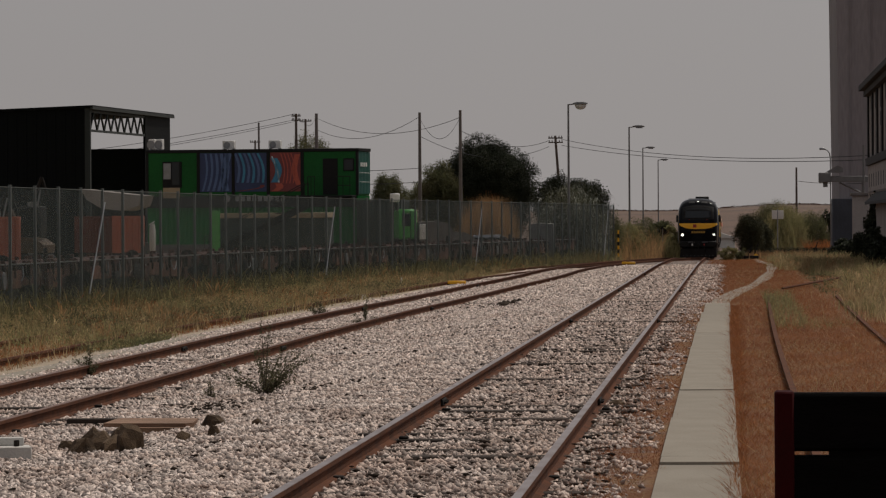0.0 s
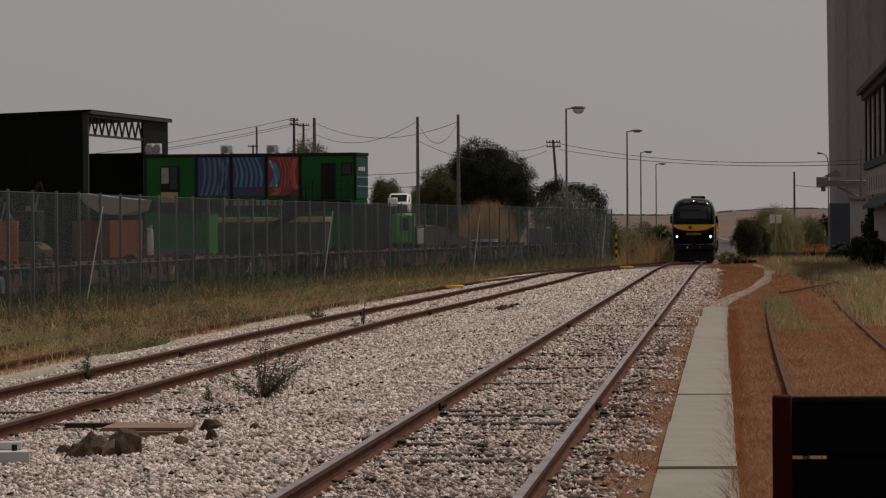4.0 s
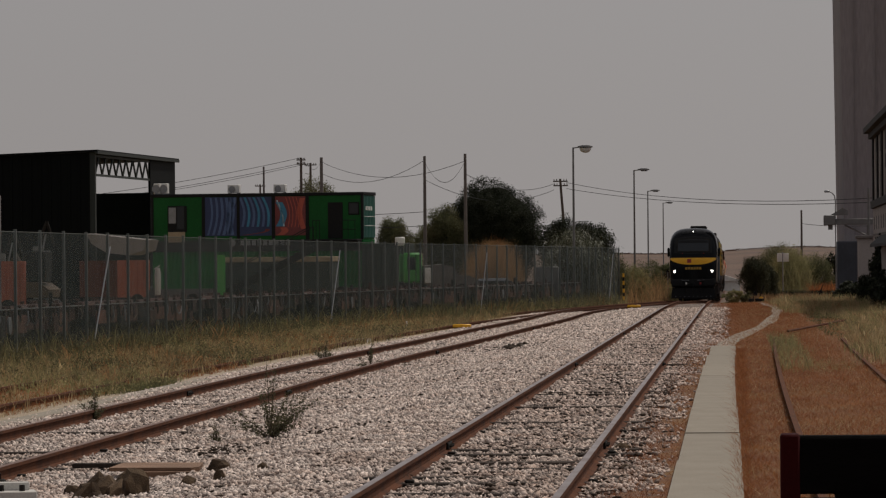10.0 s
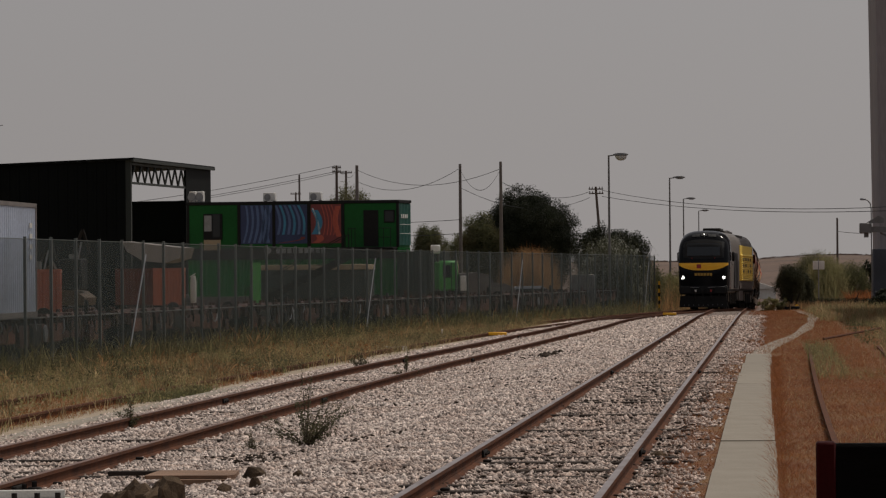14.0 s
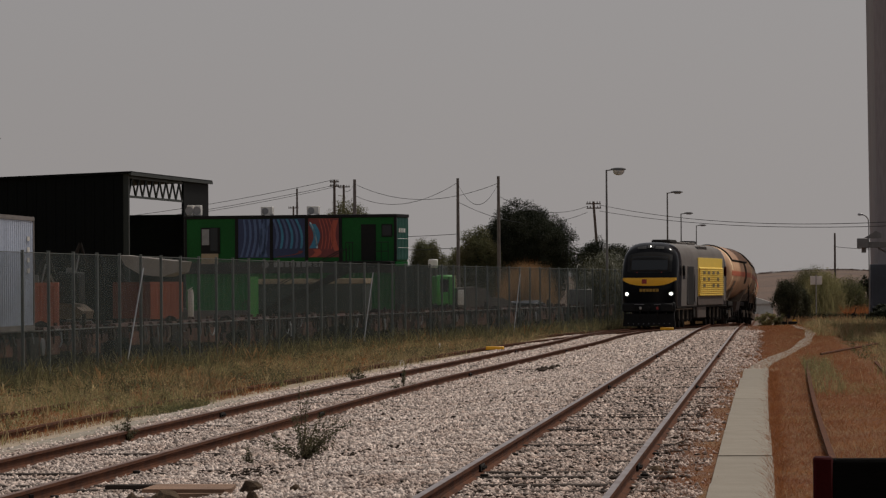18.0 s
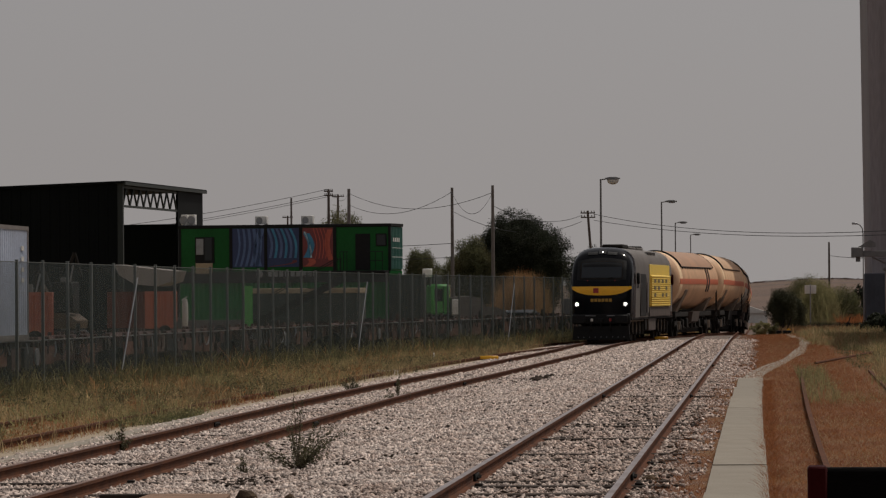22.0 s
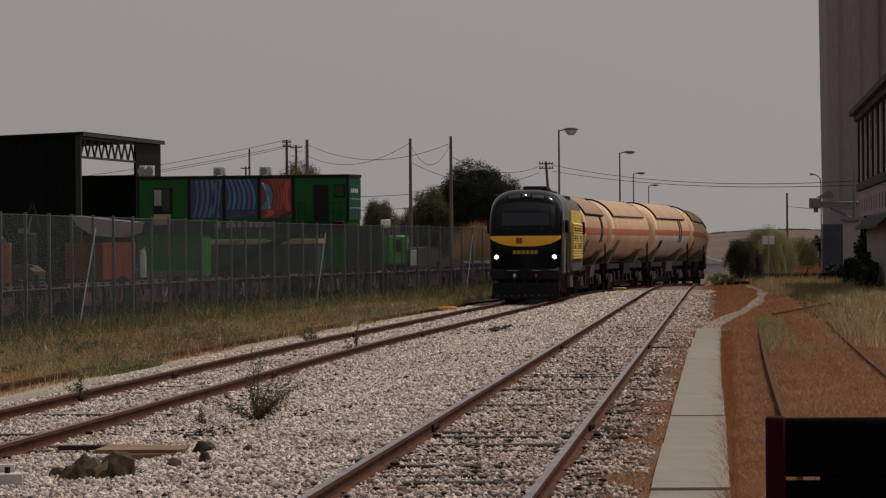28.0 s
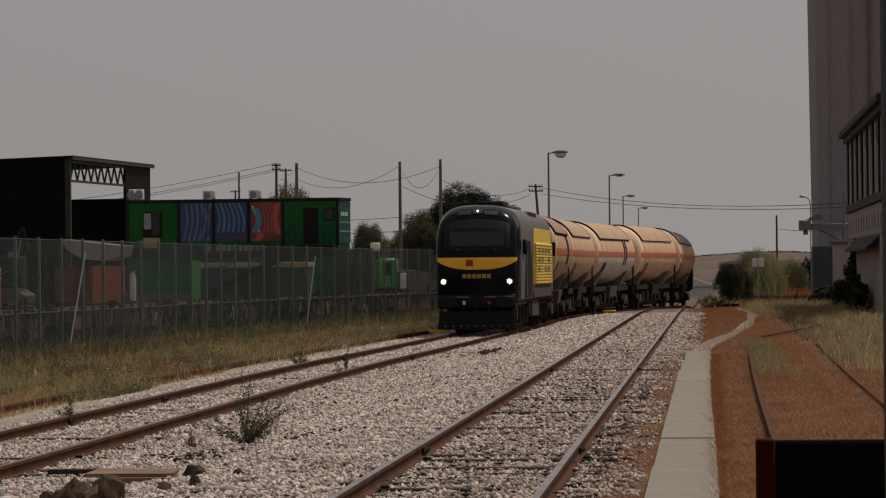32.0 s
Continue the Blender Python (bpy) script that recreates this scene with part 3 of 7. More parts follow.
def build_path():
    pth = thing("pavement", "narrow footpath of worn pale concrete slabs beside the track", "path", kind="structure")
    joints = (15.0, 26.0, 37.4, 38.3, 45.8, 53.5, 62.8, 72.0, 80.5, 89.0, 98.5, 109.0)
    for y, e in zip(joints, joints[1:]):
        ln = e - y
        c = -0.26 - 0.0018 * (y - 25) + 0.0035 * max(0, y - 82)
        w = 0.335 - 0.0005 * (y - 25)
        z = float(ground_z(np.array(c), np.array(y + ln / 2)))
        part("slab", Shape().box(-w + rng.normal(0, 0.006), w + rng.normal(0, 0.006), 0.001, ln - 0.001, -0.05, 0.045 + rng.normal(0, 0.0008), 0.0015), CONC, pth, at=pose(c, y, z, 0, rng.normal(0, 0.15), 0.1))
    pts = [(-0.34, 65.4), (-0.22, 70), (0.08, 75.5), (0.62, 83), (1.1, 92), (1.5, 104), (1.72, 114), (1.68, 124), (1.45, 134), (1.3, 146)]
    ys = np.arange(108.9, 243, 1.5)
    rings = []
    for q in ys:
        x = np.interp(q, [along(*p) for p in pts], [p[0] for p in pts])
        w = 0.21 + 0.05 * math.sin(q * 0.21) + 0.12 * max(0.0, 1 - (q - 108.9) / 18.0)
        z = float(ground_z(np.array(x), np.array(q)))
        rings.append([(x - w, q, z - 0.03), (x - w * 0.9, q, z + 0.022), (x + w * 0.9, q, z + 0.022), (x + w, q, z - 0.03)])
    part("curved_strip", Shape().loft(rings), mat("worn_concrete_strip", (0.25, 0.214, 0.165), 0.95, 0, (0.19, 0.152, 0.112), 1, 20, 0.6, 0.2), pth, "worn curving concrete strip")


build_path()

# ---- locomotive ----
LL = 22.7


def loco_top(y):
    y = min(y, LL - y)
    return float(np.interp(y, [0, 0.06, 0.2, 0.45, 0.8, 1.1, 1.5, 2.2, 20], [2.43, 2.68, 3.03, 3.53, 4.03, 4.2, 4.3, 4.34, 4.34]))


def loco_half(y):
    y = min(y, LL - y)
    return float(np.interp(y, [0, 0.06, 0.16, 0.35, 0.7, 20], [1.18, 1.27, 1.34, 1.39, 1.42, 1.42]))


def loco_skin(y, x):
    """Height of the roof line over x at y."""
    w, t = loco_half(y), loco_top(y)
    s = 1.15 + (t - 1.15) * 0.56
    q = min(1.0, abs(x) / w)
    return s + (t - s) * (1 - q ** 3.3) ** (1 / 3.3)


def loco_face(x, z):
    """How far back the nose lies at (x, z)."""
    lo, hi = 0.0, 3.0
    for _ in range(26):
        m = (lo + hi) / 2
        if abs(x) < loco_half(m) and loco_skin(m, x) > z:
            hi = m
        else:
            lo = m
    return hi


def face_patch(x0, x1, zlo, zhi, off=0.015, nx=14, nz=6):
    """A thin shell on the nose between two outline curves."""
    sh = Shape()
    g = [[(x, z) for z in np.linspace(zlo(x), zhi(x), nz)] for x in np.linspace(x0, x1, nx)]
    vs = [(x, loco_face(x, z) - off, z) for col in g for x, z in col] + [(x, loco_face(x, z) + 0.02, z) for col in g for x, z in col]
    n = nx * nz
    fs = []
    for i in range(nx - 1):
        for j in range(nz - 1):
            a = i * nz + j
            fs += [(a, a + nz, a + nz + 1, a + 1), (n + a, n + a + 1, n + a + nz + 1, n + a + nz)]
    for i in range(nx - 1):
        for j in (0, nz - 1):
            a = i * nz + j
            fs.append((a, a + nz, n + a + nz, n + a))
    for j in range(nz - 1):
        for i in (0, nx - 1):
            a = i * nz + j
            fs.append((a, a + 1, n + a + 1, n + a))
    return sh.add(vs, fs)


def wheelset(r=0.5):
    sh = Shape().rod((-1.0, 0, 0), (1.0, 0, 0), 0.08)
    for s in (-1, 1):
        sh.rod((s * 0.80, 0, 0), (s * 0.835, 0, 0), r + 0.03, n=24).rod((s * 0.835, 0, 0), (s * 0.94, 0, 0), r, n=24).rod((s * 0.94, 0, 0), (s * 0.97, 0, 0), r * 0.4, n=12)
        for k in range(4):
            a = k * math.pi / 2
            sh.rod((s * 0.945, 0.62 * r * math.cos(a), 0.62 * r * math.sin(a)), (s * 0.952, 0.62 * r * math.cos(a), 0.62 * r * math.sin(a)), r * 0.16, n=8)
    return mesh_of("wheelset", sh, GRIME)


WHEEL_L, WHEEL_W = wheelset(0.5), wheelset(0.46)
SPIN = []


def build_loco():
    L = thing("locomotive", "charcoal and grey diesel locomotive with yellow bands and lit headlights", "locomotive")
    rings = []
    ys = sorted({0, 0.03, 0.06, 0.12, 0.2, 0.32, 0.45, 0.62, 0.8, 1.0, 1.25, 1.5, 1.9})
    ys = ys + [LL - q for q in ys[::-1]]
    for y in ys:
        w = loco_half(y)
        up = [(x, y, loco_skin(y, x)) for x in w * np.sin(np.linspace(-math.pi / 2, math.pi / 2, 25))]
        rings.append([(-w * 0.97, y, 1.1)] + up + [(w * 0.97, y, 1.1)])
    nose = [i for i, q in enumerate(ys) if q <= 1.9]
    body = part("body", Shape().loft(rings[:len(nose)]), LOCO, L, "charcoal cab nose")
    part("side_body", Shape().loft(rings[len(nose) - 1:len(ys) - len(nose) + 1]), LOCO_G, L, "grey body side and roof")
    part("rear_cab", Shape().loft(rings[len(ys) - len(nose):]), LOCO, L)
    # windscreen and its surround
    part("screen_surround", face_patch(-1.12, 1.12, lambda x: 2.76 + 0.05 * x * x, lambda x: 3.84 - 0.12 * x * x, 0.012, 24, 12), BLACK, body)
    part("screen_frame", face_patch(-0.98, 0.98, lambda x: 2.87, lambda x: 3.69 - 0.05 * x * x, 0.022, 20, 9), GRIME, body, "grey rubber frame round the windscreen")
    wind = part("windscreen", face_patch(-0.91, 0.91, lambda x: 2.93, lambda x: 3.63 - 0.05 * x * x, 0.034, 20, 9), GLASS_D, body, "dark raked windscreen")
    part("sun_blind", face_patch(-0.88, 0.88, lambda x: 3.42, lambda x: 3.60 - 0.05 * x * x, 0.037, 12, 4), BLACK, wind, "dark blind across the top of the screen")
    for s in (-0.32, 0.28):
        part("wiper", Shape().rod((s, loco_face(s, 2.86) - 0.06, 2.86), (s + 0.22, loco_face(s + 0.2, 2.95) - 0.06, 2.97), 0.009, n=5), BLACK, wind)
    # yellow smile, badge and name bars
    part("yellow_band", face_patch(-1.36, 1.36, lambda x: 2.13 + 0.30 * abs(x / 1.36) ** 3, lambda x: 2.535, 0.016, 40, 6), YEL, body, "curved yellow band across the nose")
    part("badge", face_patch(-0.36, -0.12, lambda x: 2.24, lambda x: 2.46, 0.03, 4, 3), RED, body, "small red badge")
    for i in range(6):
        x0 = -0.48 + i * 0.165
        part("name_bar", face_patch(x0, x0 + 0.13, lambda x: 1.84, lambda x: 1.98, 0.024, 3, 3), YEL_D, body)
    for s in (-1, 1):
        hl = part("headlight", Shape().rod((s * 1.11, loco_face(s * 1.11, 1.73) - 0.05, 1.73), (s * 1.11, 0.3, 1.73), 0.14, n=16), BLACK, body, "round headlight housing")
        part("lens", Shape().rod((s * 1.11, loco_face(s * 1.11, 1.73) - 0.075, 1.73), (s * 1.11, loco_face(s * 1.11, 1.73) - 0.04, 1.73), 0.024, n=16), LAMP_ON, hl, "glowing white headlight lens")
        for k in range(6):
            u, v = s * 1.11 + 0.066 * math.sin(k * math.pi / 3), 1.73 + 0.066 * math.cos(k * math.pi / 3)
            part("lens", Shape().rod((u, loco_face(s * 1.11, 1.73) - 0.072, v), (u, loco_face(s * 1.11, 1.73) - 0.04, v), 0.017, n=10), LAMP_ON, hl)
        part("tail_lamp", Shape().rod((s * 0.62, loco_face(s * 0.62, 2.8) - 0.045, 2.8), (s * 0.62, loco_face(s * 0.62, 2.8), 2.8), 0.026, n=12), RED, body, "small red lamp")
        part("roof_pocket", face_patch(s * 0.45 - 0.22, s * 0.45 + 0.22, lambda x: 4.0 - 0.05 * abs(x), lambda x: 4.14 - 0.07 * abs(x), 0.025, 6, 3), BLACK, body)
        bf = part("buffer", Shape().rod((s * 0.97, -0.55, 1.05), (s * 0.97, 0.2, 1.05), 0.10, n=14), BLACK, L)
        part("buffer_head", Shape().box(s * 0.97 - 0.30, s * 0.97 + 0.30, -0.63, -0.55, 0.86, 1.24, 0.03), BLACK, bf)
        part("step", Shape().box(s * 1.02 - 0.2, s * 1.02 + 0.2, 0.02, 0.4, 0.30, 0.34).box(s * 1.02 - 0.2, s * 1.02 + 0.2, 0.02, 0.4, 0.62, 0.66).box(s * 1.02 - 0.22, s * 1.02 - 0.19, 0.02, 0.4, 0.3, 1.0).box(s * 1.02 + 0.19, s * 1.02 + 0.22, 0.02, 0.4, 0.3, 1.0), BLACK, L)
        hose = Shape()
        pts = [(s * 0.42, -0.1, 1.0), (s * 0.43, -0.28, 0.86), (s * 0.44, -0.3, 0.62), (s * 0.46, -0.2, 0.48)]
        for a, b in zip(pts, pts[1:]):
            hose.rod(a, b, 0.03, n=6)
        part("brake_hose", hose, GRIME, L)
        part("uncoupling_lever", Shape().rod((s * 0.25, -0.06, 1.2), (s * 1.1, -0.06, 1.22), 0.016, n=6).rod((s * 1.1, -0.06, 1.22), (s * 1.12, -0.06, 0.95), 0.016, n=6), GALV, L)
        part("hose_cock", Shape().box(s * 0.42 - 0.05, s * 0.42 + 0.05, -0.2, -0.1, 0.95, 1.08, 0.01), RED if s > 0 else WHITE, L)
        part("mirror", Shape().box(s * 1.44, s * 1.58, 1.95, 2.1, 2.62, 3.16, 0.05), BLACK, L, "black wing mirror")
        part("mirror", Shape().box(s * 1.44, s * 1.58, LL - 2.16, LL - 2.05, 2.62, 3.16, 0.05), MAROON, L)
        for hy in (3.9, 7.1):
            part("handrail", Shape().rod((s * 1.47, hy, 1.2), (s * 1.47, hy, 2.7), 0.02, n=6), GALV, L)
        part("cab_window", Shape().box(s * 1.38, s * 1.428, 2.3, 3.3, 2.45, 3.1, 0.03), GLASS_D, L, "dark side window of the cab")
        # no recess is cut: the panel's black colour stands in for its shade
        part("cab_door", Shape().box(s * 1.36, s * 1.43, 4.2, 6.9, 1.15, 3.12, 0.02), BLACK, L, "black flush panel for the shaded cab door recess")
        pan = part("yellow_panel", Shape().box(s * 1.40, s * 1.445, 8.8, 19.8, 1.58, 3.58, 0.01), YELP, L, "yellow louvred panel with dark lettering shapes")
        sl = mesh_of("louvre", Shape().prism([(0, 0), (s * 0.075, -0.02), (s * 0.075, 0.03), (0, 0.075)], "y", 8.95, 19.65), YELP)
        for i in range(14):
            part("louvre", sl, None, pan, at=pose(s * 1.445, 0, 1.64 + i * 0.105))
        for r, row in enumerate(((0, 1, 2, 3), (0, 1, 3), (0, 2, 3))):
            for c in row:
                y0, z0 = 10.3 + c * 2.1, 2.72 - r * 0.34
                part("lettering_bar", Shape().box(s * 1.515, s * 1.528, y0, y0 + 0.95, z0, z0 + 0.17), FADED, pan)
        part("lower_panel", Shape().box(s * 1.40, s * 1.45, 8.5, 20.0, 1.12, 1.56, 0.01), SADDLE_D, L)
        for y0 in (7.2, 20.3):
            part("side_grille", Shape().box(s * 1.40, s * 1.44, y0, y0 + 0.95, 1.3, 3.0, 0.01), LOCO_G, L)
    tl = part("top_light", face_patch(-0.16, 0.16, lambda x: 4.03, lambda x: 4.19, 0.03, 4, 3), BLACK, body)
    part("lens", Shape().rod((0, loco_face(0, 4.11) - 0.06, 4.11), (0, loco_face(0, 4.11) - 0.02, 4.11), 0.028, n=10), LAMP_ON, tl, "small glowing lens")
    # roof gear
    part("roof_hatch", Shape().box(-0.2, 0.75, 2.6, 5.4, 4.28, 4.47, 0.05), GRIME, L)
    for y0 in (6.6, 10.4):
        part("roof_panel", Shape().box(-0.72, 0.72, y0, y0 + 2.9, 4.28, 4.39, 0.03), LOCO_G, L)
    fan = part("roof_vent", Shape().box(0.5, 1.16, 10.6, 15.0, 3.62, 4.15, 0.03), BLACK, L, "black roof radiator vent")
    for k in range(6):
        part("vent_slat", Shape().box(0.55, 1.19, 10.95 + k * 0.7, 11.08 + k * 0.7, 3.66, 4.18), LOCO_G, fan)
    part("exhaust", Shape().box(-0.35, 0.35, 15.4, 17.0, 4.33, 4.52, 0.05), BLACK, L)
    # underframe
    part("front_beam", Shape().box(-1.3, 1.3, -0.02, 0.35, 0.82, 1.3, 0.04), BLACK, L)
    part("plough", Shape().prism([(-1.32, 0.12), (1.32, 0.12), (1.25, 0.74), (-1.25, 0.74)], "y", -0.12, 0.05), BLACK, L, "black snow plough")
    for k in range(9):
        part("plough_bolt", Shape().rod((-1.05 + k * 0.26, -0.15, 0.24), (-1.05 + k * 0.26, -0.1, 0.24), 0.022, n=6), GALV, L)
    part("coupling", Shape().box(-0.09, 0.09, -0.42, 0.1, 0.93, 1.1, 0.02).rod((0, -0.38, 1.0), (0, -0.32, 0.6), 0.04, n=6), BLACK, L)
    part("fuel_tank", Shape().box(-1.2, 1.2, 8.6, 14.2, 0.42, 1.08, 0.06), GRIME, L, "dark fuel tank")
    for s in (-1, 1):
        part("equipment_box", Shape().box(s * 1.27 - 0.08, s * 1.27 + 0.08, 9.0, 12.8, 0.45, 1.06, 0.03), SADDLE_D, L, "grimy equipment box")
        part("pipe_run", Shape().rod((s * 1.22, 1.0, 0.95), (s * 1.22, 8.4, 0.95), 0.035, n=6), SADDLE, L)
        part("sand_box", Shape().box(s * 1.2 - 0.12, s * 1.2 + 0.12, 7.6, 8.3, 0.5, 1.0, 0.03), GRIME, L)
    part("sole_bar", Shape().box(-1.36, 1.36, 0.3, LL - 0.3, 1.0, 1.16, 0.02), GRIME, L)
    for y0 in (2.2, 15.7):
        bg = part("bogie", Shape().box(-1.16, -1.02, y0, y0 + 4.8, 0.48, 0.86, 0.05).box(1.02, 1.16, y0, y0 + 4.8, 0.48, 0.86, 0.05).box(-1.05, 1.05, y0 + 1.4, y0 + 1.7, 0.5, 0.8), GRIME, L, "grimy bogie frame")
        for k in range(3):
            yy = y0 + 0.6 + k * 1.8
            for s in (-1, 1):
                part("axle_box", Shape().box(s * 1.08 - 0.1, s * 1.08 + 0.1, yy - 0.18, yy + 0.18, 0.34, 0.66, 0.03), GRIME, bg)
                part("spring", Shape().rod((s * 1.2, yy + 0.45, 0.3), (s * 1.2, yy + 0.45, 0.85), 0.09, n=10), GRIME, bg)
                part("damper", Shape().rod((s * 1.2, yy - 0.42, 0.45), (s * 1.2, yy - 0.3, 0.95), 0.03, n=6), SADDLE, bg)
            w = part("wheelset", WHEEL_L, None, L, at=pose(0, yy, 0.5))
            SPIN.append((w, (0, yy, 0.5), 0.5))
    return L


# ---- tank wagons ----
WL = 18.9


def arc_shell(r0, r1, a0, a1, y0, y1, zc, n=20):
    """Part of a cylinder wall; angles from the top, in degrees."""
    rings = []
    for y in (y0, y1):
        o = [(r1 * math.sin(radians(a)), y, zc + r1 * math.cos(radians(a))) for a in np.linspace(a0, a1, n)]
        i = [(r0 * math.sin(radians(a)), y, zc + r0 * math.cos(radians(a))) for a in np.linspace(a1, a0, n)]
        rings.append(o + i)
    return Shape().loft(rings)


def tank_wagon(label, tankm, shieldm, white=False, comb=True):
    T = thing("tank_wagon", label, "tank wagon", group="tank wagons of the train")
    R, ZC = 1.48, 2.86
    rings = []
    for y, k in ((0.2, 0.02), (0.24, 0.38), (0.34, 0.66), (0.5, 0.86), (0.72, 0.965), (0.95, 1.0), (WL - 0.95, 1.0), (WL - 0.72, 0.965), (WL - 0.5, 0.86), (WL - 0.34, 0.66), (WL - 0.24, 0.38), (WL - 0.2, 0.02)):
        rings.append([(R * k * math.cos(a), y, ZC + R * k * math.sin(a)) for a in np.linspace(0, math.tau, 40, endpoint=False)])
    tk = part("tank", Shape().loft(rings), tankm, T)
    if white:
        part("lower_shell", arc_shell(R - 0.05, R + 0.006, 98, 262, 0.95, WL - 0.95, ZC, 40), TANK_W, tk, "dusty white lower half")
    part("end_ring", arc_shell(R - 0.04, R + 0.010, 0, 360, 0.95, 2.05, ZC, 48), RINGM, tk, "paler ring round the tank end")
    for s in (-1, 1):
        part("stripe", arc_shell(R - 0.04, R + 0.012, 86.5 * s, 97 * s, 0.95, WL - 0.95, ZC, 8), STRIPE, tk, "faded orange-red warning stripe")
        for y0 in (0.98, WL - 4.9):
            part("soot_streak", arc_shell(R - 0.03, R + 0.005, 128 * s, 172 * s, y0, y0 + 3.9, ZC, 10), SHIELD_B, tk, "brown grime low on the tank")
        part("warning_plate", arc_shell(R - 0.02, R + 0.02, 108 * s, 128 * s, 3.7, 4.8, ZC, 8), GRIME if white else SADDLE, tk)
    sh = part("sun_shield", arc_shell(R + 0.03, R + 0.06, -62, 62, 2.45, WL - 2.4, ZC, 32), shieldm, T, "sheet sun shield over the tank")
    for s in (-1, 1):
        part("shield_edge", arc_shell(R + 0.0, R + 0.075, 62.1 * s, 63.0 * s, 2.45, WL - 2.4, ZC, 4), BLACK, sh)
        if comb:
            for k in range(12):
                y0 = 2.9 + k * 1.1
                part("shield_bracket", arc_shell(R, R + 0.06, 62 * s, 66 * s, y0, y0 + 0.16, ZC, 3), BLACK, sh)
    if comb:
        for y0 in (12.6, 13.5):
            for s in (-1, 1):
                part("strap", arc_shell(R, R + 0.04, 66 * s, 112 * s, y0, y0 + 0.28, ZC, 10), SADDLE_D, tk, "dark curved strap on the tank side")
    part("shield_rim", arc_shell(R + 0.0, R + 0.085, -63, 63, 2.40, 2.47, ZC, 32), BLACK, sh)
    part("shield_rim", arc_shell(R + 0.0, R + 0.075, -63, 63, WL - 2.42, WL - 2.36, ZC, 32), BLACK, sh)
    part("frame", Shape().box(-1.05, -0.88, 0.4, WL - 0.4, 1.0, 1.25, 0.02).box(0.88, 1.05, 0.4, WL - 0.4, 1.0, 1.25, 0.02).box(-1.3, 1.3, 0.35, 0.55, 0.95, 1.3, 0.02)
         .box(-1.3, 1.3, WL - 0.55, WL - 0.35, 0.95, 1.3, 0.02).box(-0.9, 0.9, 8.9, 9.5, 1.0, 1.2), GRIME, T)
    for y0 in (3.0, WL - 4.0):
        for s in (-1, 1):
            part("saddle", Shape().prism([(0.3, 1.22), (0.95, 1.22), (1.34, 2.0), (1.05, 1.75), (0.6, 1.5)], "y", y0, y0 + 1.0).turn(Matrix.Diagonal((s, 1, 1, 1))), SADDLE, T, "dusty tank saddle")
    for s in (-1, 1):
        part("valve_box", Shape().prism([(s * 0.85, 0.55), (s * 1.22, 0.75), (s * 1.3, 1.25), (s * 0.85, 1.25)], "y", 7.8, 10.8), SADDLE_D if comb else GRIME, T)
        part("air_tank", Shape().rod((s * 0.7, 5.9, 0.72), (s * 0.7, 7.2, 0.72), 0.24, n=12), GRIME, T)
        part("brake_cylinder", Shape().rod((s * 0.7, 11.3, 0.72), (s * 0.7, 12.6, 0.72), 0.2, n=12), GRIME, T)
        part("brake_rod", Shape().rod((s * 0.95, 2.8, 0.42), (s * 0.95, WL - 2.8, 0.42), 0.03, n=6), GRIME, T)
        for y0 in (0.0, WL):
            d = 0.35 if y0 == 0 else -0.35
            part("buffer", Shape().rod((s * 0.97, y0 - d * 0.3, 1.05), (s * 0.97, y0 + d, 1.05), 0.1, n=10).rod((s * 0.97, y0 - d * 0.55, 1.05), (s * 0.97, y0 - d * 0.3, 1.05), 0.23, n=12), GRIME, T)
        for yy in (2.9, WL - 2.9):
            bg = part("bogie_frame", Shape().prism([(yy - 1.35, 0.78), (yy + 1.35, 0.78), (yy + 1.3, 0.55), (yy + 0.4, 0.3), (yy - 0.4, 0.3), (yy - 1.3, 0.55)], "x", s * 1.04 - 0.06, s * 1.04 + 0.06), GRIME, T)
            for q in (-0.85, 0.85):
                part("axle_box", Shape().box(s * 1.1 - 0.09, s * 1.1 + 0.09, yy + q - 0.16, yy + q + 0.16, 0.3, 0.62, 0.03), GRIME, bg)
            part("spring", Shape().rod((s * 1.12, yy, 0.36), (s * 1.12, yy, 0.76), 0.11, n=10), SADDLE, bg)
    # upper box is the sill; lower box is added as dark fill against daylight
    part("sill_and_shade_fill", Shape().box(-0.7, 0.7, 0.5, WL - 0.5, 0.55, 1.05, 0.03).box(-0.75, 0.75, 0.9, WL - 0.9, 0.16, 0.56, 0.05), GRIME, T)
    for s in (-1, 1):
        for k in range(5):
            y0 = 5.3 + k * 1.75
            part("brake_gear", Shape().box(s * 1.0 - 0.08, s * 1.0 + 0.08, y0, y0 + 0.45 + 0.2 * (k % 3), 0.4, 0.85 + 0.06 * (k % 2), 0.03).rod((s * 1.0, y0, 0.6), (s * 1.05, y0 + 1.4, 0.38), 0.03, n=5), GRIME, T)
    lad = Shape().rod((1.3, WL - 0.55, 1.2), (1.3, WL - 0.55, 3.2), 0.025, n=6).rod((1.3, WL - 0.15, 1.2), (1.3, WL - 0.15, 3.2), 0.025, n=6)
    for k in range(7):
        lad.rod((1.3, WL - 0.55, 1.4 + k * 0.28), (1.3, WL - 0.15, 1.4 + k * 0.28), 0.018, n=5)
    part("ladder", lad, GRIME, T)
    for yy in (2.0, 3.8, WL - 3.8, WL - 2.0):
        w = part("wheelset", WHEEL_W, None, T, at=pose(0, yy, 0.46))
        SPIN.append((w, (0, yy, 0.46), 0.46))
    return T


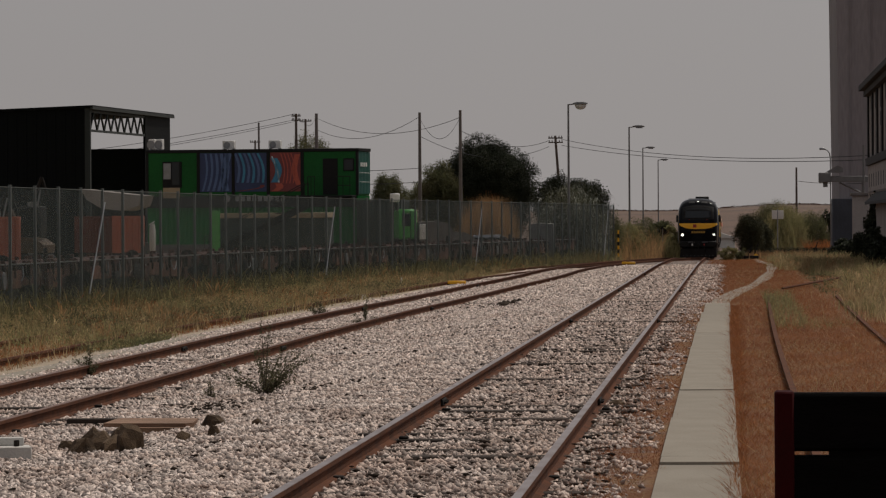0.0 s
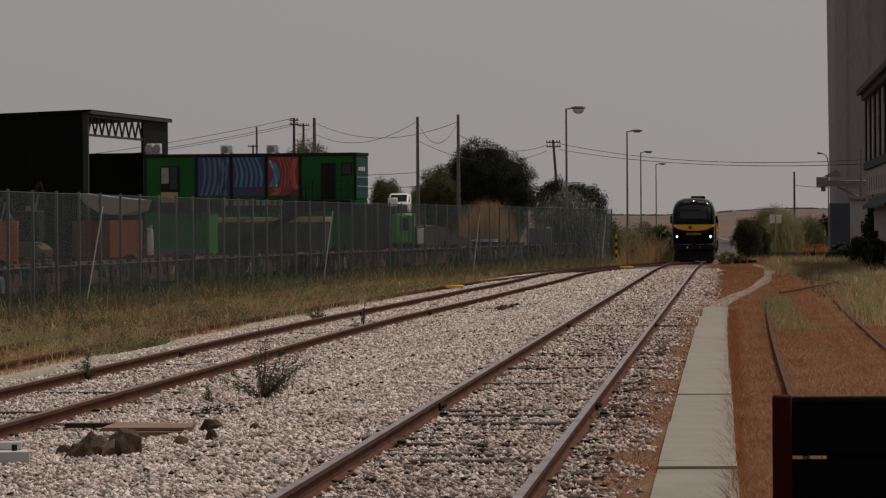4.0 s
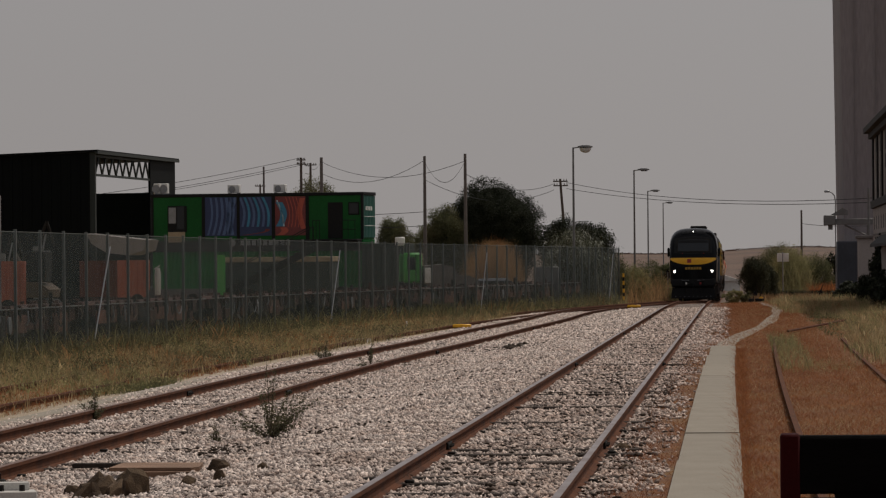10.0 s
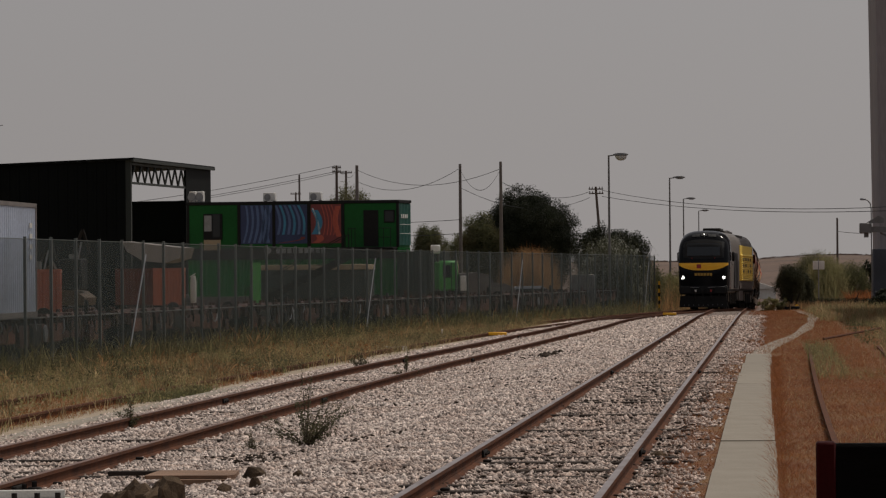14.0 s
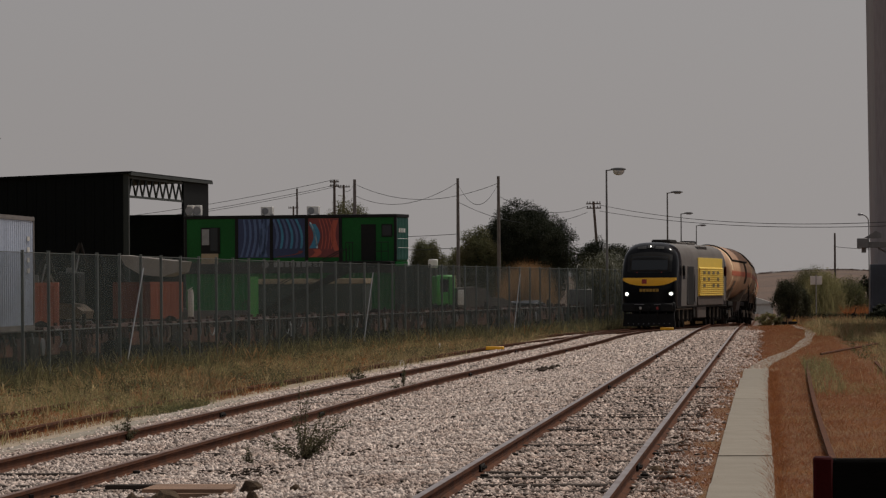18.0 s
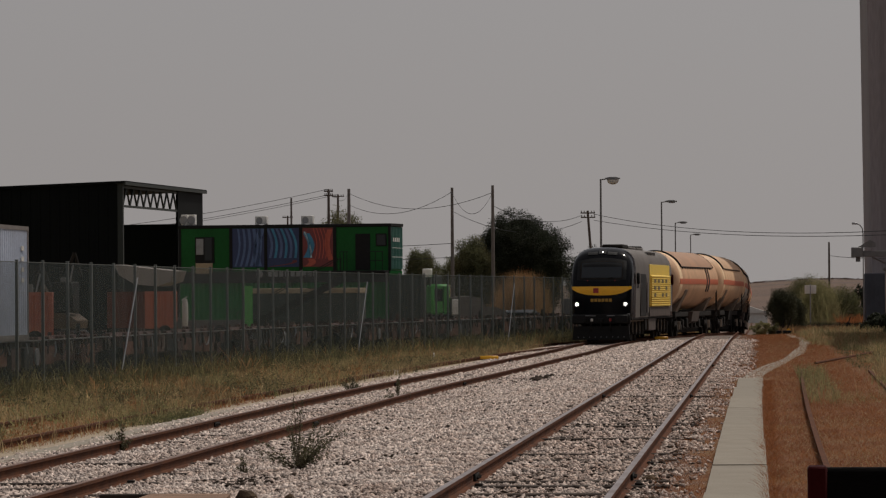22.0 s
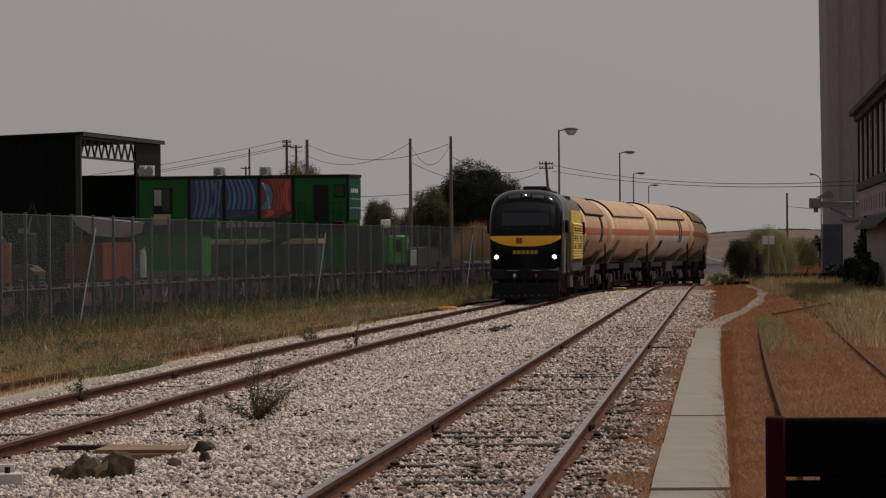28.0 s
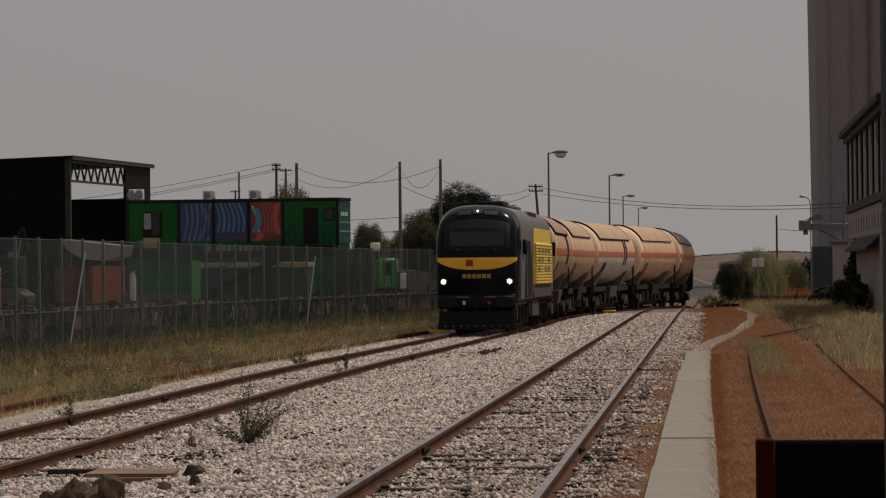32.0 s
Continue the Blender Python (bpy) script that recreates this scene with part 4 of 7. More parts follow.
TRAIN = [(build_loco(), 0.0, LL)]
for i, (lab, tm, sm, wh, cb) in enumerate((
        ("dusty beige gas tank wagon with orange-red stripe and bracketed sun shield", TANK_A, SHIELD_B, False, True),
        ("pale orange gas tank wagon with faded red stripe", TANK_B, SHIELD, False, False),
        ("gas tank wagon with dusty white lower half and red stripe", TANK_B, SHIELD, True, True),
        ("pale orange gas tank wagon with plain sun shield", TANK_B, SHIELD, False, False),
        ("beige gas tank wagon with grey sun shield", TANK_A, SHIELD_G, False, False))):
    TRAIN.append((tank_wagon(lab, tm, sm, wh, cb), LL + 0.45 + i * (WL + 0.45), WL))

part("end_guard", Shape().box(0.15, 1.25, WL - 0.14, WL - 0.04, 1.25, 2.75, 0.04).box(-1.25, -0.15, WL - 0.14, WL - 0.04, 1.25, 2.0, 0.04), GRIME, TRAIN[-1][0], "dark end guard of the last wagon")

ARC = np.concatenate([[0], np.cumsum(np.hypot(np.diff(BX), 0.5))])
ARC = ARC - np.interp(149.3, TY, ARC)          # the loco's nose at the end of the clip


def on_track(s):
    y = np.interp(s, ARC, TY)
    return Vector((np.interp(y, TY, BX), y, np.interp(y, TY, BZ)))


SPEED = 5.24


def train_pose(t, off, ln):
    s = SPEED * (32.0 - t) + off
    a, b = on_track(s + 0.2 * ln), on_track(s + 0.8 * ln)
    d = (b - a).normalized()
    m = pose(0, 0, 0, 0, 0, math.degrees(math.atan2(-d.x, d.y))) @ pose(0, 0, 0, math.degrees(math.asin(d.z)))
    return Matrix.Translation(a) @ m @ Matrix.Translation((0, -0.2 * ln, 0))


def motions():
    rows = [(0.0, -31.4, 222, 0), (0.5, -30.65, 222, 0), (1.0, -30.0, 222, 0), (1.5, -29.35, 222, 0), (2.0, -29.0, 221.8, 0), (2.5, -28.6, 221.5, 0), (3.0, -28.25, 221, 0), (3.5, -27.8, 220.5, 0),
            (4.5, -27.1, 218.5, 0), (5.5, -26.7, 216, 0), (6.0, -26.6, 215.5, 0), (7.0, -27.1, 214.0, -4), (8.0, -27.75, 211.8, -8), (9.0, -27.75, 208.3, -14), (10.0, -27.6, 204.5, -32), (11.0, -28.6, 201, -60), (12.0, -30.0, 200, -75), (14.0, -31.5, 199.6, -80), (32.0, -31.5, 199.6, -80)]
    walk(VAN, [(t, site(x + 0.1, c, gp(x, c) + 0.02, a)) for t, x, c, a in rows])
    for ob, off, ln in TRAIN:
        walk(ob, [(float(t), train_pose(t, off, ln)) for t in range(33)])
    for w, c, r in SPIN:
        walk(w, [(k * 0.1, Matrix.Translation(c) @ pose(0, 0, 0, math.degrees(SPEED * k * 0.1 / r) % 360)) for k in range(321)])

# ---- fence ----


def build_fence():
    step = 3.12
    y = 76.7
    ys = [y]
    while y < 252:
        dx = (line(FX, y + 1) - line(FX, y - 1)) / 2
        y += step / math.hypot(1, dx)
        ys.append(y)
    post = mesh_of("post", Shape().box(-0.036, 0.036, -0.036, 0.036, -0.1, 3.2, 0.006).box(-0.042, 0.042, -0.042, 0.042, 3.2, 3.22, 0.008), POSTM)
    F = thing("fence", "dark green welded mesh fence on steel posts", "fence", kind="structure")
    for i, y in enumerate(ys):
        x = line(FX, y)
        z = float(ground_z(np.array(x), np.array(y)))
        part("post", post, None, F, at=pose(x, y, z))
        if i + 1 < len(ys):
            x2, y2 = line(FX, ys[i + 1]), ys[i + 1]
            ln = math.hypot(x2 - x, y2 - y)
            sh = Shape().box(0.05, ln - 0.05, -0.004, 0.004, 0.06, 3.17)
            pn = part("mesh_panel", sh, NET, F, at=pose(x, y, z, 0, 0, math.degrees(math.atan2(y2 - y, x2 - x))))
            part("panel_edge", Shape().box(0.03, ln - 0.03, -0.008, 0.008, 3.16, 3.175), POSTM, pn)
    for y in (116.9, 162.0, 200.6, 249.5):
        x = line(FX, y) + 0.12
        z = float(ground_z(np.array(x), np.array(y)))
        part("brace", Shape().rod((x - 0.22, y - 1.9, z), (x, y + 0.1, z + 2.85), 0.019, n=8), GALV, F, "slanting galvanised brace")
    x, y = line(FX, ys[-1]), ys[-1]
    pz = float(ground_z(np.array(x), np.array(y)))
    p = thing("marker_post", "striped black and yellow marker post beside the fence", "post", pose(x + 0.25, y, pz))
    for k in range(8):
        part("stripe_band", Shape().rod((0, 0, k * 0.22), (0, 0, k * 0.22 + 0.22), 0.06, n=10), YEL if k % 2 else BLACK, p)


build_fence()

# ---- containers ----


def corrugated(ln, w, h, material, parent=None, name="container", label="", m=None, ridge=0.036, pitch=0.28, frame=None):
    """A shipping container: frame, corrugated sides and ends, roof, corner castings. Origin at the middle of its floor."""
    C = thing(name, label, "shipping container", m)
    fr = Shape()
    for x in (-ln / 2, ln / 2 - 0.12):
        for y in (-w / 2, w / 2 - 0.12):
            fr.box(x, x + 0.12, y, y + 0.12, 0, h, 0.01)
    for y in (-w / 2, w / 2 - 0.1):
        fr.box(-ln / 2 + 0.12, ln / 2 - 0.12, y, y + 0.1, 0, 0.14).box(-ln / 2 + 0.12, ln / 2 - 0.12, y, y + 0.1, h - 0.1, h)
    for x in (-ln / 2, ln / 2 - 0.1):
        fr.box(x, x + 0.1, -w / 2 + 0.12, w / 2 - 0.12, 0, 0.14).box(x, x + 0.1, -w / 2 + 0.12, w / 2 - 0.12, h - 0.12, h)
    part("frame", fr, frame or material, C)
    part("roof", Shape().box(-ln / 2 + 0.1, ln / 2 - 0.1, -w / 2 + 0.1, w / 2 - 0.1, h - 0.06, h - 0.02), material, C)

    def wavy(n0, n1):
        out, x, k = [], n0, 0
        while x < n1 - 0.01:
            out += [(x, 0), (x + pitch * 0.3, 0), (x + pitch * 0.5, ridge), (x + pitch * 0.8, ridge)]
            x += pitch
        return [q for q in out if q[0] < n1] + [(n1, 0)]
    for s in (-1, 1):
        pr = wavy(-ln / 2 + 0.12, ln / 2 - 0.12)
        o = [(x, s * (w / 2 - 0.02 - d)) for x, d in pr]
        part("side_panel", Shape().prism(o + [(x, y - s * 0.02) for x, y in o[::-1]], "z", 0.14, h - 0.1), material, C, smooth=0)
        pr = wavy(-w / 2 + 0.12, w / 2 - 0.12)
        o = [(s * (ln / 2 - 0.02 - d), y) for y, d in pr]
        part("end_panel", Shape().prism(o + [(x - s * 0.02, y) for x, y in o[::-1]], "z", 0.14, h - 0.12), material, C, smooth=0)
    cast = mesh_of("corner_casting", Shape().box(-0.085, 0.085, -0.085, 0.085, -0.06, 0.06, 0.012), frame or material)
    for x in (-1, 1):
        for y in (-1, 1):
            for z in (0.06, h - 0.06):
                part("corner_casting", cast, None, C, at=pose(x * (ln / 2 - 0.08), y * (w / 2 - 0.08), z))
    return C


def build_office():
    """The green office unit on top of the stack; local x along its long face, the face at y = -1.22."""
    A = -11.0
    O = thing("office_container", "green office container with printed picture panels and a dark door", "container office", site(-26.3, 146.4, 3.38, A))
    ln, w, h = 12.3, 2.44, 2.55
    f = -w / 2
    body = Shape().box(-ln / 2, ln / 2 - 0.06, f, -f, 0.0, h - 0.02, 0.02)
    part("body", body, GREEN, O)
    part("roof_edge", Shape().box(-ln / 2 - 0.03, ln / 2 + 0.03, f - 0.05, -f + 0.05, h - 0.12, h + 0.06, 0.02), BLACK, O)
    pr = []
    x = f + 0.1
    while x < -f - 0.15:
        pr += [(x, 0), (x + 0.1, 0), (x + 0.15, 0.04), (x + 0.25, 0.04)]
        x += 0.3
    o = [(ln / 2 - 0.05 + d, y) for y, d in pr]
    end = part("end_wall", Shape().prism(o + [(ln / 2 - 0.08, pr[-1][0]), (ln / 2 - 0.08, pr[0][0])], "z", 0.1, h - 0.14), TEAL, O, "teal ribbed end wall", smooth=0)
    for z in (0.75, 1.25):
        part("lock_bar", Shape().rod((ln / 2 + 0.05, f + 0.1, z), (ln / 2 + 0.05, -f - 0.2, z), 0.012, n=6), WHITE, end)
    for k in range(4):
        part("lettering_bar", Shape().box(ln / 2 - 0.01, ln / 2 + 0.012, -0.75 + k * 0.36, -0.55 + k * 0.36, 1.6, 1.82), WHITE, end)
    for a in (-ln / 2, ln / 2 - 0.15):
        part("corner_post", Shape().box(a, a + 0.15, f - 0.03, f + 0.1, 0, h - 0.1, 0.015), BLACK, O)
    def px(q):
        return -ln / 2 + (q - 327) / 376 * ln
    for q in (421, 483, 545, 605):
        part("mullion", Shape().box(px(q) - 0.1, px(q) + 0.08, f - 0.05, f + 0.02, 0, h - 0.1, 0.01), BLACK, O)

    def panel(x0, x1, base, label):
        return part("picture_panel", Shape().box(x0, x1, f - 0.02, f + 0.01, 0.25, h - 0.14), base, O, label)

    def curve_strip(p, x0, x1, bow, wd, m, z0=0.3, z1=2.38):
        rings = []
        for t in np.linspace(0, 1, 9):
            z = z0 + (z1 - z0) * t
            x = x0 + (x1 - x0) * t + bow * math.sin(t * math.pi)
            rings.append([(x, f - 0.03, z), (x + wd, f - 0.03, z), (x + wd, f - 0.018, z), (x, f - 0.018, z)])
        part("printed_strip", Shape().loft(rings), m, p)
    p1 = panel(px(423), px(481), PIC_B, "printed panel of blue curved tubes")
    for k in range(5):
        curve_strip(p1, px(427 + k * 9), px(432 + k * 9), 0.16, 0.11 + 0.02 * k, PIC_L)
    curve_strip(p1, px(464), px(470), -0.2, 0.38, PIC_L)
    p2 = panel(px(485), px(543), PIC_B, "printed panel of light blue tubes")
    for k in range(6):
        curve_strip(p2, px(488 + k * 9), px(484 + k * 8), 0.18, 0.14, PIC_C if k % 2 else PIC_L, 0.75)
    curve_strip(p2, px(488), px(530), 0.5, 0.25, PIC_R, 0.28, 0.62)
    p3 = panel(px(548), px(603), PIC_R, "printed panel with red and cyan tube ends")
    curve_strip(p3, px(549), px(549), 0.28, 0.38, PIC_C, 0.75, 2.1)
    curve_strip(p3, px(562), px(550), 0.10, 0.09, PIC_W, 0.75, 2.2)
    curve_strip(p3, px(594), px(592), -0.2, 0.30, PIC_O, 0.6, 2.3)
    curve_strip(p3, px(550), px(556), 0.2, 0.4, PIC_O, 0.27, 0.7)
    for k in range(4):
        curve_strip(p3, px(570 + k * 6), px(566 + k * 6), 0.15, 0.05, PIC_O, 0.7)
    wn_ = part("window", Shape().box(px(357), px(391), f - 0.05, f + 0.02, 0.5, 1.95, 0.01), BLACK, O, "open window with dark frame")
    part("pane", Shape().box(px(359), px(372), f - 0.07, f - 0.045, 0.98, 1.86), GALV, wn_)
    part("pane", Shape().box(px(374), px(387), f - 0.065, f - 0.045, 0.65, 1.92), GLASS_D, wn_)
    part("notice_board", Shape().box(px(358), px(388), f - 0.08, f - 0.04, -0.08, 0.5, 0.01), TAN, O)
    part("door", Shape().box(px(641), px(667), f - 0.03, f + 0.02, 0.05, 2.05, 0.01), BLACK, O, "dark open door")
    sw = part("window", Shape().box(px(677), px(696), f - 0.04, f + 0.02, 1.35, 2.05, 0.01), BLACK, O, "small square window")
    part("pane", Shape().box(px(679), px(694), f - 0.05, f - 0.035, 1.42, 1.98), GLASS_D, sw)
    for q in (622, 628, 634, 672, 684, 696):
        part("rail_post", Shape().rod((px(q), f - 0.9, 0), (px(q), f - 0.9, 1.05), 0.02, n=6), BLACK, O)
    for q0, q1, z in ((622, 636, 1.05), (670, 698, 1.05), (670, 698, 0.55)):
        part("handrail", Shape().rod((px(q0), f - 0.9, z), (px(q1), f - 0.9, z), 0.02, n=6), BLACK, O)
    part("landing", Shape().box(px(620), px(700), f - 0.95, f, -0.08, 0.0, 0.01), BLACK, O)
    part("lintel_name_band", Shape().box(px(329), px(700), f - 0.06, f + 0.0, -0.62, 0.02, 0.01), DARKWALL, O, "dark board with pale lettering bars")
    for k in range(9):
        part("lettering_bar", Shape().box(px(487 + k * 10), px(494 + k * 10), f - 0.075, f - 0.055, -0.28, 0.0), GALV, O)
    part("logo_ring", Shape().rod((px(472), f - 0.08, -0.13), (px(472), f - 0.055, -0.13), 0.2, n=16), GALV, O)
    R = site(-26.3, 146.4, 3.38, A)
    ac = thing("air_conditioner", "pale outdoor air conditioning unit on the container roof", "air conditioner", R @ pose(-ln / 2 + 0.12, -0.4, h + 0.06), group="roof units")
    def unit(T, w_, h_):
        part("casing", Shape().box(-w_ / 2, w_ / 2, -0.17, 0.17, 0.05, h_, 0.02), WHITE, T)
        part("fan_grille", Shape().rod((-w_ * 0.12, -0.19, h_ / 2), (-w_ * 0.12, -0.165, h_ / 2), h_ * 0.38, n=18), GALV, T)
        part("foot", Shape().box(-w_ / 2 + 0.05, -w_ / 2 + 0.12, -0.2, 0.2, 0, 0.05), GALV, T)
        part("foot", Shape().box(w_ / 2 - 0.12, w_ / 2 - 0.05, -0.2, 0.2, 0, 0.05), GALV, T)
    unit(ac, 0.36, 0.62)
    copy_thing(ac, R @ pose(-ln / 2 + 0.55, -0.35, h + 0.06))
    a2 = thing("air_conditioner", "grey outdoor air conditioning unit on the container roof", "air conditioner", R @ pose(px(462), 0.2, h + 0.06), group="roof units")
    unit(a2, 0.68, 0.5)
    copy_thing(a2, R @ pose(px(544), 0.2, h + 0.06))


build_office()


def gz(x, y):
    return float(ground_z(np.array(float(x)), np.array(float(y))))


def gp(x, c):
    """Height of the ground at a chainage."""
    return gz(x, along(x, c))


def build_stack():
    A = -11.0
    # ground level units below the office
    corrugated(12.19, 2.44, 2.655, GREEN_D, name="container", label="dark green shipping container under the office", m=site(-26.3, 146.5, 0.72, A))
    solo("plinth", Shape().box(-6.3, 6.3, -1.3, 1.3, -1.1, 0.0, 0.02), CONP, "concrete plinth under the stacked containers", "plinth", site(-26.3, 146.5, 0.72, A))
    st = Shape()
    for k in range(14):
        t = k / 13
        st.box(-0.2, 0.2, -0.45, 0.45, -0.02, 0.02)
        st.v[-8:] = [(q[0] + 1.2 - 5.2 * t, q[1], q[2] + 2.9 - 2.6 * t) for q in st.v[-8:]]
    S = thing("outside_stair", "dark steel stair up to the office landing", "stairs", site(-23.7, 138.6, 0.1, -6))
    part("tread_flight", st, BLACK, S)
    for s in (-0.5, 0.5):
        part("stringer", Shape().prism([(1.6, 2.95), (1.6, 2.65), (-4.2, -0.25), (-4.2, 0.1)], "y", s - 0.03, s + 0.03), BLACK, S)
        part("handrail", Shape().rod((1.4, s, 3.9), (-4.0, s, 1.05), 0.022, n=6).rod((1.4, s, 2.9), (1.4, s, 3.9), 0.02, n=6).rod((-4.0, s, 0.1), (-4.0, s, 1.05), 0.02, n=6), BLACK, S)
    # open end door of a bright green unit, tarpaulin truck body
    solo("container_door", Shape().box(-0.04, 0.04, -0.32, 0.32, 0, 2.3, 0.01), GREEN_B, "bright green container door standing open", "container door", site(-27.05, 138, 0.25, 42))
    T = thing("truck_trailer", "grey-green tarpaulin trailer with a tan roof edge", "truck trailer", site(-24.4, 140.0, gp(-24, 140), -6))
    part("tarpaulin", Shape().box(-3.1, 3.1, -1.2, 1.2, 0.95, 2.58, 0.05), TARP, T)
    part("roof_edge", Shape().box(-3.15, 3.15, -1.25, 1.25, 2.52, 2.80, 0.03), TAN, T, "tan roof edge")
    part("chassis", Shape().box(-3.1, 3.1, -1.0, 1.0, 0.75, 0.95), BLACK, T)
    for x in (-2.0, -1.0, 2.0):
        part("wheel", Shape().rod((x, -1.2, 0.5), (x, -0.9, 0.5), 0.5, n=18), BLACK, T)
    corrugated(6.06, 2.44, 2.6, TARP, name="container", label="dark weathered shipping container beside the stack", m=site(-19.08, 145.1, 0.5, 90))
    solo("plinth", Shape().box(-1.25, 1.25, -3.1, 3.1, -1.2, 0.0, 0.02), CONP, "concrete plinth under a dark container", "plinth", site(-19.08, 145.1, 0.5))
    # orange and white units on wagons behind the fence
    for x, y, ln, wd, h, m, r, lab in ((-24.4, 106.0, 1.25, 2.3, 1.5, ORANGE, 10, "faded orange steel box behind the fence"),
                                       (-26.3, 108.5, 1.8, 2.3, 1.5, DULLRED, 10, "dull dark red steel box behind the fence"),
                                       (-22.1, 78.0, 1.6, 2.3, 1.42, ORANGE, 14, "faded orange steel box on a wagon")):
        corrugated(ln, wd, h, m, name="small_container", label=lab, m=site(x, y, 0.72, r * 0.6), pitch=0.24)
    w = corrugated(12.19, 2.44, 2.80, WHITEC, name="container", label="pale blue-grey shipping container loaded on a flat wagon", m=site(-19.35, 60.3, 0.92, 90 - 0.5), frame=CONP)
    for k in range(4):
        part("lettering_bar", Shape().box(5.0, 5.35, -1.235, -1.222, 2.2 - k * 0.26, 2.31 - k * 0.26), CONC_W, w)


build_stack()

# ---- flat wagons behind the fence ----


def flat_wagon(ln):
    W = thing("flat_wagon", "rusty dark flat wagon with low sides standing behind the fence", "flat wagon", group="parked flat wagons")
    part("deck", Shape().box(-1.35, 1.35, 0, ln, 0.86, 1.0, 0.015), WAG, W)
    for s in (-1, 1):
        part("side_sill", Shape().prism([(0, 0.98), (ln, 0.98), (ln, 0.7), (ln * 0.72, 0.45), (ln * 0.28, 0.45), (0, 0.7)], "x", s * 1.3 - 0.05, s * 1.3 + 0.05), WAG, W)
        st = mesh_of("stake", Shape().box(-0.05, 0.05, -0.06, 0.06, -0.3, 0.14, 0.01), WAG)
        for k in range(int(ln / 1.1)):
            part("stake", st, None, W, at=pose(s * 1.38, 0.6 + k * 1.1 + 0.3 * math.sin(k * 2.1), 0.95))
        part("brake_wheel", Shape().rod((s * 1.42, ln * 0.45, 0.6), (s * 1.46, ln * 0.45, 0.6), 0.22, n=14), GALV, W)
    # underframe deepened to a solid block that fills in the dark below the wagon
    part("underframe_shade_fill", Shape().box(-1.0, 1.0, 0.3, ln - 0.3, 0.02, 0.86, 0.03), GRIME, W)
    for k in range(6):
        part("brake_rod", Shape().rod((1.2, 5.2 + k * 1.8, 0.85), (1.32, 5.9 + k * 1.8, 0.3), 0.035, n=5), GALV if k % 3 == 0 else GRIME, W)
    for y in (1.4, 2.9, ln - 2.9, ln - 1.4):
        part("wheelset", WHEEL_W, None, W, at=pose(0, y, 0.46))
    for y in (2.15, ln - 2.15):
        for s in (-1, 1):
            part("bogie_side", Shape().prism([(y - 1.2, 0.62), (y + 1.2, 0.62), (y + 0.5, 0.25), (y - 0.5, 0.25)], "x", s * 1.02 - 0.07, s * 1.02 + 0.07), GRIME, W)
    for s in (-1, 1):
        part("buffer", Shape().rod((s * 0.9, -0.5, 0.95), (s * 0.9, 0, 0.95), 0.1, n=10).rod((s * 0.9, -0.56, 0.95), (s * 0.9, -0.5, 0.95), 0.22, n=12), GRIME, W)
    return W


def wagon_gear(W, ln, seed):
    """Chains, hoses, hooks and lashing bars along the side of one wagon."""
    r = np.random.default_rng(seed)
    part("edge_rail", Shape().box(1.40, 1.43, 0.1, ln - 0.1, 0.985, 1.02, 0.006), LAMPP, W, "pale worn edge rail")
    for k in range(12):
        y = r.uniform(0.5, ln - 0.8)
        z = r.uniform(0.55, 0.92)
        d = r.uniform(-0.25, 0.25)
        part("lashing_hook", Shape().rod((1.47, y, 0.95), (1.5, y + d * 0.4, z - 0.1), 0.022, n=5).rod((1.5, y + d * 0.4, z - 0.1), (1.46, y + d, z - 0.22), 0.022, n=5), (GALV, WAG, GRIME, SADDLE)[k % 4], W)
    for k in range(5):
        y = r.uniform(0.8, ln - 2.0)
        sg = r.uniform(0.15, 0.4)
        w = r.uniform(0.5, 1.3)
        h = Shape()
        pts = [(1.46, y + w * t, 0.88 - sg * 4 * t * (1 - t)) for t in np.linspace(0, 1, 7)]
        for a, b in zip(pts, pts[1:]):
            h.rod(a, b, 0.02, n=5)
        part("hose", h, (BLACK, GRIME, GALV)[k % 3], W)
    for k in range(3):
        y = r.uniform(1.0, ln - 2.2)
        part("tool_box", Shape().box(1.36, 1.5, y, y + r.uniform(0.5, 1.1), 0.3, r.uniform(0.62, 0.85), 0.02), (WAG, GRIME, WAG)[k], W)
    for k in range(4):
        y = r.uniform(0.4, ln - 0.6)
        part("stanchion", Shape().box(1.2, 1.3, y, y + 0.1, 1.0, 1.0 + r.uniform(0.12, 0.4), 0.01), (WAG, GRIME)[k % 2], W)


def wagon_plates(W, ln, seed):
    """Side plates of different width and rust along one wagon."""
    r = np.random.default_rng(seed)
    y = 0.5
    while y < ln - 2.5:
        w = r.uniform(1.2, 3.2)
        z0 = r.uniform(0.3, 0.5)
        part("side_plate", Shape().box(1.355, 1.395, y, y + w, z0, 0.84, 0.01), (WAG_R, WAG, GRIME, WAG_R)[int(r.integers(4))], W)
        y += w + r.uniform(0.3, 1.2)


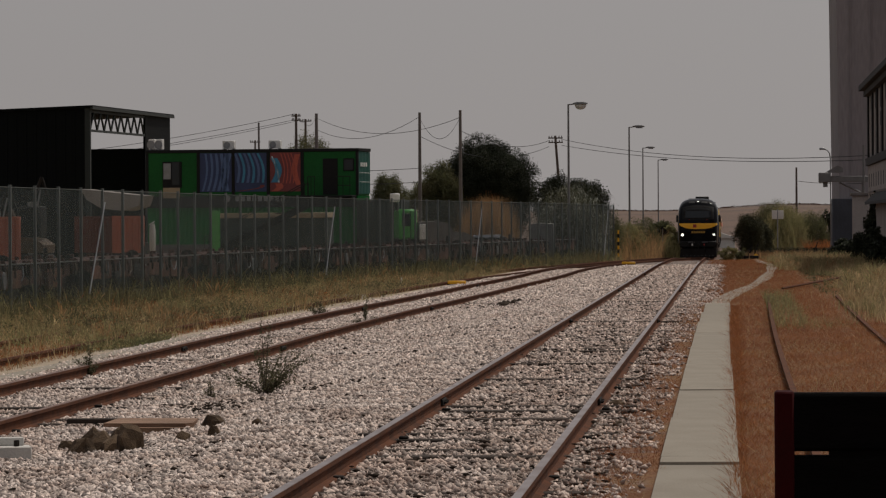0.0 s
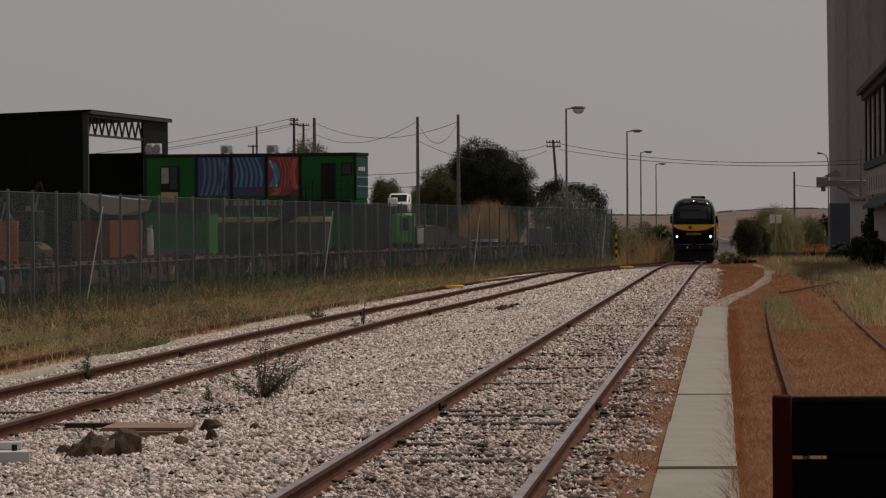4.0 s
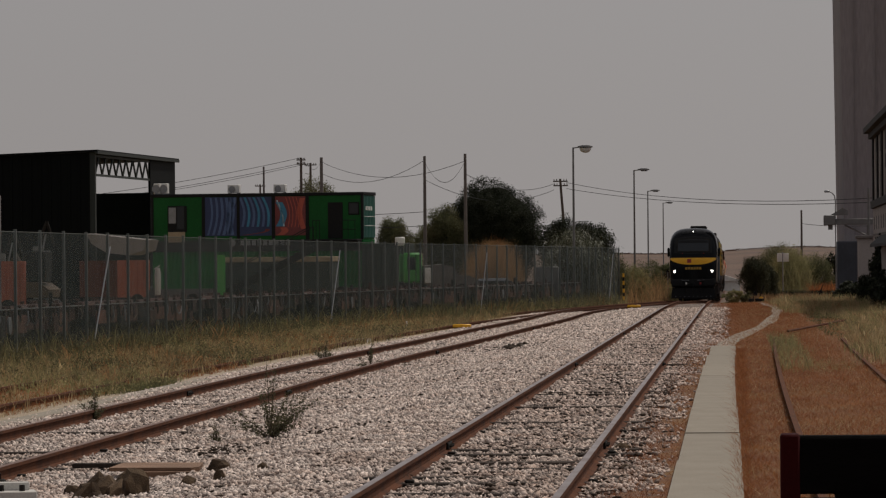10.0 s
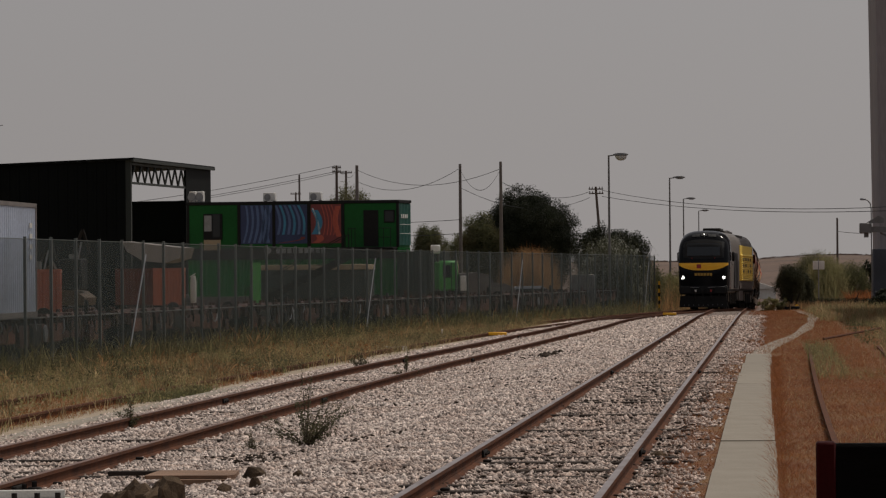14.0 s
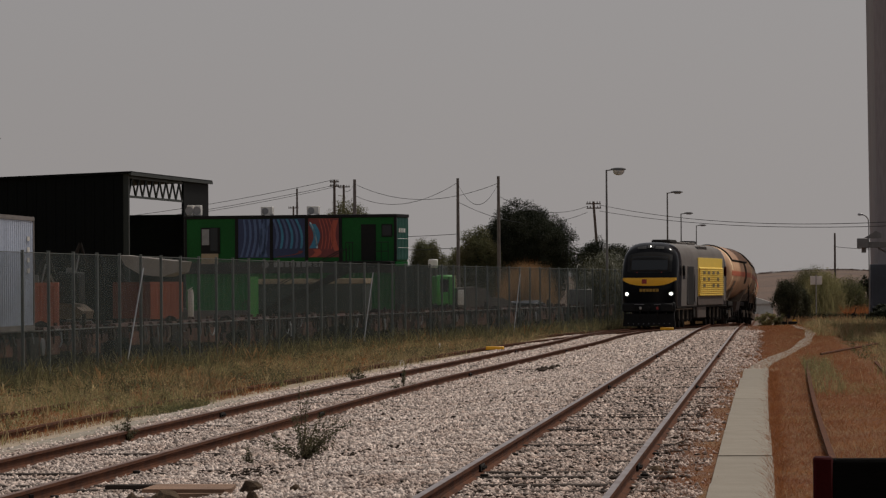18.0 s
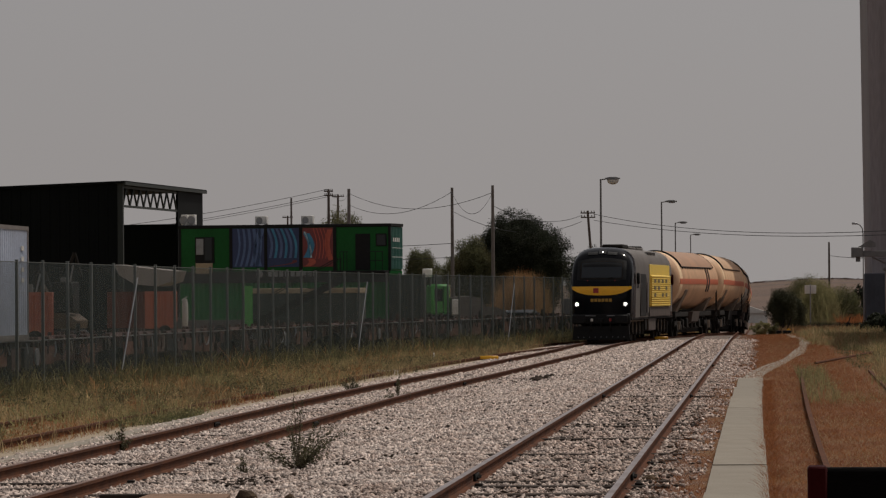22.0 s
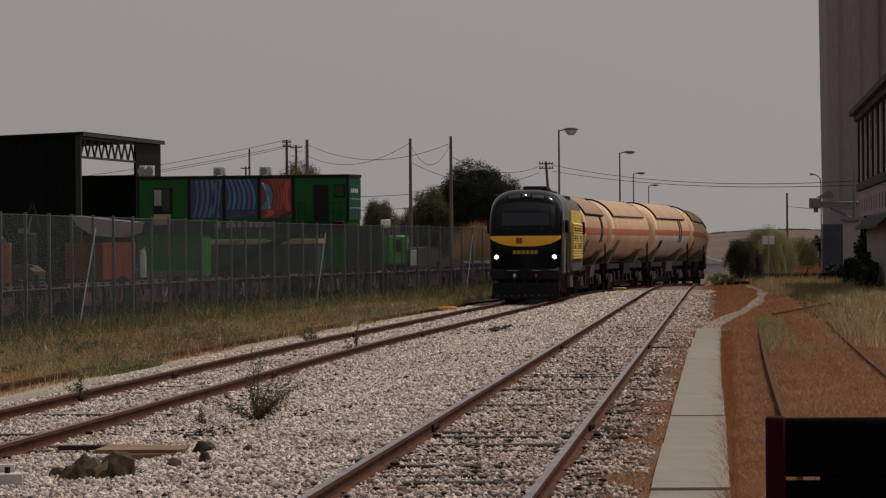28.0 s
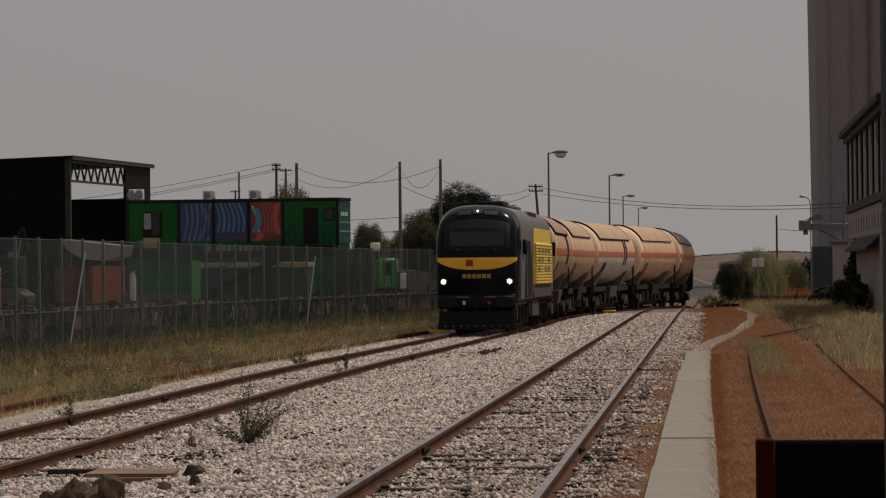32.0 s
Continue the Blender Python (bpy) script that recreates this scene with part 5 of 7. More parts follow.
def build_clutter():
    """Yard machines behind the fence."""
    H = thing("tipper_hopper", "pale grey tipping hopper on a dark frame", "hopper", site(-26.4, 112.5, 0.2, -12))
    part("bin", Shape().prism([(-1.35, 3.2), (-0.9, 3.15), (1.4, 2.9), (1.25, 2.45), (0.6, 2.25), (-0.4, 2.35), (-1.1, 2.75)], "y", -0.8, 0.8), WALLW, H, "grey sheet metal bin")
    part("chassis", Shape().box(-1.2, 1.2, -0.7, 0.7, -0.3, 0.9, 0.04), BLACK, H)
    part("boom", Shape().rod((0.4, -0.8, 0.8), (0.6, -0.8, 1.75), 0.06, n=6), WHITE, H)
    part("boom", Shape().rod((-1.0, -0.8, 1.9), (-1.35, -0.8, 2.5), 0.07, n=6), BLACK, H)
    part("cab", Shape().box(-1.6, -1.0, -0.6, 0.6, 0.6, 1.7, 0.05), LAMPP, H)
    part("work_lamp", Shape().box(-1.2, -1.0, -0.85, -0.75, 1.35, 1.55, 0.02), WHITE, H)
    B = thing("bulk_bag", "white bulk bag behind the orange box", "bag", site(-23.85, 108.0, 0.75))
    part("bag", Shape().loft([[(0.13 * k * math.cos(a), 0.2 * k * math.sin(a), z) for a in np.linspace(0, math.tau, 12, endpoint=False)] for k, z in ((0.85, 0), (1.0, 0.3), (1.0, 0.9), (0.7, 1.15))]), CONC_W, B)
    part("loop", Shape().rod((-0.15, 0, 1.1), (0.1, 0, 1.25), 0.02, n=5), WHITE, B)
    T = thing("truck", "bright green lorry cab with grey canvas load", "truck", site(-16.75, 140.0, gp(-16, 140), 12))
    part("cab", Shape().box(-0.95, 0.0, -1.1, 1.1, 1.35, 2.95, 0.12), GREEN_B, T, "bright green lorry cab")
    part("windscreen", Shape().box(-0.80, -0.38, -1.13, -1.09, 2.05, 2.72, 0.02), GLASS_D, T)
    part("bonnet", Shape().prism([(-0.95, 0.95), (0.05, 0.95), (0.05, 1.36), (-0.95, 1.36)], "y", -1.05, 1.05), BLACK, T)
    for q in (-0.35, -0.12):
        part("grab_rail", Shape().rod((q, -1.16, 1.4), (q, -1.16, 2.85), 0.022, n=6), BLACK, T)
    part("water_tank", Shape().box(-1.24, -0.82, -0.4, 0.4, 3.32, 3.78, 0.04), WHITE, T, "white tank on a steel frame")
    for q in (-1.22, -0.92):
        part("tank_leg", Shape().box(q, q + 0.07, -0.35, 0.35, 0.55, 3.34, 0.01), LAMPP, T)
    part("canvas_load", Shape().prism([(0.1, 1.1), (3.2, 1.1), (3.0, 1.5), (2.5, 1.72), (1.9, 1.75), (1.75, 2.15), (1.1, 2.32), (0.1, 2.25)], "y", -1.1, 1.1), CONP, T)
    part("side_tank", Shape().box(0.12, 0.5, -1.2, -1.0, 1.35, 2.15, 0.03), WHITE, T)
    part("chassis", Shape().box(-0.9, 3.2, -0.9, 0.9, 0.55, 1.0), BLACK, T)
    for x in (-0.5, 1.6, 2.5):
        part("wheel", Shape().rod((x, -1.15, 0.5), (x, -0.85, 0.5), 0.5, n=16), BLACK, T)
    C = thing("parked_car", "small pale car with a dark roof parked behind wagons", "car", site(-13.6, 146, gp(-13.6, 146) + 0.1, 8))
    part("body", Shape().loft([[(x, y, z) for y, z in ((-0.8, 0.3), (0.8, 0.3), (0.85, 0.8), (0.6, h), (-0.6, h), (-0.85, 0.8))] for x, h in ((-2.0, 0.85), (-1.2, 0.95), (-0.5, 1.42), (0.9, 1.45), (1.7, 0.95), (2.0, 0.85))]), GALV, C)
    part("windscreen", Shape().box(-0.9, 1.2, -0.76, -0.7, 0.98, 1.3, 0.02), GLASS_D, C)
    for x in (-1.3, 1.3):
        part("wheel", Shape().rod((x, -0.88, 0.32), (x, -0.65, 0.32), 0.32, n=14), BLACK, C)
    E = thing("excavator", "dull yellow digger with its boom folded down", "excavator", site(-27.0, 100.5, 0.3, -6))
    part("engine_cover", Shape().prism([(-0.9, 0.5), (0.7, 0.5), (0.75, 0.8), (0.4, 1.05), (-0.9, 1.2)], "y", -0.9, 0.9), EARTHY, E)
    part("boom", Shape().prism([(-1.3, 0.6), (-0.9, 0.6), (-0.6, 1.9), (-0.75, 2.2), (-1.0, 1.9)], "y", -0.2, 0.15), EARTHY, E)
    part("track_unit", Shape().box(-1.2, 1.2, -1.0, -0.6, -0.4, 0.45, 0.12), BLACK, E)
    part("cab", Shape().box(-0.3, 0.6, -0.8, 0.2, 1.1, 2.3, 0.06), BLACK, E)
    part("work_lamp", Shape().box(-1.45, -1.25, -0.3, -0.2, 0.55, 0.8, 0.02), WHITE, E)
    for x, y, h in ((-28.2, 105.0, 3.3), (-29.3, 104.0, 2.9)):
        M = thing("machine_arm", "dark steel machine arm standing in the yard", "machine", site(x, y, 0.5, 8))
        part("column", Shape().box(-0.12, 0.12, -0.15, 0.15, -0.6, h * 0.7, 0.03), LAMPP, M)
        part("jib", Shape().rod((0, 0, h * 0.65), (0.45, 0, h), 0.09, 0.06, n=8).rod((0.45, 0, h), (0.75, 0, h * 0.7), 0.06, n=8), GRIME, M)
        part("cylinder", Shape().rod((0.05, -0.15, h * 0.3), (0.4, -0.12, h * 0.85), 0.035, n=8), GALV, M)
    G = thing("cabinet", "dark grey electrical cabinet behind the fence end", "cabinet", site(-9.9, 139.5, gp(-9.9, 139.5) + 0.9))
    part("housing", Shape().box(-0.6, 0.6, -0.4, 0.4, -0.9, 1.25, 0.03), LAMPP, G)
    part("cabinet_door", Shape().box(-0.52, 0.52, -0.43, -0.4, -0.7, 1.15, 0.02), LAMPP, G)


def build_wagons():
    first = flat_wagon(19.9)
    gear = []
    y = 80.0
    k = 0
    while y < 232:
        x0, x1 = line(FX, y) - 2.6, line(FX, y + 19.9) - 2.6
        z = gz(x0, y) + 0.1 + 0.17
        m = pose(x0, y, z, 0, 0, -math.degrees(math.atan2(x1 - x0, 19.9)))
        W = first if k == 0 else copy_thing(first, m)
        W.matrix_basis = m
        if W is not first:
            gear.append((W, k))
        y += 20.9
        k += 1
    for W, q in [(first, 0)] + gear:
        wagon_gear(W, 19.9, 60 + q)
        wagon_plates(W, 19.9, 80 + q)
    track("track_yard", "rusty yard track behind the fence", lambda q: line(FX, q) - 2.6, lambda q: line(BZ, q) + 0.1, 69, 277, 0.0)


def build_van():
    """White van; front towards -y."""
    V_ = thing("van", "small white van driving down the earth ramp", "van")
    prof = [(-2.0, 0.35), (-2.05, 0.75), (-1.85, 1.02), (-1.35, 1.2), (-0.85, 1.8), (-0.6, 1.9), (1.9, 1.85), (2.05, 1.7), (2.05, 0.35)]
    part("body", Shape().loft([[(x, y, z if z < 1.1 else 1.1 + (z - 1.1) * k) for y, z in prof] for x, k in ((-0.8, 0.82), (-0.76, 0.95), (-0.66, 1.0), (0.66, 1.0), (0.76, 0.95), (0.8, 0.82))]), WHITE, V_)
    ws = Shape().prism([(-1.345, 1.24), (-0.90, 1.77), (-0.86, 1.76), (-1.30, 1.22)], "x", -0.66, 0.66)
    ws.v = [(x, y - 0.03, z + 0.02) for x, y, z in ws.v]
    part("windscreen", ws, GLASS_D, V_, "dark windscreen")
    for s in (-1, 1):
        part("headlamp", Shape().box(s * 0.6 - 0.13, s * 0.6 + 0.13, -2.06, -1.9, 0.72, 0.9, 0.03), GALV, V_)
        part("mirror", Shape().box(s * 0.82 - 0.06, s * 0.82 + 0.06, -1.05, -0.95, 1.2, 1.38, 0.03), BLACK, V_)
        part("side_window", Shape().box(s * 0.77 - 0.03, s * 0.77 + 0.03, -0.75, 0.1, 1.2, 1.6, 0.02), GLASS_D, V_)
        for y in (-1.3, 1.3):
            part("wheel", Shape().rod((s * 0.6, y, 0.31), (s * 0.82, y, 0.31), 0.31, n=18), BLACK, V_)
    part("bumper", Shape().box(-0.78, 0.78, -2.12, -1.98, 0.36, 0.6, 0.04), LAMPP, V_)
    part("grille", Shape().box(-0.4, 0.4, -2.075, -2.0, 0.66, 0.82, 0.01), BLACK, V_)
    return V_


build_wagons()
build_clutter()
VAN = build_van()

# ---- shed ----


def build_shed():
    S = thing("open_shed", "tall dark steel shed with an open truss-topped bay", "shed", site(-41.95, 171.0))
    d = Vector((1.93, 26.4)).normalized()      # along the bay side
    e = Vector((-d.y, d.x))                    # along the front, away
    def P(u, v, z):
        return (d.x * u + e.x * v, d.y * u + e.y * v, z)
    def slab(u0, u1, v0, v1, z0, z1, z0b=None, z1b=None):
        b0, b1 = z0 if z0b is None else z0b, z1 if z1b is None else z1b
        vs = [P(u0, v0, z0), P(u1, v0, z0), P(u1, v1, b0), P(u0, v1, b0), P(u0, v0, z1), P(u1, v0, z1), P(u1, v1, b1), P(u0, v1, b1)]
        return Shape().add(vs, [(0, 3, 2, 1), (4, 5, 6, 7), (0, 1, 5, 4), (2, 3, 7, 6), (0, 4, 7, 3), (1, 2, 6, 5)])
    zb = -0.6
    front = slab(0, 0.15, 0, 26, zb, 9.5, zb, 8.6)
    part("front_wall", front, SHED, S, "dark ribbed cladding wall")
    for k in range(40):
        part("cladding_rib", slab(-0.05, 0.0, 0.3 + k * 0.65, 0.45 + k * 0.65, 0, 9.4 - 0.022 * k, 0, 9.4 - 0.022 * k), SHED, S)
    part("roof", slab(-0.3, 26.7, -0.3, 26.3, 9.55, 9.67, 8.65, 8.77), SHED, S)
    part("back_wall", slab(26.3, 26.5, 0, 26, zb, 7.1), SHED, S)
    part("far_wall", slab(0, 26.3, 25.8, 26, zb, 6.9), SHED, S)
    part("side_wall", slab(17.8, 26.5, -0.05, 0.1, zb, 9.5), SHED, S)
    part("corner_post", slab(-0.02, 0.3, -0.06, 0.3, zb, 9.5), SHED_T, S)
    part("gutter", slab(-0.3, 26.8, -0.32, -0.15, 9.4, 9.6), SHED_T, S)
    part("truss_chord", slab(0.3, 17.8, -0.02, 0.12, 9.2, 9.35), SHED_T, S)
    part("truss_chord", slab(0.3, 17.8, -0.02, 0.12, 7.95, 8.1), SHED_T, S)
    for k in range(8):
        u = 0.5 + k * 2.16
        part("truss_web", Shape().rod(P(u, 0.05, 8.05), P(u + 1.08, 0.05, 9.25), 0.07, n=6).rod(P(u + 1.08, 0.05, 9.25), P(u + 2.16, 0.05, 8.05), 0.07, n=6), SHED_T, S)
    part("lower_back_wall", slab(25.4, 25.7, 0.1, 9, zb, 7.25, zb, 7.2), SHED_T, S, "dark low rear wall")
    part("inner_floor", slab(0, 26.3, 0, 26, zb - 0.2, zb + 0.05), CONC_W, S)


build_shed()

# ---- lamps, poles and wires ----


def street_lamp(x, y, h, reach=0.85, group="row of yard lamps", bowl=False):
    z = gp(x, y)
    T = thing("street_lamp", "tall grey steel yard lamp with one flat luminaire", "street lamp", site(x, y, z), group=group)
    part("mast", Shape().rod((0, 0, 0), (0, 0, h - z), 0.085, 0.05, n=10), LAMPP, T)
    part("base", Shape().box(-0.2, 0.2, -0.2, 0.2, 0, 0.12, 0.02), CONP, T)
    part("arm", Shape().rod((0, 0, h - z - 0.03), (reach * 0.5, 0, h - z + 0.02), 0.035, n=8), LAMPP, T)
    hd = part("luminaire", Shape().loft([[(reach * 0.3 + u, v * w, h - z + 0.02 + q * s) for v, q in ((-1, 0), (-0.7, 1), (0.7, 1), (1, 0), (0.6, -0.6), (-0.6, -0.6))] for u, w, s in ((0, 0.08, 0.05), (0.25, 0.17, 0.10), (0.62, 0.18, 0.10), (0.85, 0.06, 0.04))]), LAMPP, T)
    part("diffuser", Shape().box(reach * 0.3 + 0.25, reach * 0.3 + 0.7, -0.13, 0.13, h - z - 0.09, h - z - 0.03, 0.02), GALV, hd)
    if bowl:
        part("glass_bowl", Shape().loft([[(reach * 0.3 + 0.44 + 0.33 * k * math.cos(a), 0.2 * k * math.sin(a), h - z - d) for a in np.linspace(0, math.tau, 16, endpoint=False)] for k, d in ((1.0, 0.03), (0.97, 0.12), (0.8, 0.22), (0.45, 0.29), (0.05, 0.31))]), CONC_W, hd, "pale glass bowl under the luminaire")
    return T


for x, y in ((-9.2, 151), (-7.2, 189), (-8.05, 244), (-8.0, 293)):
    street_lamp(x, y, 8.52, bowl=y == 151)


def pole(name, label, x, y, h, m, r=0.16, lean=(0, 0), arms=1, span=0.7):
    z = gp(x, y)
    T = thing(name, label, "utility pole", site(x, y, z))
    top = (lean[0], lean[1], h - z)
    part("shaft", Shape().rod((0, 0, 0), top, r, r * 0.65, n=10), m, T)
    for k in range(arms):
        zz = h - z - 0.2 - k * 0.36
        cx = lean[0] * zz / (h - z)
        a = part("crossarm", Shape().box(cx - span, cx + span, -0.05, 0.05, zz - 0.05, zz + 0.05), m, T)
        for q in (-span + 0.08, -span / 2, span / 2, span - 0.08):
            part("insulator", Shape().rod((cx + q, 0, zz + 0.05), (cx + q, 0, zz + 0.2), 0.045, 0.03, n=6), CONP, a)
    return Vector((x + lean[0], along(x, y), h))


P1 = pole("utility_pole", "concrete utility pole with pierced shaft", -22.3, 190, 9.75, CONP, 0.15, (0, 0), 0)
P2 = pole("utility_pole", "concrete utility pole beside a dark tree", -18.85, 185, 9.67, CONP, 0.15, (0, 0), 0)
P3 = pole("utility_pole", "leaning dark wooden telegraph pole with crossarms", -13.75, 220, 8.95, WOODP, 0.15, (-0.75, 0), 2, 0.6)
P4 = pole("utility_pole", "pale concrete utility pole", -36.1, 230, 11.4, CONP, 0.2, (0, 0), 0)
P5 = pole("utility_pole", "dark wooden utility pole with crossarm", -37.9, 230, 11.4, WOODP, 0.16, (0, 0), 2, 0.4)
P6 = pole("utility_pole", "thin distant utility pole", -41.9, 260, 12.1, WOODP, 0.16, (0, 0), 1, 0.6)
pole("utility_pole", "thin distant utility pole", -46.6, 260, 11.8, CONP, 0.14, (0, 0), 0)
pole("utility_pole", "distant wooden pole with crossarm", -54.2, 300, 11.3, WOODP, 0.15, (0, 0), 1, 0.6)
pole("utility_pole", "slim dark wooden pole beside bushes", 5.56, 230, 6.35, WOODP, 0.12, (0, 0), 0)


def wire(a, b, sag, r=0.022, n=14):
    a, b = Vector(a), Vector(b)
    pts = [a.lerp(b, k / n) - Vector((0, 0, sag * 4 * (k / n) * (1 - k / n))) for k in range(n + 1)]
    sh = Shape()
    sh.loft([[p + Vector((0, r * c, r * s)) for c, s in ((1, 0), (-0.5, 0.87), (-0.5, -0.87))] for p in pts])
    solo("overhead_wire", sh, BLACK, "thin dark overhead wire between poles", "wire", smooth=0)


V = Vector
wire(P4 + V((0, 0, -0.4)), P2 + V((0, 0, -0.5)), 1.25), wire(P1 + V((0, 0, -0.4)), P2 + V((0, 0, -0.5)), 1.5), wire(P4 + V((0, 0, -1.4)), P1 + V((0, 0, -0.3)), 1.15)
wire(P5, V((-62, along(-62, 200), 6.4)), 0.6), wire(P5 + V((0, 0, -0.5)), V((-62, along(-62, 198), 5.7)), 0.5), wire(P6, V((-66, along(-66, 240), 7.4)), 0.5)
wire(P5 + V((0, 0, -0.2)), P6 + V((0, 0, -0.2)), 0.3), wire(P4 + V((0, 0, -0.3)), P6 + V((0, 0, -0.5)), 0.4)
wire(P3 + V((0.5, 0, -0.3)), V((8.5, along(8.5, 148), 5.45)), 0.75), wire(P3 + V((0.5, 0, -0.8)), V((8.5, along(8.5, 148), 5.2)), 0.6)
wire(P2 + V((0, 0, -1.4)), P3 + V((-0.5, 0, -0.4)), 0.8), wire(P1 + V((0, 0, -1.7)), P3 + V((-0.5, 0, -0.9)), 1.2)
wire(P1 + V((0, 0, -4.0)), V((-32, along(-32, 170), 5.4)), 0.2), wire(P1 + V((0, 0, -5.0)), V((-32, along(-32, 170), 4.6)), 0.2)
wire(V((5.56, along(5.56, 230), 5.2)), V((7.4, along(7.4, 150), 3.9)), 0.1)


def mast():
    T = thing("radio_mast", "thin pale lattice radio mast behind the shed", "radio mast", site(-66, 220))
    for k, (a, b) in enumerate(((-0.25, -0.2), (0.25, -0.2), (0, 0.25))):
        part("leg", Shape().rod((a, b, 0), (a * 0.6, b * 0.6, 15), 0.05, n=6), GALV, T)
    for k in range(14):
        part("lattice", Shape().rod((-0.24, -0.2, k), (0.24, -0.2, k + 1), 0.03, n=4).rod((0.24, -0.2, k), (0, 0.24, k + 1), 0.03, n=4), GALV, T)
    part("aerial", Shape().rod((-1, 0, 14.6), (1, 0, 14.8), 0.03, n=5).rod((0, 0, 15), (0, 0, 16.5), 0.03, n=5), GALV, T)


mast()

# ---- silo, warehouse and platform gear ----


def build_right():
    S = thing("grain_silo", "tall grey rendered concrete grain silo", "silo", pose(0, 0, 0))
    zb = -1.2
    sh = Shape().loft([[(6.65 - k * 0.011, 273.6, z), (20, 273.6, z), (20, 294, z), (6.65 - k * 0.011, 294, z)] for k, z in ((0, zb), (10, 9), (40, 42))])
    part("shaft", sh, SILO, S)
    for x in (7.3, 8.6):
        part("pilaster", Shape().box(x, x + 0.06, 273.54, 273.62, zb, 32), SILO, S)
    part("pipe", Shape().rod((9.75, 273.4, 3), (9.75, 273.4, 32), 0.09, n=8), CONP, S)
    part("plinth_wall", Shape().box(6.1, 8.0, 270.7, 273.5, zb, 3.15, 0.02), HUT, S, "blue-grey sheeted lower wall")
    for k in range(7):
        part("sheet_rib", Shape().box(6.15 + k * 0.27, 6.2 + k * 0.27, 270.62, 270.7, zb, 3.1), HUT, S)
    W = thing("warehouse", "long rendered warehouse with a band of tall windows under deep eaves", "warehouse", pose(0, 0, 0))
    x0, y0, y1 = 6.45, 163.0, 211.0
    part("lower_wall", Shape().box(x0, x0 + 0.3, y0, y1, zb, 4.4, 0.02), WALLW, W)
    part("sill_band", Shape().box(x0 - 0.12, x0 + 0.3, y0, y1 + 0.1, 4.4, 4.76, 0.02), DARKWALL, W, "dark sill band")
    # near-black instead of wall colour: the shade under the eaves is painted in
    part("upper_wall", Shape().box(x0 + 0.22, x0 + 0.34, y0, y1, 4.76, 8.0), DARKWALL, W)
    part("end_wall", Shape().box(x0 + 0.3, 20, y1 - 0.3, y1, zb, 8.0), WALLW, W)
    part("roof", Shape().prism([(x0 - 0.42, 7.95), (x0 - 0.42, 8.2), (13, 10.4), (20, 8.2), (20, 7.95)], "y", y0, y1 + 0.5), DARKWALL, W, "dark roof with deep eaves")
    # its near-black colour also carries the shade under the roof overhang
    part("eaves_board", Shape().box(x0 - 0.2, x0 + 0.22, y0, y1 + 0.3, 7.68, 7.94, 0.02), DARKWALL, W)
    k, y = 0, y1 - 0.4
    while y > 170:
        wd = part("window", Shape().box(x0 + 0.05, x0 + 0.18, y - 5.75, y - 0.35, 4.78, 7.66), WALLW, W, "tall pale window panel")
        part("mullion", Shape().box(x0 - 0.04, x0 + 0.2, y - 0.34, y + 0.34, 4.77, 7.67), DARKWALL, W)
        part("top_light", Shape().box(x0 + 0.035, x0 + 0.1, y - 5.7, y - 2.6, 7.0 - 0.1 * (k % 3), 7.62), DARKWALL, wd)
        part("frame_bar", Shape().box(x0 + 0.03, x0 + 0.1, y - 2.75, y - 2.55, 4.8, 7.64), LAMPP, wd)
        if k % 4 == 2:
            part("broken_pane", Shape().box(x0 + 0.035, x0 + 0.1, y - 3.9, y - 3.0, 6.0, 6.6), DARKWALL, wd)
        for q in (1.2, 4.6):
            part("wall_slit", Shape().box(x0 - 0.01, x0 + 0.02, y - q - 0.5, y - q, 3.4, 4.0), DARKWALL, W)
        y -= 6.48
        k += 1
    part("plaster_ledge", Shape().box(x0 - 0.03, x0 + 0.01, y0, y1, 3.12, 3.2), CONP, W)
    # platform colour is near-black to stand in for shade along the wall foot
    part("platform", Shape().box(6.2, 20, y0, 248.7, zb, 0.2, 0.03), DARKWALL, W, "low loading platform, near-black for the shade at the wall foot")
    part("lean_to", Shape().prism([(x0 - 0.5, 2.55), (x0 - 0.5, 2.67), (x0, 3.1), (x0, 2.95)], "y", 172.0, 200.0), DARKWALL, W, "dark lean-to roof")
    C = thing("loading_arm", "grey steel loading chute sticking out from the silo", "loading chute", pose(0, 0, 0))
    part("beam", Shape().box(4.9, 8.5, 248.5, 248.9, 3.98, 4.30, 0.02), LAMPP, C)
    part("chute_head", Shape().box(4.85, 5.5, 248.3, 249.1, 3.95, 4.5, 0.03), LAMPP, C)
    part("motor_cover", Shape().prism([(5.2, 4.5), (6.2, 4.5), (6.2, 4.75), (5.9, 4.9)], "y", 248.4, 249.0), LAMPP, C)
    part("nozzle", Shape().box(5.1, 5.35, 248.6, 248.8, 3.7, 3.95), LAMPP, C)
    part("strut", Shape().rod((6.0, 248.7, 3.95), (7.6, 248.7, 3.2), 0.05, n=6).rod((7.3, 248.7, 3.95), (7.3, 248.7, 2.4), 0.06, n=6), LAMPP, C)
    part("column", Shape().rod((7.33, 247.8, gp(7.4, 149) + 0.4), (7.33, 247.8, 6.0), 0.07, n=8), LAMPP, C)
    T = thing("wall_lamp", "small curved lamp on a thin mast by the silo", "street lamp", site(5.55, 151))
    pts = [(0, 0, gp(5.5, 151)), (0, 0, 5.3), (-0.04, 0, 5.6), (-0.18, 0, 5.78), (-0.36, 0, 5.85)]
    s = Shape()
    for a, b in zip(pts, pts[1:]):
        s.rod(a, b, 0.03, n=8)
    part("mast", s, LAMPP, T)
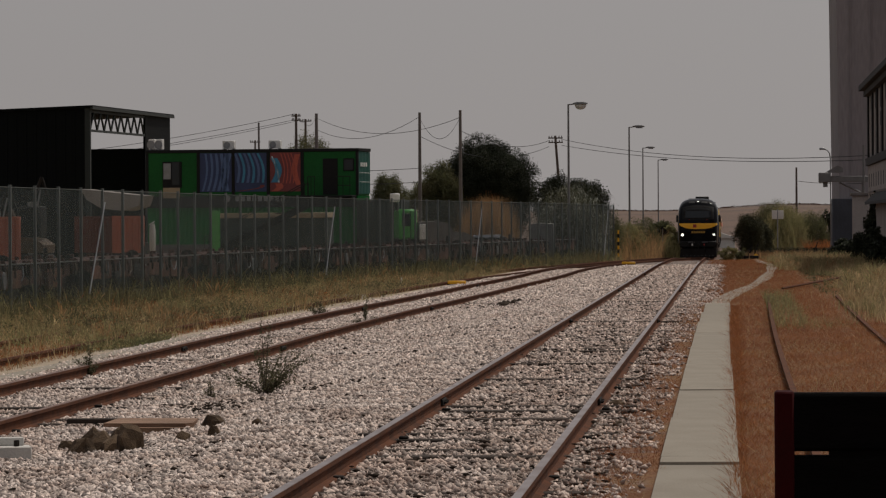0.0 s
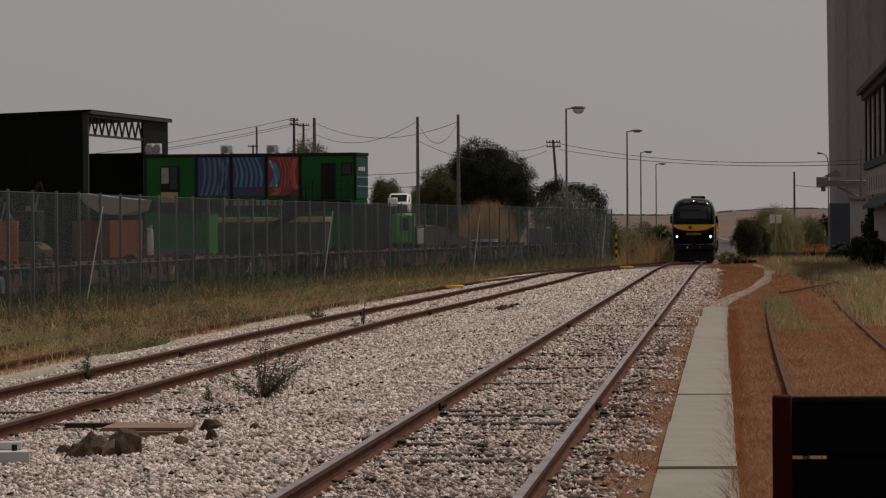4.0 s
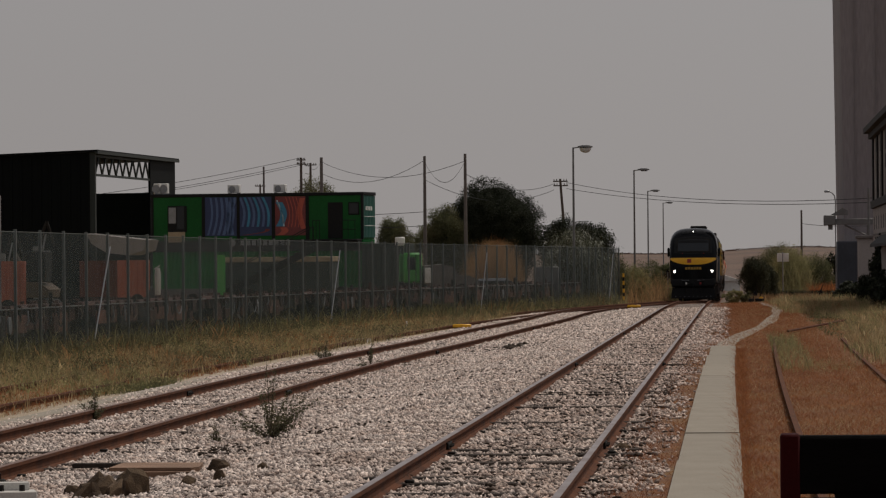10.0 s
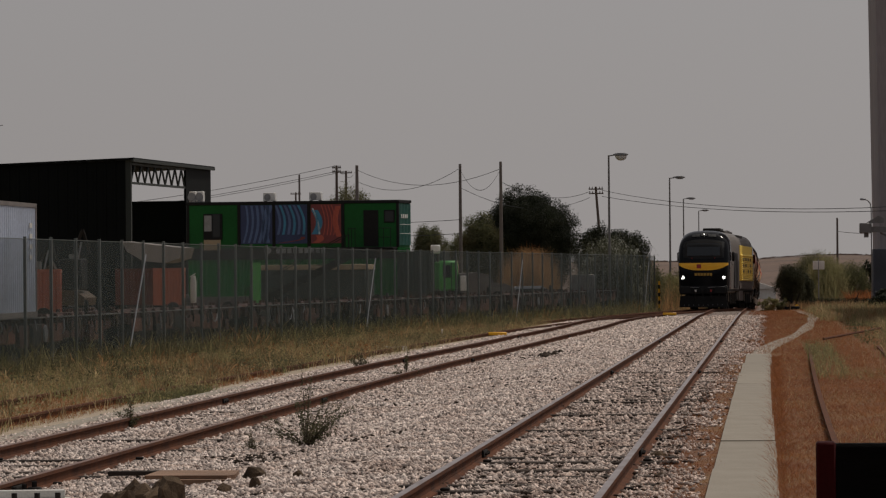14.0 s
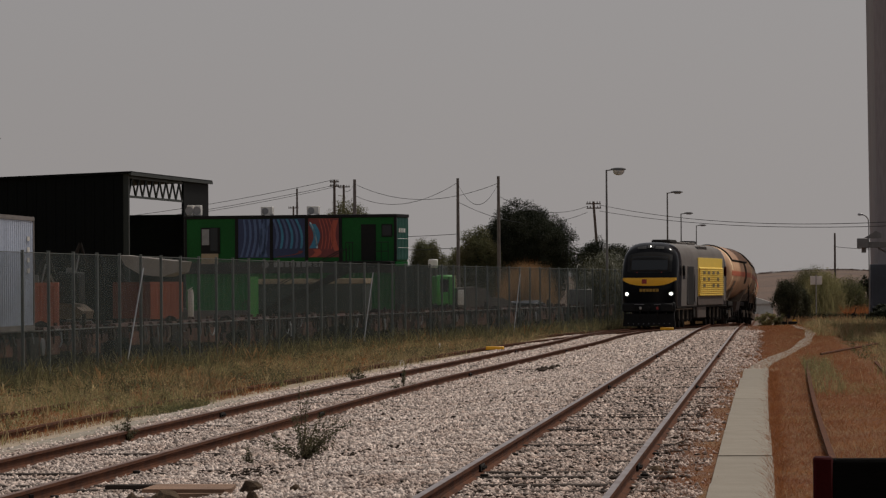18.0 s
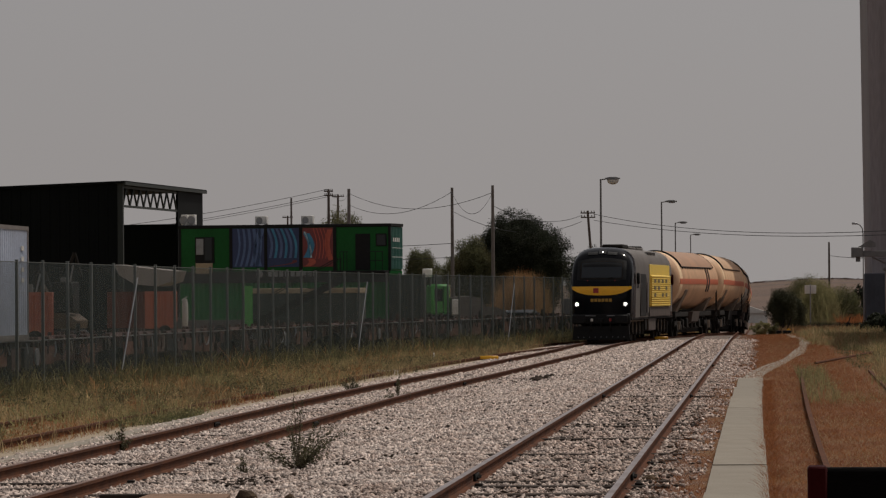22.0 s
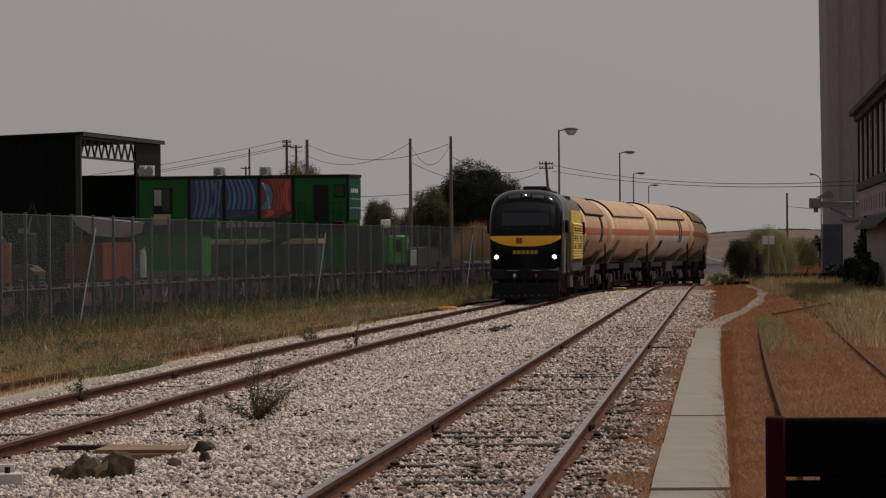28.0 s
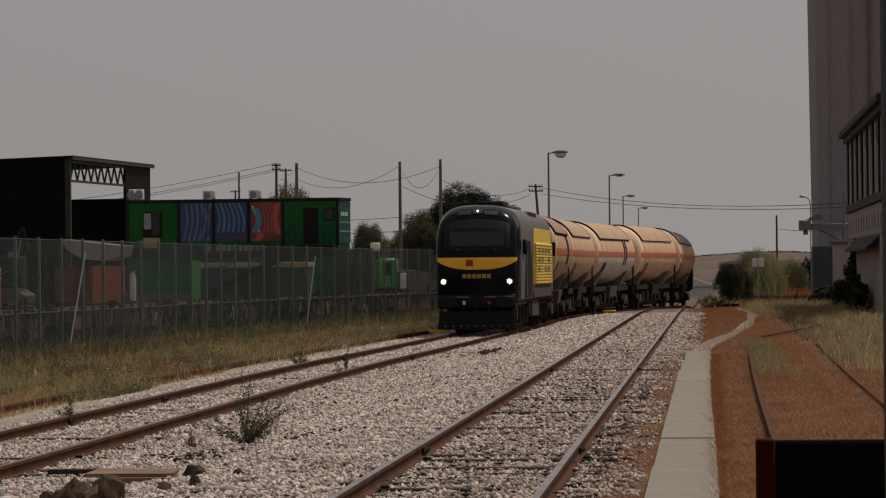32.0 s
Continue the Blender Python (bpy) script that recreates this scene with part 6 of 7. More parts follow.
    part("luminaire", Shape().box(-0.62, -0.3, -0.1, 0.1, 5.8, 5.92, 0.03), GALV, T)
    H = thing("hut", "small pale rendered hut beside the silo", "hut", site(7.15, 146, gp(7.15, 146)))
    part("wall_block", Shape().box(-0.6, 0.6, -0.8, 0.8, 0, 3.42, 0.02), WALLW, H)
    part("roof", Shape().box(-0.72, 0.72, -0.95, 0.95, 3.42, 3.58, 0.02), CONP, H)


build_right()


def build_small():
    # sign on its post, seen from the back
    T = thing("track_sign", "blank grey square sign on a thin post", "sign", site(3.25, 190, gp(3.25, 190)))
    part("post", Shape().rod((0, 0, 0), (0, 0, 3.6), 0.04, n=8), GALV, T)
    part("plate", Shape().box(-0.40, -0.03, -0.03, 0.0, 2.9, 3.5, 0.01).box(0.03, 0.42, -0.03, 0.0, 2.9, 3.5, 0.01), WHITE, T, "pale grey plate")
    D = thing("warning_sign", "dark diamond sign seen from behind", "sign", site(-5.15, 200, gp(-5.1, 200)))
    part("post", Shape().rod((0, 0, 0), (0, 0, 2.4), 0.04, n=8), GALV, D)
    part("plate", Shape().prism([(0, -0.42), (0.42, 0), (0, 0.42), (-0.42, 0)], "y", -0.03, 0).turn(pose(0, 0, 2.2)), BLACK, D)
    # yellow fouling boards
    B = thing("yellow_board", "low yellow marker board between the tracks", "marker", site(-9.9, 95.5, gp(-9.9, 95.5)))
    part("board", Shape().box(-0.33, 0.33, -0.14, 0.14, 0.03, 0.15, 0.02), YEL, B)
    part("foot", Shape().box(-0.36, 0.36, -0.1, 0.1, 0, 0.03), BLACK, B)
    copy_thing(B, site(-5.05, 131, gp(-5.05, 131)))
    S = thing("marker_stake", "short pale stake in the grass", "stake", site(-11.6, 93, gp(-11.6, 93)))
    part("stake", Shape().box(-0.03, 0.03, -0.03, 0.03, 0, 0.32, 0.008), WHITE, S)
    # point levers
    for x, y in ((1.25, 150), (5.8, 140), (0.95, 158), (4.6, 152)):
        z = gp(x, y)
        Lv = thing("point_lever", "dark point lever with a round weight", "point lever", site(x, y, z))
        part("base", Shape().box(-0.25, 0.25, -0.2, 0.2, 0, 0.22, 0.02), BLACK, Lv)
        part("lever", Shape().rod((0, 0, 0.2), (0.25, 0, 0.95), 0.03, n=6), BLACK, Lv)
        part("weight", Shape().rod((0.1, -0.08, 0.5 if x != 1.25 else 0.2), (0.1, 0.08, 0.5 if x != 1.25 else 0.2), 0.13, n=12), BLACK if x != 1.25 else YEL, Lv)
    # rubble by the loop track
    def rock(x, y, sx, sy, sz, seed, m=STONE_L, lab="broken brown stone lying on ballast", nm="rock"):
        r = np.random.default_rng(seed)
        bm = bmesh.new()
        bmesh.ops.create_icosphere(bm, subdivisions=2, radius=1)
        for v in bm.verts:
            k = 1 + r.normal(0, 0.07) + 0.14 * noise.noise(v.co * 4.1 + Vector((0, seed, 0))) + 0.24 * noise.noise(v.co * 1.6 + Vector((seed, 0, 0))) + r.normal(0, 0.03)
            v.co = Vector((v.co.x * sx * k, v.co.y * sy * k, max(-0.2, v.co.z) * sz * k))
        me = bpy.data.meshes.new(nm)
        bm.to_mesh(me)
        bm.free()
        me.materials.append(m)
        tagged(new(nm, me), lab, "rock", "rubble beside the track").matrix_basis = site(x, y, gp(x, y) + sz * 0.1, r.uniform(0, 180))
    for i, (x, y, a, b, c) in enumerate(((-5.94, 25.8, 0.17, 0.14, 0.25), (-6.28, 26.1, 0.18, 0.14, 0.18), (-6.12, 26.6, 0.18, 0.13, 0.18), (-5.52, 27.9, 0.14, 0.11, 0.13), (-5.5, 26.2, 0.1, 0.08, 0.1),
                                         (-5.19, 26.3, 0.07, 0.06, 0.1), (-6.7, 26.3, 0.1, 0.1, 0.1), (-4.95, 27.4, 0.06, 0.05, 0.08), (-6.14, 26.05, 0.2, 0.12, 0.15), (-6.42, 25.8, 0.15, 0.12, 0.15), (-6.5, 26.6, 0.16, 0.13, 0.17), (-6.05, 26.2, 0.12, 0.1, 0.18), (-6.3, 26.9, 0.12, 0.1, 0.17), (-1.3, 30.0, 0.1, 0.09, 0.08), (-1.35, 17.5, 0.07, 0.06, 0.08), (-1.15, 27, 0.07, 0.06, 0.06))):
        rock(x, y, a, b, c, i + 3)
    for i in range(9):
        rock(-6.5 + 0.75 * rng.random(), 69.5 + 3.5 * rng.random(), 0.12, 0.11, 0.10, 40 + i, CLOD, "dark clod of earth on ballast", "clod")
    bz = gp(-6.3, 28)
    solo("timber_board", Shape().prism([(-0.50, -0.28), (0.40, -0.3), (0.47, -0.2), (0.44, 0.28), (-0.44, 0.3), (-0.47, 0.05)], "z", 0, 0.04), BOARD, "grey weathered timber board lying on ballast", "board", site(-6.25, 28.3, bz + 0.092, -2) @ pose(0, 0, 0, 3))
    solo("timber_board", Shape().prism([(-0.45, -0.26), (0.42, -0.24), (0.47, -0.1), (0.45, 0.26), (-0.45, 0.24)], "z", 0, 0.055), BOARD, "weathered timber board under another", "board", site(-6.1, 28.2, bz + 0.022, -1))
    solo("timber_board", Shape().box(-0.4, 0.4, -0.12, 0.12, 0, 0.05, 0.008), TIMBER, "dark old sleeper piece on ballast", "board", site(-7.05, 29.3, bz + 0.03, 4))
    a, b = Vector((1.42, 126.0, gz(1.42, 126.0) + 0.09)), Vector((3.5, 145.0, gz(3.5, 145.0) + 0.12))
    solo("steel_bar", Shape().rod(a, b, 0.035, n=8), RUST, "long rusty steel bar lying across dry grass", "steel bar")
    # concrete block with bolts by the rail
    K = thing("concrete_block", "white concrete trough end beside the rail", "concrete block", site(-7.16, 25.2, gp(-7.2, 25.2), 12))
    part("block", Shape().box(-0.55, 0.36, -0.3, 0.12, -0.05, 0.13, 0.008), CONC_W, K)
    part("upstand", Shape().box(-0.55, 0.30, -0.02, 0.1, 0.13, 0.21, 0.008), CONC_W, K)
    for q in (-0.2, 0.02, 0.22):
        part("bolt", Shape().rod((q, -0.16, 0.12), (q, -0.16, 0.19), 0.028, n=6), GRIME, K)
    for k in range(9):
        y = 41.2 + k * 0.63
        x = line(BX, y) + 0.87 + 0.12
        C = thing("rail_clamp", "dark bolted clamp against the rail foot", "rail clamp", pose(x, y, gz(x, y)), group="clamps along the rail")
        part("block", Shape().box(-0.05, 0.09, -0.07, 0.07, -0.03, 0.07, 0.015), GRIME, C)
        part("bolt", Shape().rod((0.02, 0, 0.06), (0.02, 0, 0.13), 0.03, n=6), GRIME, C)
    solo("manhole_cover", Shape().rod((0, 0, 0), (0, 0, 0.12), 0.45, 0.42, n=18), CONC_W, "round pale concrete lid in the ballast verge", "manhole cover", site(-11.3, 78.5, gp(-11.3, 78.5)))
    solo("cable_trough", Shape().box(-0.16, 0.16, -18.3, 18.3, -0.05, 0.035, 0.01), CONC, "low concrete cable trough along the verge", "cable trough", site(-10.75, 42, gp(-10.75, 42)), kind="structure")
    # buffer stop near the camera
    F = thing("buffer_stop", "dark timber buffer stop with dark red end posts", "buffer stop", site(1.57, 15.2, gp(1.5, 15.2)))
    z0 = -gp(1.5, 15.2)
    part("beam", Shape().box(-1.27, 1.25, -0.12, 0.09, 0.62 + z0, 0.945 + z0, 0.02), TARRED, F, "blackened timber beam")
    part("beam", Shape().box(-1.27, 1.25, -0.12, 0.09, 0.22 + z0, 0.592 + z0, 0.02), TARRED, F)
    for x in (-1.28, 1.28):
        part("end_post", Shape().box(x - 0.055, x + 0.055, -0.13, 0.12, 0, 0.955 + z0, 0.012), MAROON, F, "dark red steel post")
        part("stay", Shape().rod((x * 0.7, 0.1, 0.8), (x * 0.7, 1.0, 0.02), 0.05, n=6), BLACK, F)
    part("spacer", Shape().box(-1.03, 1.2, -0.1, 0.1, 0.58 + z0, 0.63 + z0), TARRED, F)


build_small()
solo("platform_post", Shape().rod((0, 0, -0.3), (0, 0, 4.0), 0.09, n=16), BLACK, "dark steel post at the platform edge", "post", pose(0.2485, 4.16, 0))


def far_house():
    H = thing("farm_building", "distant low farm building with a pale grey roof", "building", site(-2.2, 330, -2.0))
    part("wall_block", Shape().box(-2.6, 2.6, -3, 3, 0, 1.7, 0.02), CONC_W, H)
    part("roof", Shape().prism([(-2.9, 1.65), (2.9, 1.65), (0, 2.6)], "y", -3.3, 3.3), CONC_W, H)


far_house()

# ---- plants ----


def leaf_cards(centres, size, n_each, spread, r):
    """Small four-sided leaves round given centres, in all directions."""
    c = np.repeat(centres, n_each, axis=0) + np.clip(r.normal(0, 1, (len(centres) * n_each, 3)), -1.7, 1.7) * spread
    n = len(c)
    a = r.normal(0, 1, (n, 3))
    a /= np.linalg.norm(a, axis=1)[:, None]
    b = np.cross(a, r.normal(0, 1, (n, 3)))
    b /= np.linalg.norm(b, axis=1)[:, None] + 1e-9
    s = size * r.uniform(0.6, 1.4, (n, 1))
    return np.stack([c - a * s, c + b * s * 0.45, c + a * s, c - b * s * 0.45], 1)


def tree(name, label, x, y, half, z_lo, z_hi, m, seed, clumps=130, leaf=0.22, each=46, deep=None, core=0.0, uneven=0.22, fuzz=0.11):
    r = np.random.default_rng(seed)
    g = gp(x, y)
    T = thing(name, label, "tree" if name == "tree" else "bush", site(x, y, g))
    hc, hh = (z_lo + z_hi) / 2 - g, (z_hi - z_lo) / 2
    tr = Shape().rod((0, 0, -0.1), (0.1, 0, max(0.5, hc * 0.6)), 0.06 * half + 0.06, 0.04 * half + 0.03, n=9)
    part("trunk", tr, BARK, T)
    lb = Shape()
    for k in range(7):
        a = k * math.tau / 7 + r.uniform(-0.3, 0.3)
        lb.rod((0.1, 0, max(0.3, hc * 0.5)), (half * 0.6 * math.cos(a), half * 0.6 * math.sin(a), hc + hh * r.uniform(-0.2, 0.6)), 0.025 * half + 0.02, 0.02, n=6)
    part("limbs", lb, BARK, T)
    d = r.normal(0, 1, (clumps, 3))
    d /= np.linalg.norm(d, axis=1)[:, None]
    rad = r.uniform(0.25, 1.0, (clumps, 1)) ** 0.45
    lump = np.array([[1 + (uneven if name == "tree" else 0.5) * noise.noise(Vector(q) * 1.7 + Vector((seed, 1, 2)))] for q in d.tolist()])
    c = d * rad * lump * np.array([half, deep or half, hh]) + np.array([0, 0, hc])
    # added solid lump, coloured as the crown's inner shade
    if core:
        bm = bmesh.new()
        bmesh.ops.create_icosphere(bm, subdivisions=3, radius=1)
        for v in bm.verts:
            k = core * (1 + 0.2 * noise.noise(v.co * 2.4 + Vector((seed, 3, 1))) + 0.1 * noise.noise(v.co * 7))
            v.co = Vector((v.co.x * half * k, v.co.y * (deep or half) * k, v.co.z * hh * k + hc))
        me = bpy.data.meshes.new("crown_core")
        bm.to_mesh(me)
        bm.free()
        me.materials.append(CROWN_SHADE)
        part("crown_core", me, None, T)
    bulk("crown", leaf_cards(c, leaf, each, np.array([fuzz * half, fuzz * half, fuzz * 0.9 * hh]), r), [(0, 1, 2, 3)], m, "", "", "", T)
    return T


tree("tree", "large dense dark evergreen tree behind the fence", -18.8, 205, 3.75, 0.4, 8.2, LEAF_D, 1, 1700, 0.055, 110, core=0.86, uneven=0.2, fuzz=0.06)
tree("tree", "lower olive-green tree beside the dark one", -22.2, 203, 1.9, 0.8, 6.3, LEAF_O, 2, 420, 0.06, 110, core=0.6)
tree("tree", "dark rounded tree behind the reeds", -10.7, 190, 1.9, 0.6, 4.9, LEAF_D, 3, 420, 0.06, 110, core=0.75)
tree("tree", "dark low tree near the fence end", -12.3, 188, 1.5, 0.6, 5.1, LEAF_D, 4, 300, 0.06, 110, core=0.7)
tree("tree", "small olive tree beyond the yard", -29.8, 230, 1.6, 1.0, 5.9, LEAF_O, 5, 340, 0.06, 110, core=0.6)
tree("tree", "grey-green tree behind the office container", -38.4, 240, 2.4, 1.5, 9.7, LEAF_O, 6, 420, 0.065, 110, core=0.6)
tree("tree", "small thin tree behind a pole", -28.0, 240, 1.7, 0.5, 5.4, LEAF_O, 7, 300, 0.065, 90, core=0.5)
tree("bush", "dark green bush beside the line", 1.45, 215, 1.05, -0.9, 2.4, LEAF_M, 8, 330, 0.045, 100, core=0.5, fuzz=0.14)
tree("bush", "dark low bush beside the line", 2.5, 217, 0.9, -0.9, 1.7, LEAF_M, 18, 240, 0.045, 80, core=0.5)
tree("bush", "low yellow-green bush at the track side", -0.1, 196, 0.8, -1.5, -0.05, STRAW_G, 19, 70, 0.06, 60)
tree("bush", "low green bush at the track side", 0.75, 190, 0.5, -1.4, -0.15, LEAF_O, 20, 50, 0.06, 50)
tree("bush", "tall olive and straw-coloured bush", 3.5, 226, 1.75, -0.9, 3.3, LEAF_O, 9, 420, 0.045, 110, fuzz=0.16)
tree("bush", "yellowish bush beside a pole", 5.5, 228, 1.5, -0.9, 2.5, STRAW_G, 10, 260, 0.045, 90, fuzz=0.16)
tree("bush", "dark bush at the silo foot", 7.3, 142, 0.9, -0.3, 1.1, LEAF_D, 11, 70, 0.12, 40)
tree("bush", "dark creeper bush against the warehouse", 6.5, 121, 0.5, 0.0, 2.7, LEAF_D, 12, 90, 0.08, 50, 1.8, core=0.7)
tree("bush", "dark brown hedge at the warehouse foot", 6.2, 126, 0.75, -0.2, 1.25, LEAF_D, 21, 90, 0.08, 50, 3.0, core=0.8)
tree("bush", "dark brown hedge at the platform edge", 5.9, 138, 0.8, -0.3, 0.9, LEAF_D, 22, 90, 0.08, 50, 2.5, core=0.8)
tree("bush", "dry brown bush beside the lamp posts", -8.2, 180, 1.0, -0.7, 2.3, LEAF_O, 13, 120, 0.05, 60, fuzz=0.16)
tree("bush", "brown and olive scrub bush beside the line", -6.6, 196, 1.3, -0.9, 2.0, LEAF_O, 61, 150, 0.05, 60, fuzz=0.16)
tree("bush", "dry rust-brown scrub bush by the lamp masts", -7.2, 186, 1.2, -0.8, 1.8, STRAW_G, 62, 120, 0.05, 60, fuzz=0.16)
tree("bush", "dark olive scrub bush near the line", -5.6, 208, 1.1, -0.9, 1.9, LEAF_O, 63, 130, 0.08, 60)
tree("bush", "straw and olive bush behind the square sign", 4.4, 224, 1.6, -0.9, 2.9, STRAW_G, 64, 320, 0.045, 90, fuzz=0.16)
tree("bush", "low green bush beside the diamond sign", -4.6, 205, 0.9, -0.9, 1.4, STRAW_G, 14, 60, 0.14, 40)
tree("bush", "distant dark tree clump", 10.8, 300, 1.0, -1, 3.1, LEAF_D, 15, 60, 0.2, 40)
tree("bush", "dry tan and olive bush by the hut", 6.9, 225, 1.2, -0.9, 2.3, LEAF_O, 65, 240, 0.045, 80, fuzz=0.16)
tree("bush", "dark creeper hedge along the warehouse wall", 5.9, 110, 0.42, -0.2, 1.5, LEAF_D, 66, 120, 0.08, 50, 5.0, core=0.75)


def blades(name, x0, x1, y0, y1, n, h, w, m, label, keep=None, seed=1, category="grass", lean=0.35, ybias=1.0, dome=None, thin=False):
    """Thin bent blades on the ground."""
    r = np.random.default_rng(seed)
    x = r.uniform(x0, x1, n)
    y = y0 + (y1 - y0) * r.uniform(0, 1, n) ** ybias
    if keep is not None:
        k = keep(x, y, r)
        x, y = x[k], y[k]
    n = len(x)
    y = along(x, y)
    z = ground_z(x, y) - 0.02
    hh = h * r.uniform(0.35, 1.25, n)
    if dome:
        hh = hh * np.sqrt(np.clip(1 - ((x - dome[0]) / dome[1]) ** 2, 0.05, 1))
    a = r.uniform(0, math.tau, n)
    lx, ly = r.normal(0, lean, n) * hh, r.normal(0, lean, n) * hh
    ww = w * r.uniform(0.6, 1.4, n)
    dx, dy = np.cos(a) * ww, np.sin(a) * ww * 0.5
    b0 = np.stack([x - dx, y - dy, z], 1)
    b1 = np.stack([x + dx, y + dy, z], 1)
    m1 = np.stack([x + lx * 0.35 + dx * 0.7, y + ly * 0.35 + dy * 0.7, z + hh * 0.6], 1)
    m0 = np.stack([x + lx * 0.35 - dx * 0.7, y + ly * 0.35 - dy * 0.7, z + hh * 0.6], 1)
    t1 = np.stack([x + lx + dx * 0.12, y + ly, z + hh], 1)
    t0 = np.stack([x + lx - dx * 0.12, y + ly, z + hh], 1)
    if thin:
        return bulk(name, np.stack([b0, b1, (t0 + t1) / 2], 1), [(0, 1, 2)], m, label, category)
    bulk(name, np.stack([b0, b1, m1, t1, t0, m0], 1), [(0, 1, 2, 5), (5, 2, 3, 4)], m, label, category)


def canes(name, n, seed, m, label, share):
    """Tall canes with long drooping leaves: each leaf a ribbon of four steps."""
    r = np.random.default_rng(seed)
    x = -10.4 + 2.2 * np.clip(r.normal(0, 0.5, n), -1, 1)
    c = r.uniform(168, 176, n)
    y = along(x, c)
    h = r.uniform(2.6, 5.2, n) * np.sqrt(np.clip(1 - ((x + 10.4) / 2.6) ** 2, 0.1, 1))
    g = ground_z(x, y)
    lx = r.normal(0, 0.12, n) * h
    out = []
    for q in range(int(16 * (0.5 + 0.5 * share))):
        t = r.uniform(0.25, 1.0, n)
        a, ln, w = r.uniform(0, math.tau, n), r.uniform(0.45, 0.95, n), r.uniform(0.018, 0.036, n)
        bx, by, bz = x + lx * t * t, y, g + h * t
        rows = []
        for u in np.linspace(0, 1, 5):
            px_, py_, pz_ = bx + np.cos(a) * ln * u * 0.8, by + np.sin(a) * ln * u * 0.8, bz + ln * (0.7 * u - 1.0 * u * u)
            ww = w * (1 - 0.85 * u)
            rows += [np.stack([px_ - np.sin(a) * ww, py_ + np.cos(a) * ww, pz_], 1), np.stack([px_ + np.sin(a) * ww, py_ - np.cos(a) * ww, pz_], 1)]
        out.append(np.stack(rows, 1))
    stem = []
    for u in np.linspace(0, 1, 5):
        sx, w = x + lx * u * u, 0.014 * (1.1 - u)
        stem += [np.stack([sx - w, y, g + h * u], 1), np.stack([sx + w, y, g + h * u], 1)]
    out.append(np.stack(stem, 1))
    bulk(name, np.concatenate(out), [(0, 1, 3, 2), (2, 3, 5, 4), (4, 5, 7, 6), (6, 7, 9, 8)], m, label, "reeds")


def patchy(sc, lo, off=0.0):
    def keep(x, y, r):
        q = np.sin(x * sc + off) * np.sin(y * sc * 0.43 + 1.3 + off) + 0.5 * np.sin(x * sc * 2.3 + y * sc * 0.9 + off)
        return q + r.normal(0, 0.35, len(x)) > lo
    return keep


def right_edge(y):
    return np.interp(y, [45, 50, 72, 92, 108, 150], [2.6, 2.6, 3.1, 3.7, 2.1, 2.0]) + 0.25 * np.sin(y * 0.7)


def left_verge(x, y, r):
    fx = np.interp(along(x, y), TY, FX)
    bx = np.interp(along(x, y), TY, BX) - 2.45 - 0.9 * r.random(len(x)) ** 2
    cxx = np.interp(along(x, y), TY, CX_)
    siding = (np.abs(x - cxx) < 1.25) & (y < 49) & (r.random(len(x)) > 0.15 + 0.03 * np.clip(y - 44, 0, 20))
    return (x < bx) & (x > fx - 1.5) & ~siding


blades("dry_verge_grass", -20, -5, 32, 150, 115000, 0.24, 0.007, STRAW, "dry straw-coloured verge grass along the fence", left_verge, 2, ybias=1.3)
blades("green_verge_weeds", -20, -5, 34, 150, 80000, 0.28, 0.008, STRAW_G, "olive-green weeds among the dry verge grass", lambda x, y, r: left_verge(x, y, r) & patchy(0.9, -0.1)(x, y, r), 3, ybias=1.3)
blades("tall_fence_weeds", -20, -6, 44, 150, 30000, 0.68, 0.006, STRAW_G, "tall weeds along the fence foot", lambda x, y, r: (np.abs(x - np.interp(along(x, y), TY, FX) - 0.5) < 0.9) & (y > 44), 4)
blades("red_dry_grass", -1.25, 7.5, 14, 150, 620000, 0.085, 0.0035, REDGRASS, "short red-brown dry grass on bare soil", lambda x, y, r: ((x > 0.12) | (y > 66) | (x < -0.72)) & ((x > -0.4) | (r.random(len(x)) < 0.45)) & (~((y > 52) & (x > 2.3)) | (r.random(len(x)) < 0.5)), 5, ybias=1.7, lean=1.1, thin=True)
blades("pale_dry_grass", 0.05, 9, 15, 150, 60000, 0.13, 0.0035, STRAW, "tufts of pale dry grass", patchy(1.4, 0.45), 6, ybias=1.5, lean=1.0, thin=True)
blades("green_right_grass", 1.2, 9, 54, 150, 80000, 0.22, 0.008, STRAW_G, "green and straw grass beside the stub track", lambda x, y, r: patchy(0.8, -0.1, 2.0)(x, y, r) & (x > right_edge(y) + r.normal(0, 0.25, len(x))), 7)
blades("straw_right_grass", 1.6, 8, 50, 150, 70000, 0.28, 0.007, STRAW, "tall straw-coloured grass by the warehouse", lambda x, y, r: patchy(1.1, -0.2, 5.0)(x, y, r) & (x > right_edge(y) + 0.2 + r.normal(0, 0.35, len(x))), 41)
blades("siding_red_grass", -14.2, -10.9, 36, 60, 16000, 0.11, 0.006, REDGRASS, "red-brown dry grass over the sunken siding", lambda x, y, r: np.abs(x - np.interp(along(x, y), TY, CX_)) < 1.3, 42, lean=0.9, thin=True)
blades("brown_verge_stalks", -20, -5, 44, 150, 26000, 0.42, 0.005, REED, "brown dead stalks on the verge", lambda x, y, r: left_verge(x, y, r) & patchy(0.55, 0.15, 2.4)(x, y, r), 43)
blades("green_verge_patch", -12.3, -10.9, 46, 53, 5000, 0.14, 0.008, LEAF_O, "low green patch at the edge of the ballast", lambda x, y, r: ((x + 11.5) / 0.7) ** 2 + ((y - 49.5) / 3.2) ** 2 < r.uniform(0.3, 1.1, len(x)), 44, lean=0.7)
